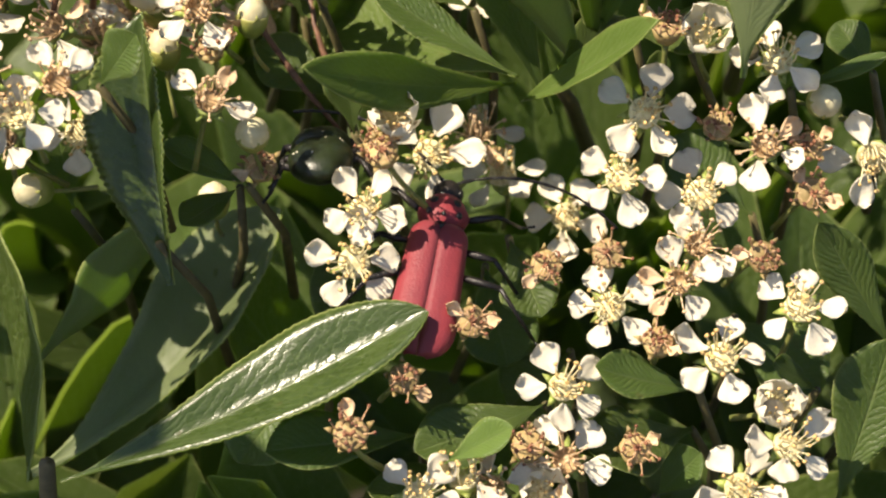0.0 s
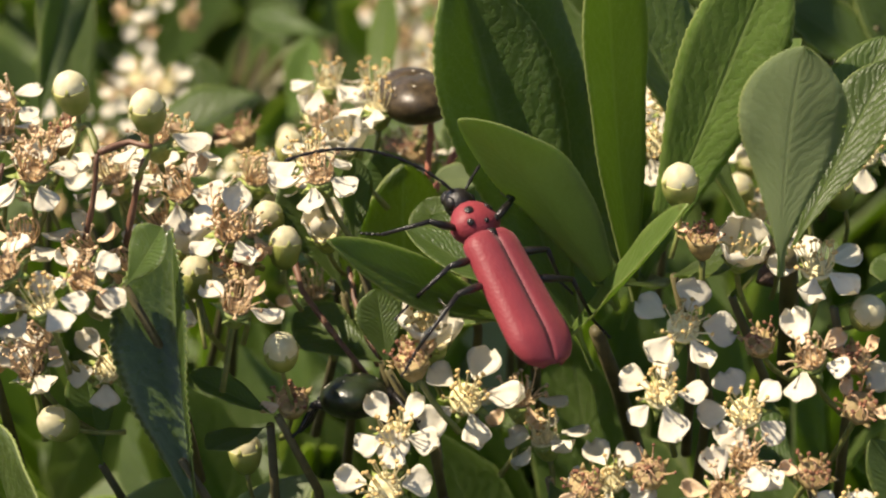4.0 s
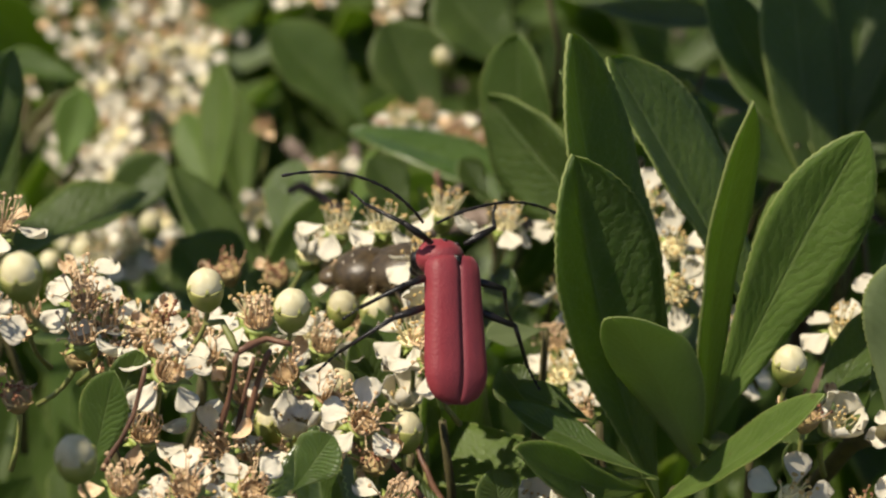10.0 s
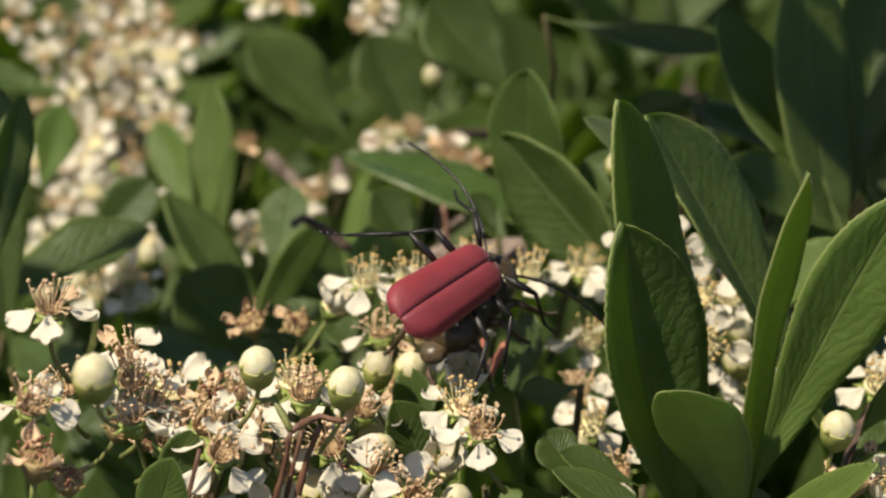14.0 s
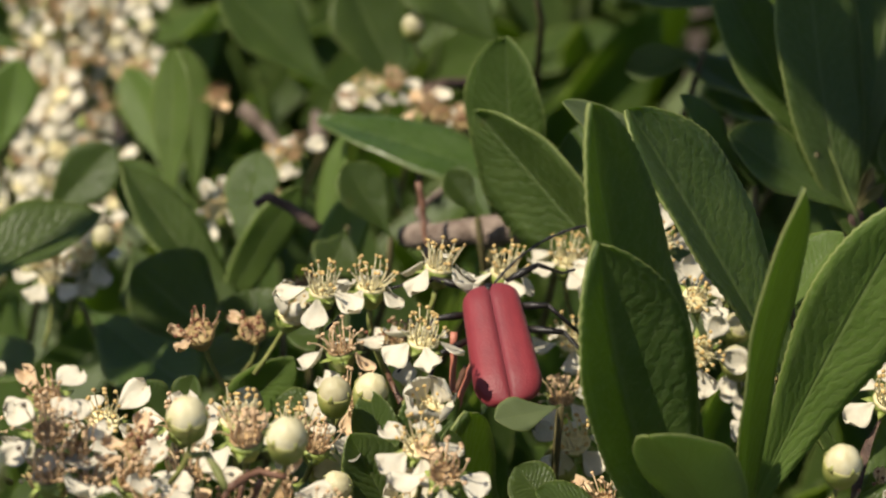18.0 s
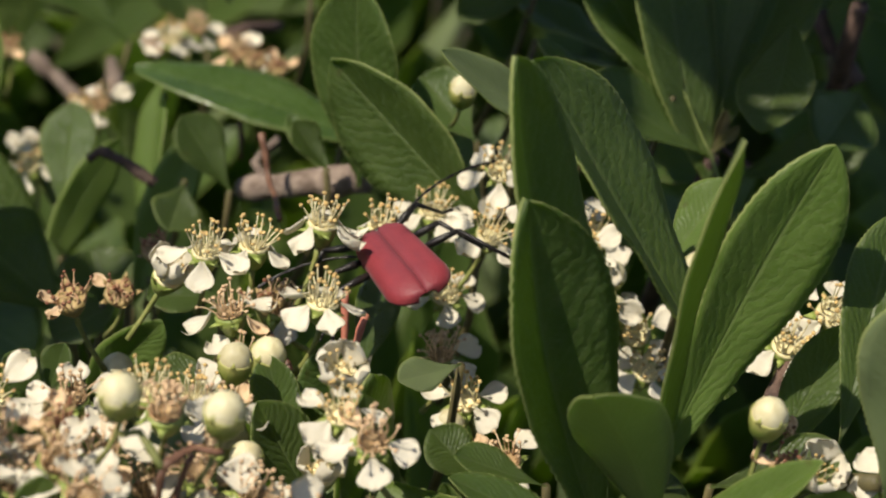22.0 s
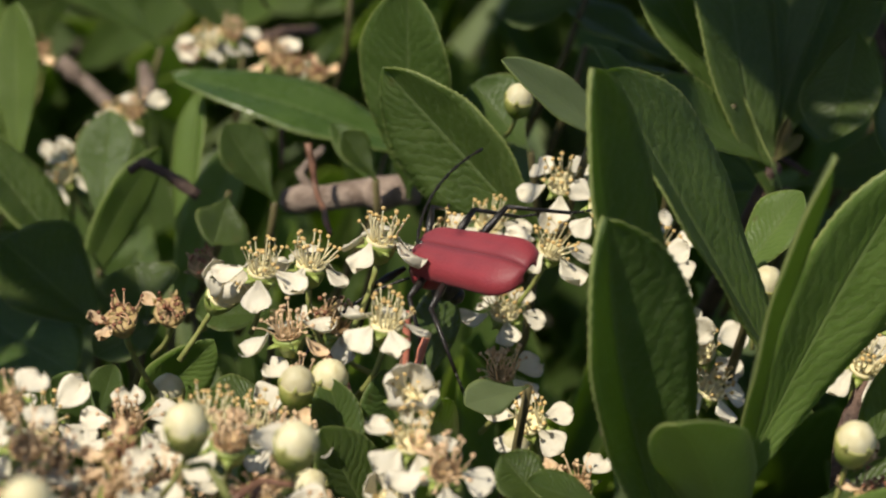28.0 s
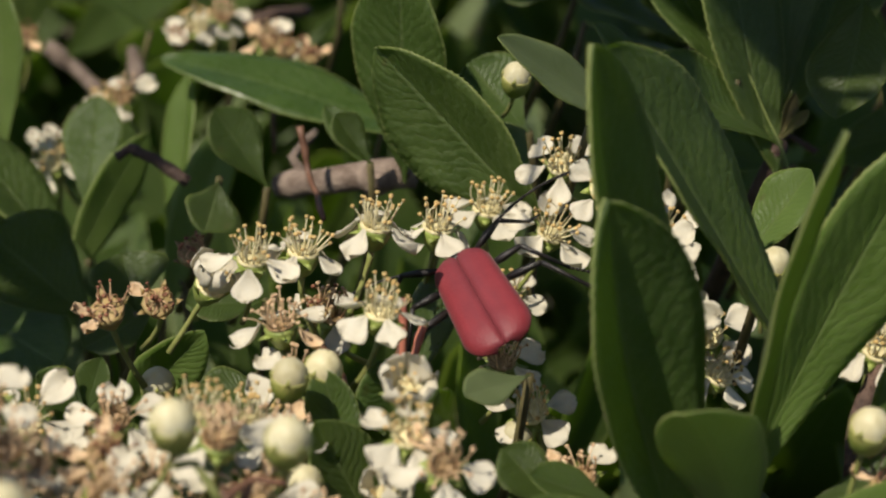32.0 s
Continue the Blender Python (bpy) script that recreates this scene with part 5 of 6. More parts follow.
s = leafy_shoot((1.67, 10.82, 20.44), "single dark green glossy leaf among flower clusters", [(2.03, 11.48, 18.64), (1.95, 11.15, 19.64), (1.67, 10.82, 20.44)], thick=0.035)
leaf(s, (1.67, 10.82, 20.44), (3.18, 8.95, 20.66), 0.51, (-0.31, -0.14, 0.94), 0.25, 0.25)
s = leafy_shoot((2.92, 6.08, 20.38), "single dark green glossy leaf among flower clusters", [(2.53, 6.43, 18.58), (2.82, 6.25, 19.58), (2.92, 6.08, 20.38)], thick=0.035)
leaf(s, (3.21, 5.73, 19.64), (2.97, 6.89, 22.53), 0.91, (0.17, -0.91, 0.38), 0.49, 0.16, shape=0.50, bend=-0.06)
s = leafy_shoot((2.35, 6.07, 20.11), "single dark green glossy leaf among flower clusters", [(2.46, 6.51, 18.31), (2.50, 6.29, 19.31), (2.35, 6.07, 20.11)], thick=0.035)
leaf(s, (2.35, 6.07, 20.11), (1.74, 6.53, 20.87), 0.45, (0.50, -0.49, 0.71), 0.25, 0.25)
s = leafy_shoot((-0.46, 8.24, 18.78), "single dark green glossy leaf among flower clusters", [(-0.53, 8.93, 16.98), (-0.40, 8.58, 17.98), (-0.46, 8.24, 18.78)], thick=0.035)
leaf(s, (-0.46, 8.24, 18.78), (-0.84, 8.61, 19.44), 0.55, (0.12, -0.83, 0.54), 0.25, 0.25)
s = leafy_shoot((-0.87, 8.36, 18.88), "single dark green glossy leaf among flower clusters", [(-0.99, 9.13, 17.08), (-0.83, 8.74, 18.08), (-0.87, 8.36, 18.88)], thick=0.035)
leaf(s, (-0.87, 8.36, 18.88), (-1.21, 7.79, 18.70), 0.54, (0.23, -0.42, 0.88), 0.25, 0.25)
s = leafy_shoot((0.12, 7.30, 19.41), "single dark green glossy leaf among flower clusters", [(0.29, 7.87, 17.61), (0.31, 7.58, 18.61), (0.12, 7.30, 19.41)], thick=0.035)
leaf(s, (0.12, 7.30, 19.41), (-0.13, 7.53, 19.81), 0.35, (0.18, -0.79, 0.58), 0.25, 0.25)
s = leafy_shoot((-1.58, 10.17, 17.64), "single dark green glossy leaf among flower clusters", [(-1.84, 10.67, 15.84), (-1.61, 10.42, 16.84), (-1.58, 10.17, 17.64)], thick=0.035)
leaf(s, (-1.58, 10.17, 17.64), (-1.19, 11.03, 18.47), 0.59, (-0.39, -0.54, 0.75), 0.25, 0.25)
s = leafy_shoot((-2.07, 8.08, 17.75), "single dark green glossy leaf among flower clusters", [(-1.86, 8.87, 15.95), (-1.87, 8.48, 16.95), (-2.07, 8.08, 17.75)], thick=0.035)
leaf(s, (-2.07, 8.08, 17.75), (-2.92, 8.61, 18.57), 0.97, (0.08, -0.79, 0.61), 0.25, 0.25)
s = leafy_shoot((-4.28, 14.74, 16.72), "single dark green glossy leaf among flower clusters", [(-4.62, 15.11, 14.92), (-4.35, 14.92, 15.92), (-4.28, 14.74, 16.72)], thick=0.035)
leaf(s, (-4.28, 14.74, 16.72), (-5.10, 15.32, 17.65), 0.82, (0.02, -0.84, 0.55), 0.25, 0.25)
s = leafy_shoot((-3.62, 14.68, 16.87), "single dark green glossy leaf among flower clusters", [(-3.43, 15.39, 15.07), (-3.42, 15.04, 16.07), (-3.62, 14.68, 16.87)], thick=0.035)
leaf(s, (-3.62, 14.68, 16.87), (-3.26, 15.11, 17.96), 0.59, (-0.25, -0.87, 0.43), 0.25, 0.25, light=True)
s = leafy_shoot((-3.04, 16.05, 17.68), "single dark green glossy leaf among flower clusters", [(-3.37, 16.76, 15.88), (-3.10, 16.41, 16.88), (-3.04, 16.05, 17.68)], thick=0.035)
leaf(s, (-3.04, 16.05, 17.68), (-4.22, 16.40, 17.93), 0.54, (0.06, -0.44, 0.90), 0.25, 0.25)
s = leafy_shoot((-4.89, 6.64, 18.73), "single dark green glossy leaf among flower clusters", [(-4.66, 7.29, 16.93), (-4.68, 6.97, 17.93), (-4.89, 6.64, 18.73)], thick=0.035)
leaf(s, (-4.89, 6.64, 18.73), (-4.91, 7.72, 21.27), 0.72, (-0.34, -0.87, 0.37), 0.1, 0.3)
s = leafy_shoot((-5.22, 6.40, 19.44), "single dark green glossy leaf among flower clusters", [(-5.35, 6.92, 17.64), (-5.19, 6.66, 18.64), (-5.22, 6.40, 19.44)], thick=0.035)
leaf(s, (-5.22, 6.40, 19.44), (-4.65, 7.19, 21.30), 0.43, (0.26, -0.91, 0.31), 0.1, 0.3)
s = leafy_shoot((-4.98, 13.98, 16.82), "single dark green glossy leaf among flower clusters", [(-5.09, 14.70, 15.02), (-4.94, 14.34, 16.02), (-4.98, 13.98, 16.82)], thick=0.035)
leaf(s, (-4.98, 13.98, 16.82), (-4.86, 14.46, 17.95), 0.58, (-0.04, -0.92, 0.40), 0.25, 0.25)
s = leafy_shoot((-3.47, 12.01, 17.29), "single dark green glossy leaf among flower clusters", [(-3.61, 12.47, 15.49), (-3.44, 12.24, 16.49), (-3.47, 12.01, 17.29)], thick=0.035)
leaf(s, (-3.47, 12.01, 17.29), (-2.56, 12.33, 18.06), 0.67, (-0.18, -0.81, 0.56), 0.25, 0.25)
s = leafy_shoot((3.24, 5.63, 19.72), "single dark green glossy leaf among flower clusters", [(3.59, 6.39, 17.92), (3.51, 6.01, 18.92), (3.24, 5.63, 19.72)], thick=0.035)
leaf(s, (3.24, 5.63, 19.72), (3.33, 7.11, 21.13), 0.72, (0.56, -0.59, 0.58), 0.25, 0.25)
s = leafy_shoot((1.53, 3.36, 20.49), "single dark green glossy leaf among flower clusters", [(1.90, 4.06, 18.69), (1.81, 3.71, 19.69), (1.53, 3.36, 20.49)], thick=0.035)
leaf(s, (1.39, 3.36, 20.34), (1.94, 3.40, 21.06), 0.46, (-0.74, -0.33, 0.59), 0.24, 0.25, shape=0.62, bend=0.0, light=True)
s = leafy_shoot((5.95, 7.82, 19.36), "single dark green glossy leaf among flower clusters", [(5.62, 8.16, 17.56), (5.89, 7.99, 18.56), (5.95, 7.82, 19.36)], thick=0.035)
leaf(s, (5.95, 7.82, 19.36), (4.78, 7.77, 19.22), 0.57, (-0.10, -0.37, 0.92), 0.25, 0.25)
s = leafy_shoot((3.97, 6.75, 19.02), "single dark green glossy leaf among flower clusters", [(4.01, 7.48, 17.22), (4.09, 7.12, 18.22), (3.97, 6.75, 19.02)], thick=0.035)
leaf(s, (3.97, 6.75, 19.02), (3.26, 7.19, 19.18), 0.49, (-0.07, -0.44, 0.89), 0.25, 0.25)
s = leafy_shoot((4.04, 6.73, 19.05), "single dark green glossy leaf among flower clusters", [(4.35, 7.35, 17.25), (4.30, 7.04, 18.25), (4.04, 6.73, 19.05)], thick=0.035)
leaf(s, (4.04, 6.73, 19.05), (5.36, 6.38, 19.46), 0.59, (-0.38, -0.74, 0.55), 0.25, 0.25)
s = leafy_shoot((5.93, 8.14, 19.47), "single dark green glossy leaf among flower clusters", [(6.30, 8.52, 17.67), (6.22, 8.33, 18.67), (5.93, 8.14, 19.47)], thick=0.035)
leaf(s, (5.93, 8.14, 19.47), (5.22, 8.64, 19.71), 0.40, (-0.01, -0.45, 0.89), 0.25, 0.25)
s = leafy_shoot((6.03, 8.07, 19.42), "single dark green glossy leaf among flower clusters", [(5.81, 8.54, 17.62), (6.02, 8.30, 18.62), (6.03, 8.07, 19.42)], thick=0.035)
leaf(s, (6.03, 8.07, 19.42), (6.28, 8.34, 20.03), 0.46, (-0.42, -0.76, 0.50), 0.25, 0.25)
s = leafy_shoot((2.95, 8.90, 19.65), "single dark green glossy leaf among flower clusters", [(2.75, 9.36, 17.85), (2.95, 9.13, 18.85), (2.95, 8.90, 19.65)], thick=0.035)
leaf(s, (2.95, 8.90, 19.65), (3.54, 7.40, 19.73), 0.61, (0.35, 0.19, 0.92), 0.25, 0.25)
s = leafy_shoot((3.02, 9.13, 20.06), "single dark green glossy leaf among flower clusters", [(2.71, 9.62, 18.26), (2.96, 9.37, 19.26), (3.02, 9.13, 20.06)], thick=0.035)
leaf(s, (3.02, 9.13, 20.06), (2.26, 9.33, 19.82), 0.51, (-0.37, -0.29, 0.88), 0.25, 0.25)
s = leafy_shoot((3.85, 8.41, 19.54), "single dark green glossy leaf among flower clusters", [(3.47, 8.98, 17.74), (3.76, 8.70, 18.74), (3.85, 8.41, 19.54)], thick=0.035)
leaf(s, (3.85, 8.41, 19.54), (3.01, 9.60, 19.80), 0.68, (0.12, -0.13, 0.99), 0.25, 0.25)
s = leafy_shoot((1.18, 1.32, 19.62), "single dark green glossy leaf among flower clusters", [(1.53, 1.85, 17.82), (1.45, 1.59, 18.82), (1.18, 1.32, 19.62)], thick=0.035)
leaf(s, (1.18, 1.32, 19.62), (1.99, 1.65, 20.74), 0.46, (-0.63, -0.50, 0.60), 0.25, 0.25)
s = leafy_shoot((0.73, 1.18, 19.87), "single dark green glossy leaf among flower clusters", [(0.83, 1.79, 18.07), (0.88, 1.48, 19.07), (0.73, 1.18, 19.87)], thick=0.035)
leaf(s, (0.73, 1.18, 19.87), (1.44, 0.65, 20.37), 0.52, (-0.63, -0.12, 0.77), 0.25, 0.25)
s = leafy_shoot((-2.03, 8.09, 17.88), "single dark green glossy leaf among flower clusters", [(-1.68, 8.76, 16.08), (-1.75, 8.43, 17.08), (-2.03, 8.09, 17.88)], thick=0.035)
leaf(s, (-1.42, 9.10, 16.91), (-2.67, 10.88, 18.54), 0.73, (0.37, -0.48, 0.80), 0.24, 0.29, shape=0.62, bend=0.04)
s = leafy_shoot((-2.22, 10.74, 17.90), "single dark green glossy leaf among flower clusters", [(-1.96, 11.21, 16.10), (-1.99, 10.98, 17.10), (-2.22, 10.74, 17.90)], thick=0.035)
leaf(s, (-2.22, 10.74, 17.90), (-1.98, 11.63, 19.48), 0.51, (-0.65, -0.62, 0.44), 0.25, 0.25, light=True)
# dark shoot behind the rosette
side_shoot = leafy_shoot((3.25, 5.80, 19.85), "dark leafy shoot with a reddish tip behind the rosette", [(3.60, 7.20, 17.40), (3.40, 6.40, 18.80), (3.25, 5.80, 19.85)], thick=0.08, bark=DARK_BARK)
leaf(side_shoot, (3.94, 5.88, 21.07), (3.37, 5.22, 20.37), 0.71, (-0.61, -0.27, 0.75), 0.24, 0.15, shape=0.52, bend=-0.05)
leaf(side_shoot, (4.83, 5.95, 20.24), (4.08, 5.33, 20.08), 0.75, (-0.20, -0.70, 0.70), 0.17, 0.29, shape=0.55, bend=0.01)
leaf(side_shoot, (3.25, 5.80, 19.85), (2.05, 6.10, 20.65), 0.62, (0.30, -0.70, 0.65), 0.3, 0.3)
leaf(side_shoot, (3.25, 5.80, 19.85), (2.35, 7.40, 21.70), 0.74, (0.20, -0.80, 0.55), 0.3, 0.3)
leaf(side_shoot, (3.30, 5.90, 19.90), (4.10, 7.30, 22.40), 0.80, (-0.25, -0.85, 0.45), 0.3, 0.3)
leaf(side_shoot, (3.30, 5.90, 19.90), (4.60, 6.90, 21.40), 0.72, (-0.40, -0.70, 0.60), 0.3, 0.3)
leaf(side_shoot, (3.25, 5.85, 19.85), (3.42, 5.95, 20.25), 0.14, (0.0, -0.9, 0.4), 0.2, 0.3, young=True)
leaf(side_shoot, (3.25, 5.85, 19.85), (3.52, 5.85, 20.12), 0.12, (0.0, -0.9, 0.4), 0.2, 0.3, young=True)
upper_shoot = leafy_shoot((4.70, 6.00, 21.10), "small shoot with curled dark leaves and a brown bud", [(5.60, 7.60, 18.50), (5.10, 6.70, 20.10), (4.70, 6.00, 21.10)], thick=0.09, bark=DARK_BARK)
leaf(upper_shoot, (4.62, 5.95, 21.20), (3.75, 5.80, 21.45), 0.46, (0.10, 0.45, 0.88), 0.3, 0.5)
leaf(upper_shoot, (4.66, 6.00, 21.20), (4.50, 5.70, 22.10), 0.36, (0.60, 0.60, 0.50), 0.3, 0.4)
leaf(upper_shoot, (4.70, 6.00, 21.15), (5.50, 5.70, 21.90), 0.55, (-0.50, -0.60, 0.60), 0.3, 0.4)
leaf(upper_shoot, (4.70, 6.00, 21.05), (5.60, 5.50, 20.95), 0.50, (0.0, -0.50, 0.85), 0.3, 0.3)
# reddish young shoot further back
young_shoot = leafy_shoot((-4.42, 15.07, 16.82), "young reddish shoot with narrow upright leaves", [(-5.42, 14.75, 16.08), (-4.88, 14.92, 16.46), (-4.42, 15.07, 16.82)], bark=RED_STALK)
leaf(young_shoot, (-4.40, 15.08, 16.84), (-4.18, 15.53, 17.90), 0.19, (0.13, -0.92, 0.37), 0.2, 0.3, young=True)
leaf(young_shoot, (-4.40, 15.08, 16.84), (-3.89, 15.47, 17.76), 0.18, (0.04, -0.93, 0.37), 0.2, 0.3, young=True)
leaf(young_shoot, (-4.40, 15.08, 16.84), (-3.33, 15.48, 17.80), 0.30, (-0.03, -0.91, 0.42), 0.2, 0.3, young=True)
leaf(young_shoot, (-4.40, 15.08, 16.84), (-3.73, 15.27, 17.31), 0.19, (-0.05, -0.89, 0.45), 0.2, 0.3, young=True)
leaf(young_shoot, (-4.40, 15.08, 16.84), (-4.31, 15.37, 17.53), 0.15, (0.14, -0.92, 0.37), 0.2, 0.3, young=True)
def fresh(p, axis, size, droop=0.0):
    fresh_flower(p, axis, size, droop=droop)


def fading(p, axis, size, droop=0.0):
    rng = FLOWER_RNG
    fresh_flower(p, axis, size, petals=rng.choice((3, 4, 4, 5)), stamens=21, state="fading", old=rng.choice((0, 1, 1, 2)), droop=droop)


def dry(p, axis, size):
    dry_flower(p, axis, size)


def bud(p, axis, size):
    flower_bud(p, axis, size)


def opening(p, axis, size):
    opening_bud(p, axis, size)


# flowers of the front clusters
fresh((0.74, 0.27, 19.81), (0.19, -0.70, 0.69), 0.78)
fresh((1.73, 0.38, 20.18), (-0.08, -0.38, 0.92), 0.72)
fresh((0.56, 0.00, 19.40), (-0.10, -0.64, 0.76), 0.74)
fresh((1.17, -0.03, 19.25), (-0.06, -0.76, 0.65), 0.75)
fresh((0.47, -0.53, 18.57), (-0.15, -0.65, 0.74), 0.75)
fresh((0.09, -0.98, 18.17), (0.18, -0.53, 0.83), 0.71)
fresh((1.28, -0.93, 18.39), (0.02, -0.47, 0.88), 0.80)
fresh((1.89, -0.66, 18.64), (0.00, -0.41, 0.91), 0.78)
fresh((1.73, -1.59, 18.11), (0.25, -0.42, 0.87), 0.77)
fading((1.65, 0.10, 19.60), (-0.14, -0.54, 0.83), 0.76)
fresh((-3.56, 0.52, 19.54), (-0.11, -0.76, 0.64), 0.71)
fresh((-1.47, -0.28, 18.86), (-0.15, -0.75, 0.65), 0.79)
fresh((-1.39, -0.02, 19.16), (-0.05, -0.55, 0.84), 0.71)
fading((-3.66, 0.71, 20.40), (-0.54, -0.46, 0.70), 0.71)
fading((-4.00, 0.47, 19.78), (-0.58, -0.27, 0.77), 0.70)
fading((-2.49, 0.01, 20.20), (0.22, -0.34, 0.91), 0.74, 0.25)
fading((-2.58, 0.69, 20.54), (0.04, -0.69, 0.72), 0.76)
fading((0.96, -0.61, 18.88), (-0.15, -0.70, 0.70), 0.70)
fading((1.13, -0.34, 19.01), (0.04, -0.54, 0.84), 0.72)
fresh((0.20, 0.84, 18.32), (-0.04, -0.66, 0.75), 0.74)
fresh((1.38, -1.69, 17.77), (0.09, -0.70, 0.71), 0.76)
fresh((-0.68, -1.53, 17.76), (-0.03, 0.08, 1.00), 0.79, 0.5)
fading((0.10, -1.33, 17.74), (-0.03, -0.66, 0.75), 0.74)
fading((-0.49, 1.36, 18.77), (0.00, -0.14, 0.99), 0.79, 0.25)
fresh((-0.30, 1.06, 18.57), (-0.18, -0.04, 0.98), 0.73, 0.25)
dry((1.98, 0.11, 19.58), (-0.17, -0.65, 0.74), 0.71)
dry((1.99, -0.11, 19.30), (0.11, -0.65, 0.75), 0.80)
dry((1.62, -0.38, 18.91), (0.17, -0.68, 0.71), 0.76)
dry((1.30, 0.25, 19.68), (-0.22, -0.52, 0.82), 0.71)
dry((-0.59, -0.68, 18.59), (0.13, -0.72, 0.68), 0.76)
dry((-1.11, -1.14, 18.45), (0.11, -0.69, 0.72), 0.73)
dry((-1.49, -1.78, 18.52), (-0.03, -0.42, 0.91), 0.80)
dry((-0.18, -1.27, 17.84), (-0.08, -0.64, 0.76), 0.80)
dry((0.82, -0.79, 18.44), (-0.00, -0.37, 0.93), 0.78)
dry((-0.02, -0.38, 18.87), (0.13, -0.62, 0.78), 0.74)
dry((0.45, -0.34, 18.94), (-0.09, -0.50, 0.86), 0.75)
dry((-1.23, -0.12, 19.79), (-0.22, -0.37, 0.90), 0.77)
dry((-2.51, 0.56, 20.29), (-0.15, -0.40, 0.90), 0.74)
dry((0.63, -1.29, 17.81), (-0.02, -0.72, 0.70), 0.76)
bud((2.09, 0.26, 19.89), (0.20, -0.71, 0.68), 0.61)
bud((-2.20, 0.11, 19.82), (0.07, -0.47, 0.88), 0.62)
bud((-2.86, 0.67, 20.23), (0.00, 0.06, 1.00), 0.60)
opening((-1.15, 0.12, 19.95), (0.12, -0.58, 0.81), 0.78)
opening((1.20, 0.65, 20.23), (0.09, -0.58, 0.81), 0.80)
opening((1.64, -1.30, 18.23), (0.08, -0.58, 0.81), 0.78)
opening((-0.12, -1.49, 17.56), (0.18, -0.69, 0.70), 0.77)
bud((-3.93, 0.17, 19.27), (-0.58, -0.60, 0.55), 0.63)
dry((0.91, 0.55, 20.39), (0.00, -0.19, 0.98), 0.76)
fading((-4.10, 0.37, 19.60), (-0.29, -0.29, 0.91), 0.77)
bud((-2.20, 0.88, 20.36), (0.09, 0.04, 0.99), 0.60)
fresh((2.47, 0.11, 19.48), (-0.07, -0.99, 0.15), 0.80)
fading((-0.47, -1.51, 17.64), (-0.01, -0.79, 0.61), 0.75)
fresh((-1.02, -1.77, 17.84), (0.08, -0.46, 0.88), 0.73)
fading((-3.44, 2.54, 19.21), (0.10, -0.41, 0.91), 0.71, 0.25)
fading((-2.18, 2.58, 19.26), (0.09, -0.23, 0.97), 0.72, 0.25)
fading((-3.60, 2.08, 19.29), (0.14, -0.24, 0.96), 0.73, 0.25)
# flowers of the left clusters
fading((-4.19, 0.98, 20.41), (0.11, -0.25, 0.96), 0.72, 0.25)
fading((-4.27, 0.87, 19.52), (-0.17, -0.08, 0.98), 0.72, 0.25)
fading((-2.73, 1.32, 20.43), (0.24, -0.25, 0.94), 0.73, 0.25)
fading((-2.56, 2.40, 20.34), (0.10, -0.25, 0.96), 0.71, 0.25)
fading((-2.09, 3.33, 20.09), (0.02, -0.20, 0.98), 0.72, 0.25)
dry((-3.95, 1.61, 21.02), (0.13, -0.42, 0.90), 0.78)
fading((-4.33, 1.27, 20.89), (0.17, -0.34, 0.92), 0.76, 0.25)
fading((-3.22, 1.65, 20.96), (-0.06, -0.19, 0.98), 0.80, 0.5)
bud((-2.31, 2.85, 20.48), (0.03, -0.12, 0.99), 0.61)
opening((-2.25, 4.62, 20.16), (0.26, -0.36, 0.90), 0.75)
bud((-2.45, 2.53, 20.04), (-0.08, -0.11, 0.99), 0.65)
bud((-2.56, 4.90, 19.20), (-0.04, -0.05, 1.00), 0.63)
bud((-2.59, 0.58, 18.81), (-0.00, -0.08, 1.00), 0.61)
opening((-2.98, 1.24, 20.20), (-0.09, 0.06, 0.99), 0.77)
dry((-2.18, 0.38, 19.28), (0.15, -0.48, 0.86), 0.79)
fading((-3.03, 1.18, 19.97), (-0.07, -0.40, 0.91), 0.78, 0.25)
dry((-1.26, 0.20, 19.63), (-0.06, -0.33, 0.94), 0.73)
opening((-1.13, 0.95, 19.48), (0.10, -0.17, 0.98), 0.77)
fresh((-0.89, 0.68, 19.12), (0.16, -0.79, 0.59), 0.80)
bud((-3.72, 1.03, 21.59), (-0.10, -0.24, 0.97), 0.64)
bud((-3.12, 0.78, 21.50), (-0.01, -0.24, 0.97), 0.64)
bud((0.76, 0.63, 20.82), (-0.02, -0.24, 0.97), 0.64)
bud((-4.91, -1.37, 21.58), (-0.18, -0.24, 0.95), 0.64)
bud((-5.19, -0.95, 22.69), (-0.11, -0.24, 0.96), 0.64)
bud((1.00, 6.39, 20.54), (-0.02, -0.24, 0.97), 0.60)
fading((-4.48, 2.22, 21.11), (-0.26, -0.49, 0.83), 0.71, 0.25)
fading((-4.93, 2.33, 20.81), (-0.11, -0.23, 0.97), 0.70, 0.25)
fading((-4.03, 0.82, 21.01), (0.18, -0.51, 0.84), 0.75, 0.25)
fresh((-2.62, 2.78, 20.25), (0.13, 0.12, 0.98), 0.71, 0.5)
fresh((-3.17, 2.20, 20.75), (0.09, 0.07, 0.99), 0.78, 0.5)
dry((-2.87, 1.91, 20.03), (-0.24, -0.59, 0.77), 0.80)
dry((-4.55, 2.16, 20.54), (0.23, -0.33, 0.92), 0.71)
dry((-5.39, 0.41, 21.32), (0.15, -0.10, 0.98), 0.78)
bud((-3.14, 1.51, 20.18), (0.02, 0.03, 1.00), 0.61)
bud((-2.46, 2.15, 20.13), (-0.23, -0.44, 0.87), 0.58)
bud((-1.96, 3.12, 20.30), (0.15, -0.25, 0.96), 0.64)
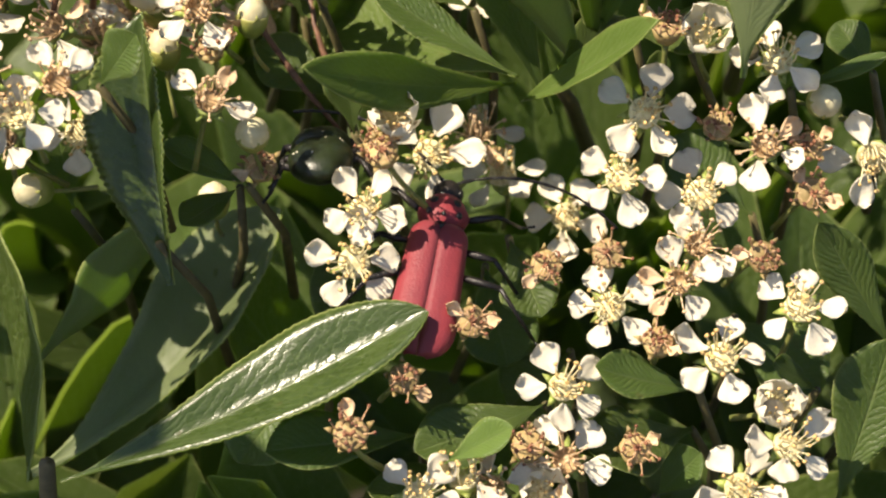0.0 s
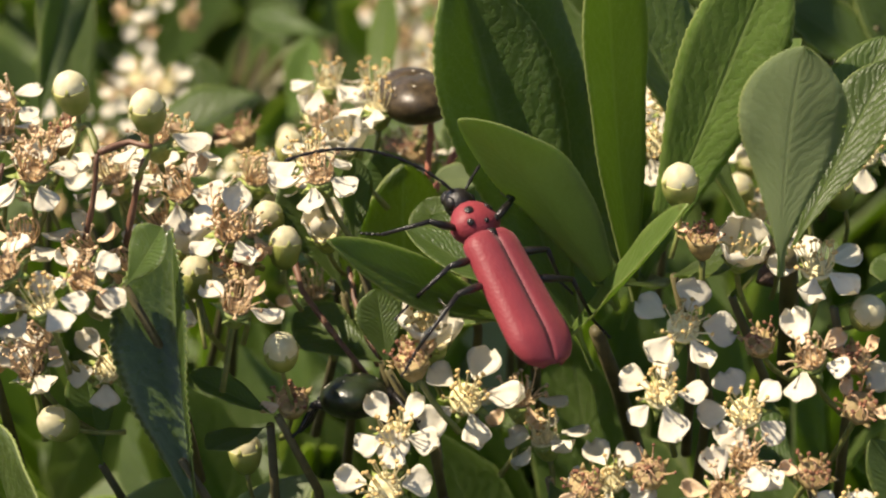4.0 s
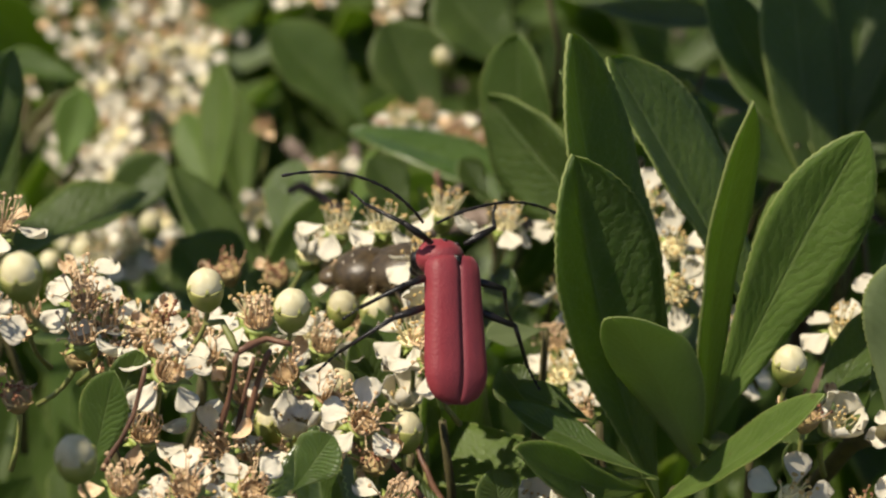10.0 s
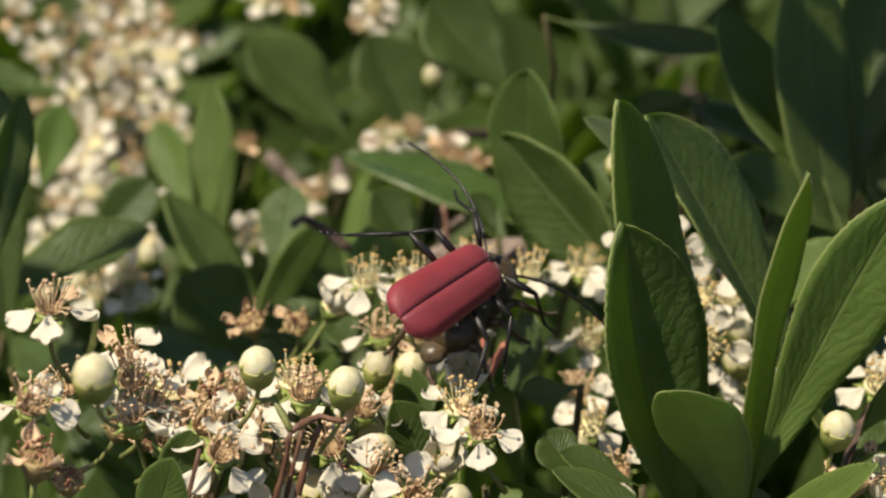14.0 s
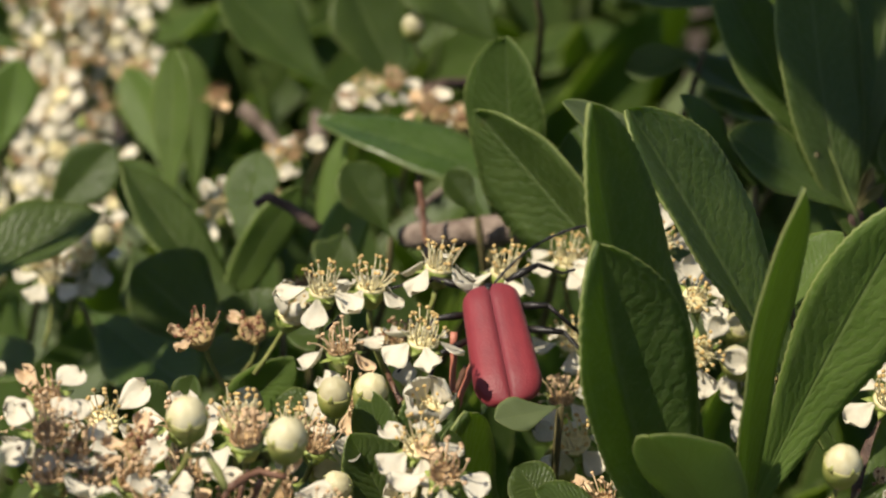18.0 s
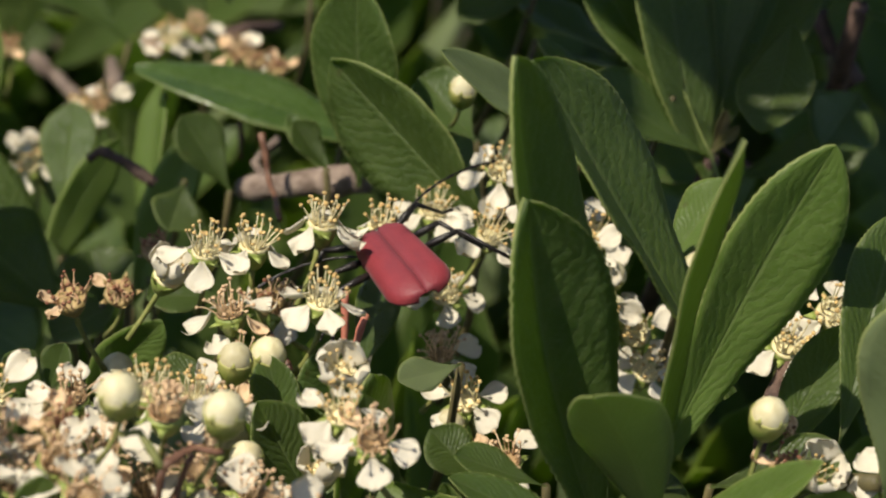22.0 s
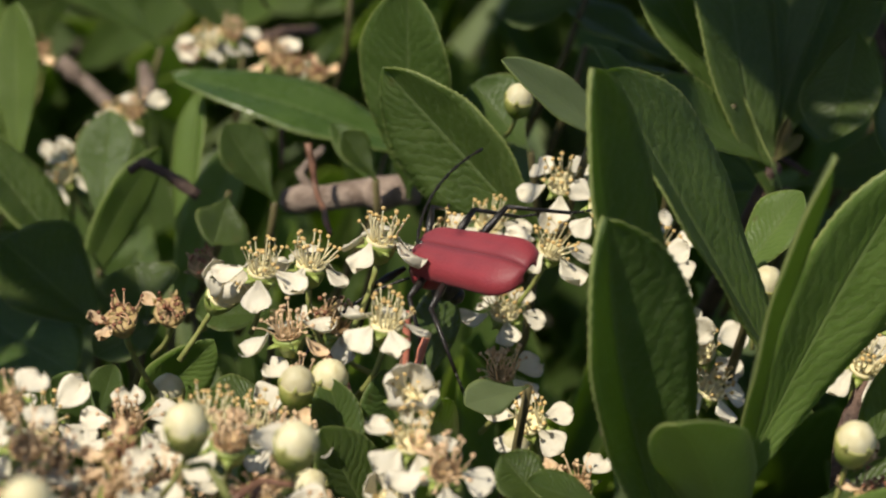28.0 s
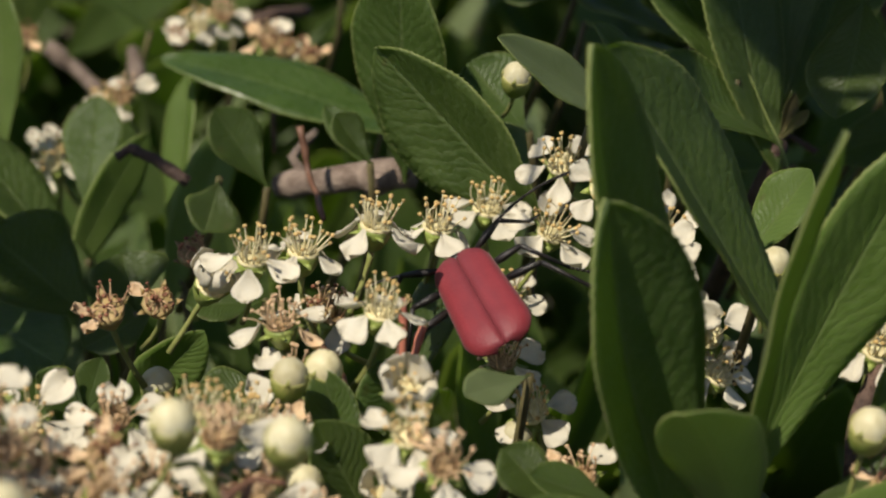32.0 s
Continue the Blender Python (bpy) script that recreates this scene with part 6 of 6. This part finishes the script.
fading((-2.53, 1.05, 20.36), (-0.06, -0.06, 1.00), 0.77, 0.25)
fading((-3.59, 1.80, 20.60), (-0.23, -0.12, 0.97), 0.76, 0.25)
fading((-5.18, 1.25, 22.05), (0.03, -0.11, 0.99), 0.71, 0.25)
opening((-1.78, 2.16, 20.68), (-0.22, -0.39, 0.90), 0.76)
fading((-1.92, 1.22, 20.75), (-0.15, -0.31, 0.94), 0.74, 0.25)
fading((-3.42, 0.99, 20.09), (-0.20, -0.26, 0.94), 0.80, 0.25)
fading((-5.38, 0.84, 21.52), (0.16, -0.37, 0.91), 0.77, 0.25)
dry((-5.12, 0.90, 20.86), (-0.10, -0.35, 0.93), 0.71)
dry((-4.28, 2.10, 20.43), (-0.31, -0.36, 0.88), 0.71)
fading((-3.27, 1.83, 20.23), (-0.21, -0.25, 0.95), 0.77, 0.25)
fading((-4.48, -0.28, 20.70), (-0.15, -0.34, 0.93), 0.71, 0.25)
fading((-4.05, -0.31, 20.67), (-0.15, -0.49, 0.86), 0.76, 0.25)
fading((-3.56, -0.09, 20.48), (0.18, -0.57, 0.80), 0.73, 0.25)
fading((-4.28, -0.58, 20.54), (-0.07, -0.09, 0.99), 0.73, 0.25)
fresh((-3.79, -0.43, 20.43), (-0.25, -0.18, 0.95), 0.71, 0.25)
# the raised cluster on which the beetle feeds
fresh((0.77, 4.36, 20.60), (-0.24, -0.79, 0.56), 0.70)
fresh((0.85, 3.70, 20.42), (-0.25, -0.69, 0.69), 0.71)
fresh((0.68, 3.12, 20.28), (-0.16, -0.83, 0.53), 0.75)
fresh((-2.08, 4.22, 20.57), (-0.00, -0.05, 1.00), 0.71, 0.58)
fresh((-1.68, 4.26, 20.53), (0.08, 0.07, 0.99), 0.75, 0.58)
fresh((-1.11, 4.30, 20.62), (0.14, 0.04, 0.99), 0.76, 0.58)
fresh((-0.44, 4.67, 20.29), (0.11, 0.03, 0.99), 0.77, 0.58)
fresh((0.43, 5.61, 19.80), (0.01, -0.07, 1.00), 0.78, 0.25)
fresh((0.78, 5.07, 20.43), (-0.28, -0.34, 0.90), 0.73, 0.25)
fresh((0.25, 4.83, 19.45), (-0.18, -0.16, 0.97), 0.76, 0.25)
fresh((-1.58, 3.05, 20.71), (0.06, -0.01, 1.00), 0.76, 0.5)
fading((-2.06, 3.68, 20.33), (-0.16, 0.10, 0.98), 0.73, 0.5)
fresh((-2.02, 1.53, 20.79), (-0.09, -0.15, 0.99), 0.71, 0.25)
fresh((-0.20, 3.37, 19.41), (-0.33, -0.19, 0.93), 0.78, 0.25)
bud((-0.33, 3.33, 19.25), (-0.35, -0.15, 0.92), 0.58)
fresh((1.71, 4.14, 19.24), (-0.31, -0.51, 0.80), 0.77, 0.25)
fresh((1.64, 3.81, 19.07), (0.14, -0.36, 0.92), 0.73, 0.25)
bud((1.47, 4.16, 19.50), (-0.24, -0.15, 0.96), 0.62)
bud((1.59, 4.46, 19.65), (0.11, -0.34, 0.93), 0.60)
fresh((1.61, 4.81, 19.82), (-0.16, -0.63, 0.76), 0.73)
fresh((1.86, 2.16, 20.26), (-0.02, -0.35, 0.94), 0.75, 0.25)
bud((2.07, 2.05, 20.23), (-0.31, -0.17, 0.93), 0.63)
bud((2.03, 3.83, 20.00), (0.01, -0.24, 0.97), 0.64)
fresh((2.31, 2.29, 20.40), (-0.10, -0.54, 0.84), 0.80, 0.25)
fading((-3.43, 3.10, 20.21), (-0.14, -0.20, 0.97), 0.74, 0.25)
fresh((-3.94, 3.50, 20.06), (-0.16, -0.35, 0.92), 0.79, 0.25)
fading((-4.40, 1.56, 21.08), (0.08, -0.22, 0.97), 0.74, 0.25)
fading((-3.03, 1.49, 20.58), (-0.25, -0.45, 0.86), 0.77, 0.25)
fading((-0.35, 2.27, 19.59), (-0.28, -0.22, 0.93), 0.71, 0.25)
fading((-0.04, 4.22, 19.28), (-0.11, -0.10, 0.99), 0.74, 0.25)
opening((-1.99, 1.93, 20.03), (-0.08, -0.33, 0.94), 0.72)
dry((-1.68, 6.69, 19.18), (-0.32, -0.29, 0.90), 0.78)
dry((-2.96, 4.84, 19.95), (-0.27, -0.25, 0.93), 0.80)
dry((-2.43, 5.28, 19.67), (-0.25, -0.48, 0.84), 0.77)
dry((-1.38, 4.66, 19.77), (-0.37, -0.01, 0.93), 0.80)
fading((-1.31, 4.59, 19.72), (0.06, -0.07, 1.00), 0.77, 0.5)
fresh((0.54, 4.70, 20.06), (0.08, -0.34, 0.94), 0.75, 0.25)
dry((1.43, 1.22, 20.04), (-0.37, -0.51, 0.77), 0.70)
fading((-4.59, 1.28, 21.10), (-0.18, -0.09, 0.98), 0.74, 0.25)
fading((-4.56, 1.51, 21.28), (-0.01, -0.45, 0.90), 0.74, 0.25)
fading((-4.04, 1.31, 20.96), (0.01, -0.38, 0.93), 0.76, 0.25)
# flowers further back
fresh((-0.70, 12.47, 17.54), (-0.05, -0.04, 1.00), 0.76, 0.25)
fading((-0.49, 12.45, 17.66), (-0.26, -0.35, 0.90), 0.73, 0.25)
fresh((-1.43, 11.59, 17.61), (-0.04, -0.26, 0.96), 0.72, 0.25)
fading((-1.10, 11.99, 17.49), (-0.02, -0.31, 0.95), 0.75, 0.25)
fresh((0.47, 12.92, 18.11), (0.06, -0.06, 1.00), 0.78, 0.25)
dry((0.28, 12.95, 18.02), (-0.05, -0.23, 0.97), 0.75)
fading((0.87, 13.30, 18.00), (0.10, -0.14, 0.99), 0.73, 0.25)
dry((0.98, 11.60, 18.42), (-0.18, -0.36, 0.91), 0.77)
dry((1.19, 11.46, 18.36), (-0.00, -0.23, 0.97), 0.72)
fading((0.98, 12.12, 18.24), (-0.27, -0.35, 0.90), 0.78, 0.25)
dry((-0.98, 14.49, 17.50), (-0.21, -0.35, 0.91), 0.79)
fresh((-1.64, 11.14, 17.74), (-0.35, -0.24, 0.90), 0.80, 0.25)
fresh((-3.34, 10.12, 17.78), (-0.10, -0.39, 0.92), 0.75, 0.25)
fresh((-3.18, 10.15, 17.90), (-0.08, -0.33, 0.94), 0.77, 0.25)
bud((-3.75, 10.23, 17.84), (0.05, -0.25, 0.97), 0.61)
bud((-4.11, 10.24, 17.71), (0.02, -0.51, 0.86), 0.57)
fresh((-3.58, 9.94, 17.77), (-0.02, -0.07, 1.00), 0.78, 0.25)
bud((-3.06, 9.66, 18.35), (-0.05, -0.20, 0.98), 0.60)
bud((0.91, 12.57, 19.08), (-0.12, -0.28, 0.95), 0.64)
fresh((1.47, 17.60, 18.09), (-0.06, -0.35, 0.93), 0.74, 0.25)
fading((1.41, 17.52, 17.90), (0.03, -0.11, 0.99), 0.77, 0.25)
fading((0.28, 17.85, 18.14), (0.08, -0.19, 0.98), 0.77, 0.25)
fresh((-0.04, 17.93, 18.17), (0.11, -0.10, 0.99), 0.78, 0.25)
fading((-4.97, 12.14, 18.08), (-0.36, -0.33, 0.88), 0.79, 0.25)
fresh((-4.77, 12.16, 18.21), (-0.07, -0.53, 0.85), 0.79, 0.25)
# large clusters behind
far_flowers((-1.31, 21.94, 16.64), (0.31, 1.00, 0.27), 13, 510)
far_flowers((-2.47, 22.04, 16.38), (0.27, 1.00, 0.27), 10, 410)
far_flowers((-1.81, 20.70, 16.16), (0.53, 1.00, 0.26), 25, 569)
far_flowers((-2.52, 18.64, 16.24), (0.42, 1.00, 0.25), 18, 587)
far_flowers((-2.47, 17.48, 16.17), (0.36, 1.00, 0.28), 18, 666)
far_flowers((-2.38, 15.23, 16.16), (0.23, 1.00, 0.23), 9, 814)
far_flowers((-1.11, 20.65, 16.34), (0.22, 1.00, 0.26), 10, 629)
far_flowers((-1.09, 19.40, 16.06), (0.21, 1.00, 0.17), 7, 728)
far_flowers((-5.96, 12.13, 17.58), (0.27, 1.00, 0.17), 4, 360)
far_flowers((-1.97, 22.95, 14.75), (0.34, 1.00, 0.34), 12, 158)
far_flowers((-2.48, 20.51, 14.35), (0.32, 1.00, 0.32), 10, 306)
far_flowers((-5.90, 16.62, 17.91), (0.23, 1.00, 0.23), 6, 194)
far_flowers((-5.12, 12.34, 18.07), (0.20, 1.00, 0.10), 7, 395)
# bare twigs
twig([(0.66, 7.59, 19.09), (0.11, 7.99, 18.90), (-0.26, 8.50, 18.64)], 0.15, "thick grey bare twig between the leaves")
twig([(-0.04, 8.32, 18.71), (-0.10, 8.57, 18.87), (0.23, 8.85, 18.94)], 0.05, "grey side twig of the bare branch")
twig([(-1.14, 8.42, 18.86), (-1.40, 8.65, 19.02), (-1.57, 8.77, 19.10), (-1.68, 8.78, 19.02)], 0.055, "dark broken twig stub behind the flowers", DARK_BARK)
twig([(-0.55, 15.24, 16.99), (-0.30, 15.00, 16.81), (-0.35, 13.89, 17.02)], 0.1, "grey twig below a withered cluster")
twig([(0.05, 13.75, 17.10), (0.21, 14.39, 17.22)], 0.1, "short grey spur on a twig")
twig([(1.25, 13.59, 17.74), (1.56, 13.53, 17.88), (2.09, 13.81, 17.72)], 0.08, "dark twig behind the flower cluster", DARK_BARK)
twig([(0.19, 10.58, 18.22), (0.21, 10.35, 17.87)], 0.028, "thin pale twig between leaves", STALK)
twig([(0.44, 10.52, 18.32), (0.38, 10.31, 17.94)], 0.028, "thin brown twig between leaves", RED_STALK)
twig([(-3.67, 0.72, 20.51), (-3.57, 0.75, 20.87), (-3.52, 0.77, 21.17)], 0.024, "red-brown flower stalk that forks to two buds", RED_STALK)
twig([(-3.52, 0.77, 21.17), (-3.61, 0.97, 21.33), (-3.72, 1.03, 21.29)], 0.028, "short stalk below a closed bud", STALK)
twig([(-3.52, 0.77, 21.17), (-3.30, 0.86, 21.22), (-3.12, 0.78, 21.20)], 0.028, "red stalk below a closed bud", RED_STALK)
twig([(-3.46, 1.21, 20.22), (-3.38, 1.26, 20.59), (-3.30, 1.35, 20.83)], 0.02, "thin green-brown flower stalk", RED_STALK)
twig([(-3.42, 1.02, 20.35), (-3.31, 1.08, 20.78), (-3.23, 1.07, 21.01)], 0.028, "thin flower stalk that rises from the leaves", RED_STALK)
twig([(-2.28, 1.82, 20.04), (-2.16, 1.50, 19.73), (-1.86, 1.18, 19.41), (-1.48, 1.02, 18.94)], 0.028, "thin red-brown twig between leaves", RED_STALK)
twig([(-1.61, 1.59, 19.03), (-1.78, 1.92, 19.41), (-1.85, 2.24, 19.63)], 0.028, "thin red-brown twig between leaves", RED_STALK)
twig([(-0.28, 7.96, 19.51), (-0.26, 7.77, 19.16), (-0.52, 6.74, 19.28)], 0.033, "thin pale twig behind the cluster", RED_STALK)
twig([(-1.53, 3.65, 19.68), (-1.58, 3.90, 19.84), (-1.58, 4.28, 19.83)], 0.028, "red-brown stalk under the raised cluster", RED_STALK)
twig([(-1.24, 3.76, 19.46), (-1.07, 3.92, 19.64), (-0.90, 4.17, 19.76)], 0.028, "pink stalk under the raised cluster", RED_STALK)
twig([(-1.18, 3.60, 20.44), (-1.21, 3.50, 20.17), (-1.24, 3.40, 19.88), (-1.30, 3.20, 19.55)], 0.030, "thin pinkish red flower stalk below the flowers", PINK_STALK)
twig([(-0.95, 3.70, 20.14), (-1.09, 3.55, 19.97), (-1.19, 3.45, 19.82), (-1.29, 3.22, 19.51)], 0.030, "thin pinkish red flower stalk below the flowers", PINK_STALK)
twig([(1.48, 1.66, 19.58), (1.68, 1.96, 20.01), (1.93, 2.09, 20.19)], 0.09, "brown woody twig beside the rosette", DARK_BARK)
twig([(4.23, 7.50, 19.19), (4.25, 7.18, 19.10), (4.57, 6.80, 18.93)], 0.039, "brown twig that bears dark leaves", DARK_BARK)
twig([(6.25, 8.05, 19.15), (6.09, 8.27, 19.39), (6.00, 8.56, 19.78)], 0.12, "brown twig with rough bark", DARK_BARK)
twig([(-1.74, 1.97, 19.19), (-1.74, 2.15, 19.57), (-1.74, 2.30, 19.92)], 0.033, "green stalk under the cluster", STALK)
twig([(-4.56, 0.42, 20.46), (-4.31, 0.55, 20.84), (-4.21, 0.67, 21.15)], 0.022, "red-brown stalk of a flower cluster", RED_STALK)


# ---- moving things ----
red_beetle, limbs = red_longhorn()
brown_chafer = chafer("brown flower chafer with pale specks on a flower", BROWN, 0.92)
dark_chafer = chafer("dark green flower chafer resting between flowers", GREEN_CHITIN, 0.76)
dark_chafer.matrix_basis = pose(-0.01730, 0.00689, 0.19189, -19.4, -3.8, 3.3)

def motions():
    walk(red_beetle, [
        (0.0, pose(-0.00809, 0.00087, 0.18860, 19.4, 9.3, -8.2)),
        (0.5, pose(-0.00926, 0.00011, 0.19311, 52.6, 3.3, -1.7)),
        (1.0, pose(-0.00981, 0.00295, 0.19144, 30.1, 0.6, 1.9)),
        (1.5, pose(-0.00931, 0.00342, 0.19334, 39.9, -0.8, 4.3)),
        (2.0, pose(-0.00685, 0.00156, 0.19827, 38.2, 12.2, -2.7)),
        (2.5, pose(-0.00554, 0.00297, 0.20049, 32.0, 13.0, -1.8)),
        (3.0, pose(-0.00622, 0.00139, 0.20167, 35.4, 12.1, 32.6)),
        (3.5, pose(-0.00675, 0.00220, 0.20381, 40.2, 9.6, 48.5)),
        (4.5, pose(-0.00686, 0.00531, 0.20638, 38.9, 1.0, 20.3)),
        (5.5, pose(-0.00984, 0.01006, 0.20835, 27.8, -13.1, 5.6)),
        (6.0, pose(-0.01214, 0.01789, 0.20657, 30.5, -18.0, 7.7)),
        (6.5, pose(-0.01503, 0.01630, 0.21101, 43.2, -11.3, 4.4)),
        (7.0, pose(-0.01600, 0.01651, 0.21242, 40.6, -6.5, 0.6)),
        (7.5, pose(-0.01852, 0.01557, 0.21172, 23.0, -16.5, 2.5)),
        (8.0, pose(-0.01978, 0.01539, 0.21437, 45.1, -11.6, -2.7)),
        (8.5, pose(-0.01945, 0.01113, 0.21656, 36.3, -3.2, -8.5)),
        (9.0, pose(-0.01815, 0.01177, 0.21531, 43.2, 21.2, 20.7)),
        (9.5, pose(-0.01830, 0.01122, 0.21421, 43.2, 23.2, 12.7)),
        (10.0, pose(-0.01806, 0.01305, 0.21575, 57.9, 12.8, 13.6)),
        (10.5, pose(-0.01962, 0.01746, 0.21413, 36.9, -9.1, -10.5)),
        (11.0, pose(-0.02213, 0.01807, 0.21425, 23.5, -11.4, -8.1)),
        (11.5, pose(-0.02259, 0.01825, 0.21358, 14.3, -23.8, -3.2)),
        (12.0, pose(-0.02446, 0.01933, 0.21336, 15.0, -30.1, 0.4)),
        (12.5, pose(-0.02252, 0.01906, 0.21396, 13.2, -3.6, -13.8)),
        (13.0, pose(-0.02258, 0.01936, 0.21618, 10.6, 0.6, -15.2)),
        (13.5, pose(-0.01868, 0.02014, 0.21719, 10.0, 19.4, -49.5)),
        (14.5, pose(-0.01556, 0.02663, 0.21406, 2.8, 46.5, -47.1)),
        (15.5, pose(-0.01490, 0.02104, 0.21831, -3.8, -22.7, -38.1)),
        (16.0, pose(-0.01396, 0.02564, 0.21487, -5.2, -26.8, -37.8)),
        (16.5, pose(-0.01403, 0.02732, 0.21376, -4.9, -28.6, -32.5)),
        (17.0, pose(-0.01406, 0.03109, 0.21099, -7.6, -19.4, -31.7)),
        (17.5, pose(-0.00849, 0.03180, 0.20859, 16.5, -3.6, -13.6)),
        (18.0, pose(-0.00811, 0.03888, 0.20578, 21.3, -11.1, -10.2)),
        (18.5, pose(-0.00682, 0.04223, 0.20459, 15.0, -6.1, -13.0)),
        (19.0, pose(-0.00692, 0.04064, 0.20562, 10.5, -6.3, -12.9)),
        (19.5, pose(-0.00541, 0.04385, 0.20299, 3.2, -10.0, -11.4)),
        (20.0, pose(-0.00589, 0.04323, 0.20345, 21.7, -11.0, -12.1)),
        (20.5, pose(-0.00423, 0.04595, 0.20202, -2.5, -26.6, -3.7)),
        (21.0, pose(-0.00538, 0.04250, 0.20409, 7.5, -13.6, -14.3)),
        (21.5, pose(-0.00593, 0.04185, 0.20411, -2.1, -28.8, -6.4)),
        (22.0, pose(-0.00610, 0.04304, 0.20408, -7.4, -21.9, -0.5)),
        (22.5, pose(-0.00633, 0.04226, 0.20426, -8.6, -22.0, -0.5)),
        (23.0, pose(-0.00655, 0.04122, 0.20453, -6.1, -17.3, -4.0)),
        (24.0, pose(-0.00588, 0.04231, 0.20388, -11.0, -20.9, -2.6)),
        (25.0, pose(-0.00519, 0.04401, 0.20273, -1.3, -17.7, -1.6)),
        (25.5, pose(-0.00464, 0.04494, 0.20177, -4.4, -20.6, 0.3)),
        (27.5, pose(-0.00516, 0.04465, 0.20400, -18.2, -35.0, 25.1)),
        (28.0, pose(-0.00748, 0.04288, 0.20476, -19.3, -28.3, 30.1)),
        (29.0, pose(-0.00851, 0.04110, 0.20625, -13.3, -26.1, 32.8)),
        (30.0, pose(-0.00887, 0.04150, 0.20621, -7.9, -23.7, 32.7)),
        (30.3, pose(-0.00498, 0.03699, 0.20327, 25.3, -17.6, -14.9)),
        (30.6, pose(-0.00651, 0.03964, 0.20347, 19.2, -24.0, -10.5)),
        (31.0, pose(-0.00544, 0.04132, 0.20324, 8.0, -25.5, -9.5)),
        (31.5, pose(-0.00535, 0.04197, 0.20224, 5.8, -29.8, -6.1)),
        (32.0, pose(-0.00482, 0.04148, 0.20268, 0.5, -28.7, -7.0)),
    ])
    walk(brown_chafer, [
        (0.0, pose(-0.01326, 0.03400, 0.20920, -4.6, -1.1, 14.7)),
        (2.5, pose(-0.01313, 0.03400, 0.20673, -4.6, -1.1, 14.7)),
        (3.5, pose(-0.01311, 0.03400, 0.20701, -4.0, -0.9, 14.5)),
        (5.5, pose(-0.01522, 0.03700, 0.20764, -6.9, -0.8, 11.5)),
        (6.0, pose(-0.01573, 0.03600, 0.20708, -7.2, -0.9, 11.3)),
        (6.5, pose(-0.01359, 0.03500, 0.20677, -7.9, -0.8, 11.0)),
        (7.0, pose(-0.01380, 0.03100, 0.20941, -11.1, -3.3, 39.3)),
        (7.5, pose(-0.01551, 0.03000, 0.20957, -9.2, -2.2, 69.2)),
        (8.0, pose(-0.01999, 0.03047, 0.20882, -9.7, -3.1, 66.8)),
        (8.5, pose(-0.01847, 0.03582, 0.20654, -10.7, -2.7, 65.0)),
        (9.0, pose(-0.01910, 0.03600, 0.20611, -11.3, -2.6, 64.3)),
        (9.5, pose(-0.01823, 0.03600, 0.20495, -12.1, -2.9, 61.9)),
        (10.0, pose(-0.01907, 0.03500, 0.20494, -12.3, -3.1, 61.5)),
        (10.5, pose(-0.02015, 0.03511, 0.20476, -5.0, -13.1, 72.2)),
        (11.0, pose(-0.02077, 0.03355, 0.20602, -4.2, -12.2, 72.9)),
        (12.0, pose(-0.01774, 0.03484, 0.20337, 0.7, -11.9, 68.2)),
        (13.0, pose(-0.01852, 0.03483, 0.20412, 0.6, -11.4, 68.1)),
        (13.5, pose(-0.01671, 0.02700, 0.20972, -14.7, -17.1, 97.6)),
        (15.5, pose(-0.02524, 0.02300, 0.21207, 50.6, 18.0, -116.0)),
        (16.0, pose(-0.02614, 0.02300, 0.21138, 57.3, 7.0, -132.0)),
        (16.5, pose(-0.02573, 0.02250, 0.21195, 44.0, 26.6, -131.8)),
        (17.0, pose(-0.02550, 0.02200, 0.21260, 24.0, 10.2, -152.8)),
        (17.3, pose(-0.02594, 0.02300, 0.21088, 12.6, 3.5, -111.9)),
        (17.5, pose(-0.02630, 0.03000, 0.21137, 48.2, 9.6, -71.8)),
        (17.7, pose(-0.02899, 0.04500, 0.21220, 66.3, -4.7, -53.6)),
        (18.0, pose(-0.05117, 0.13032, 0.21327, 59.0, 12.3, -31.7)),
        (20.0, pose(-0.12609, 0.27808, 0.19704, 58.0, 12.1, -33.9)),
        (32.0, pose(-0.11423, 0.31358, 0.19384, 57.8, 10.8, -39.3)),
    ])
    # feelers sway and legs step while the beetle moves about
    for key, ob in limbs.items():
        rng = random.Random(sum(map(ord, key)))
        home = first = ob.matrix_basis.copy()
        rows = []
        t = 0.0
        while t < 32.0:
            quiet = 0.35 if 20.5 < t < 29.5 else 1.0
            amp = (20 if key[0] == "a" else 11) * quiet
            # the head end bends down into the flowers more and more
            nod = -75 * min(max((t - 5.0) / 4.0, 0.0), 1.0)
            if key in ("shield", "head"):
                rows.append((t, pose(0, 0, -0.0002, nod) @ home))
                t += 0.8
                continue
            if key[0] == "a":
                home = Matrix.Translation((pose(0, 0, 0, nod * 0.55) @ first).translation)
            rows.append((t, home @ pose(0, 0, 0, rng.uniform(-0.6, 0.6) * amp, rng.uniform(-0.4, 0.4) * amp, rng.uniform(-1, 1) * amp)))
            t += rng.uniform(0.5, 0.9) if quiet > 0.5 else 1.5
        rows.append((32.0, pose(0, 0, -0.0002, -75) @ home if key in ("shield", "head") else home))
        walk(ob, rows)


motions()
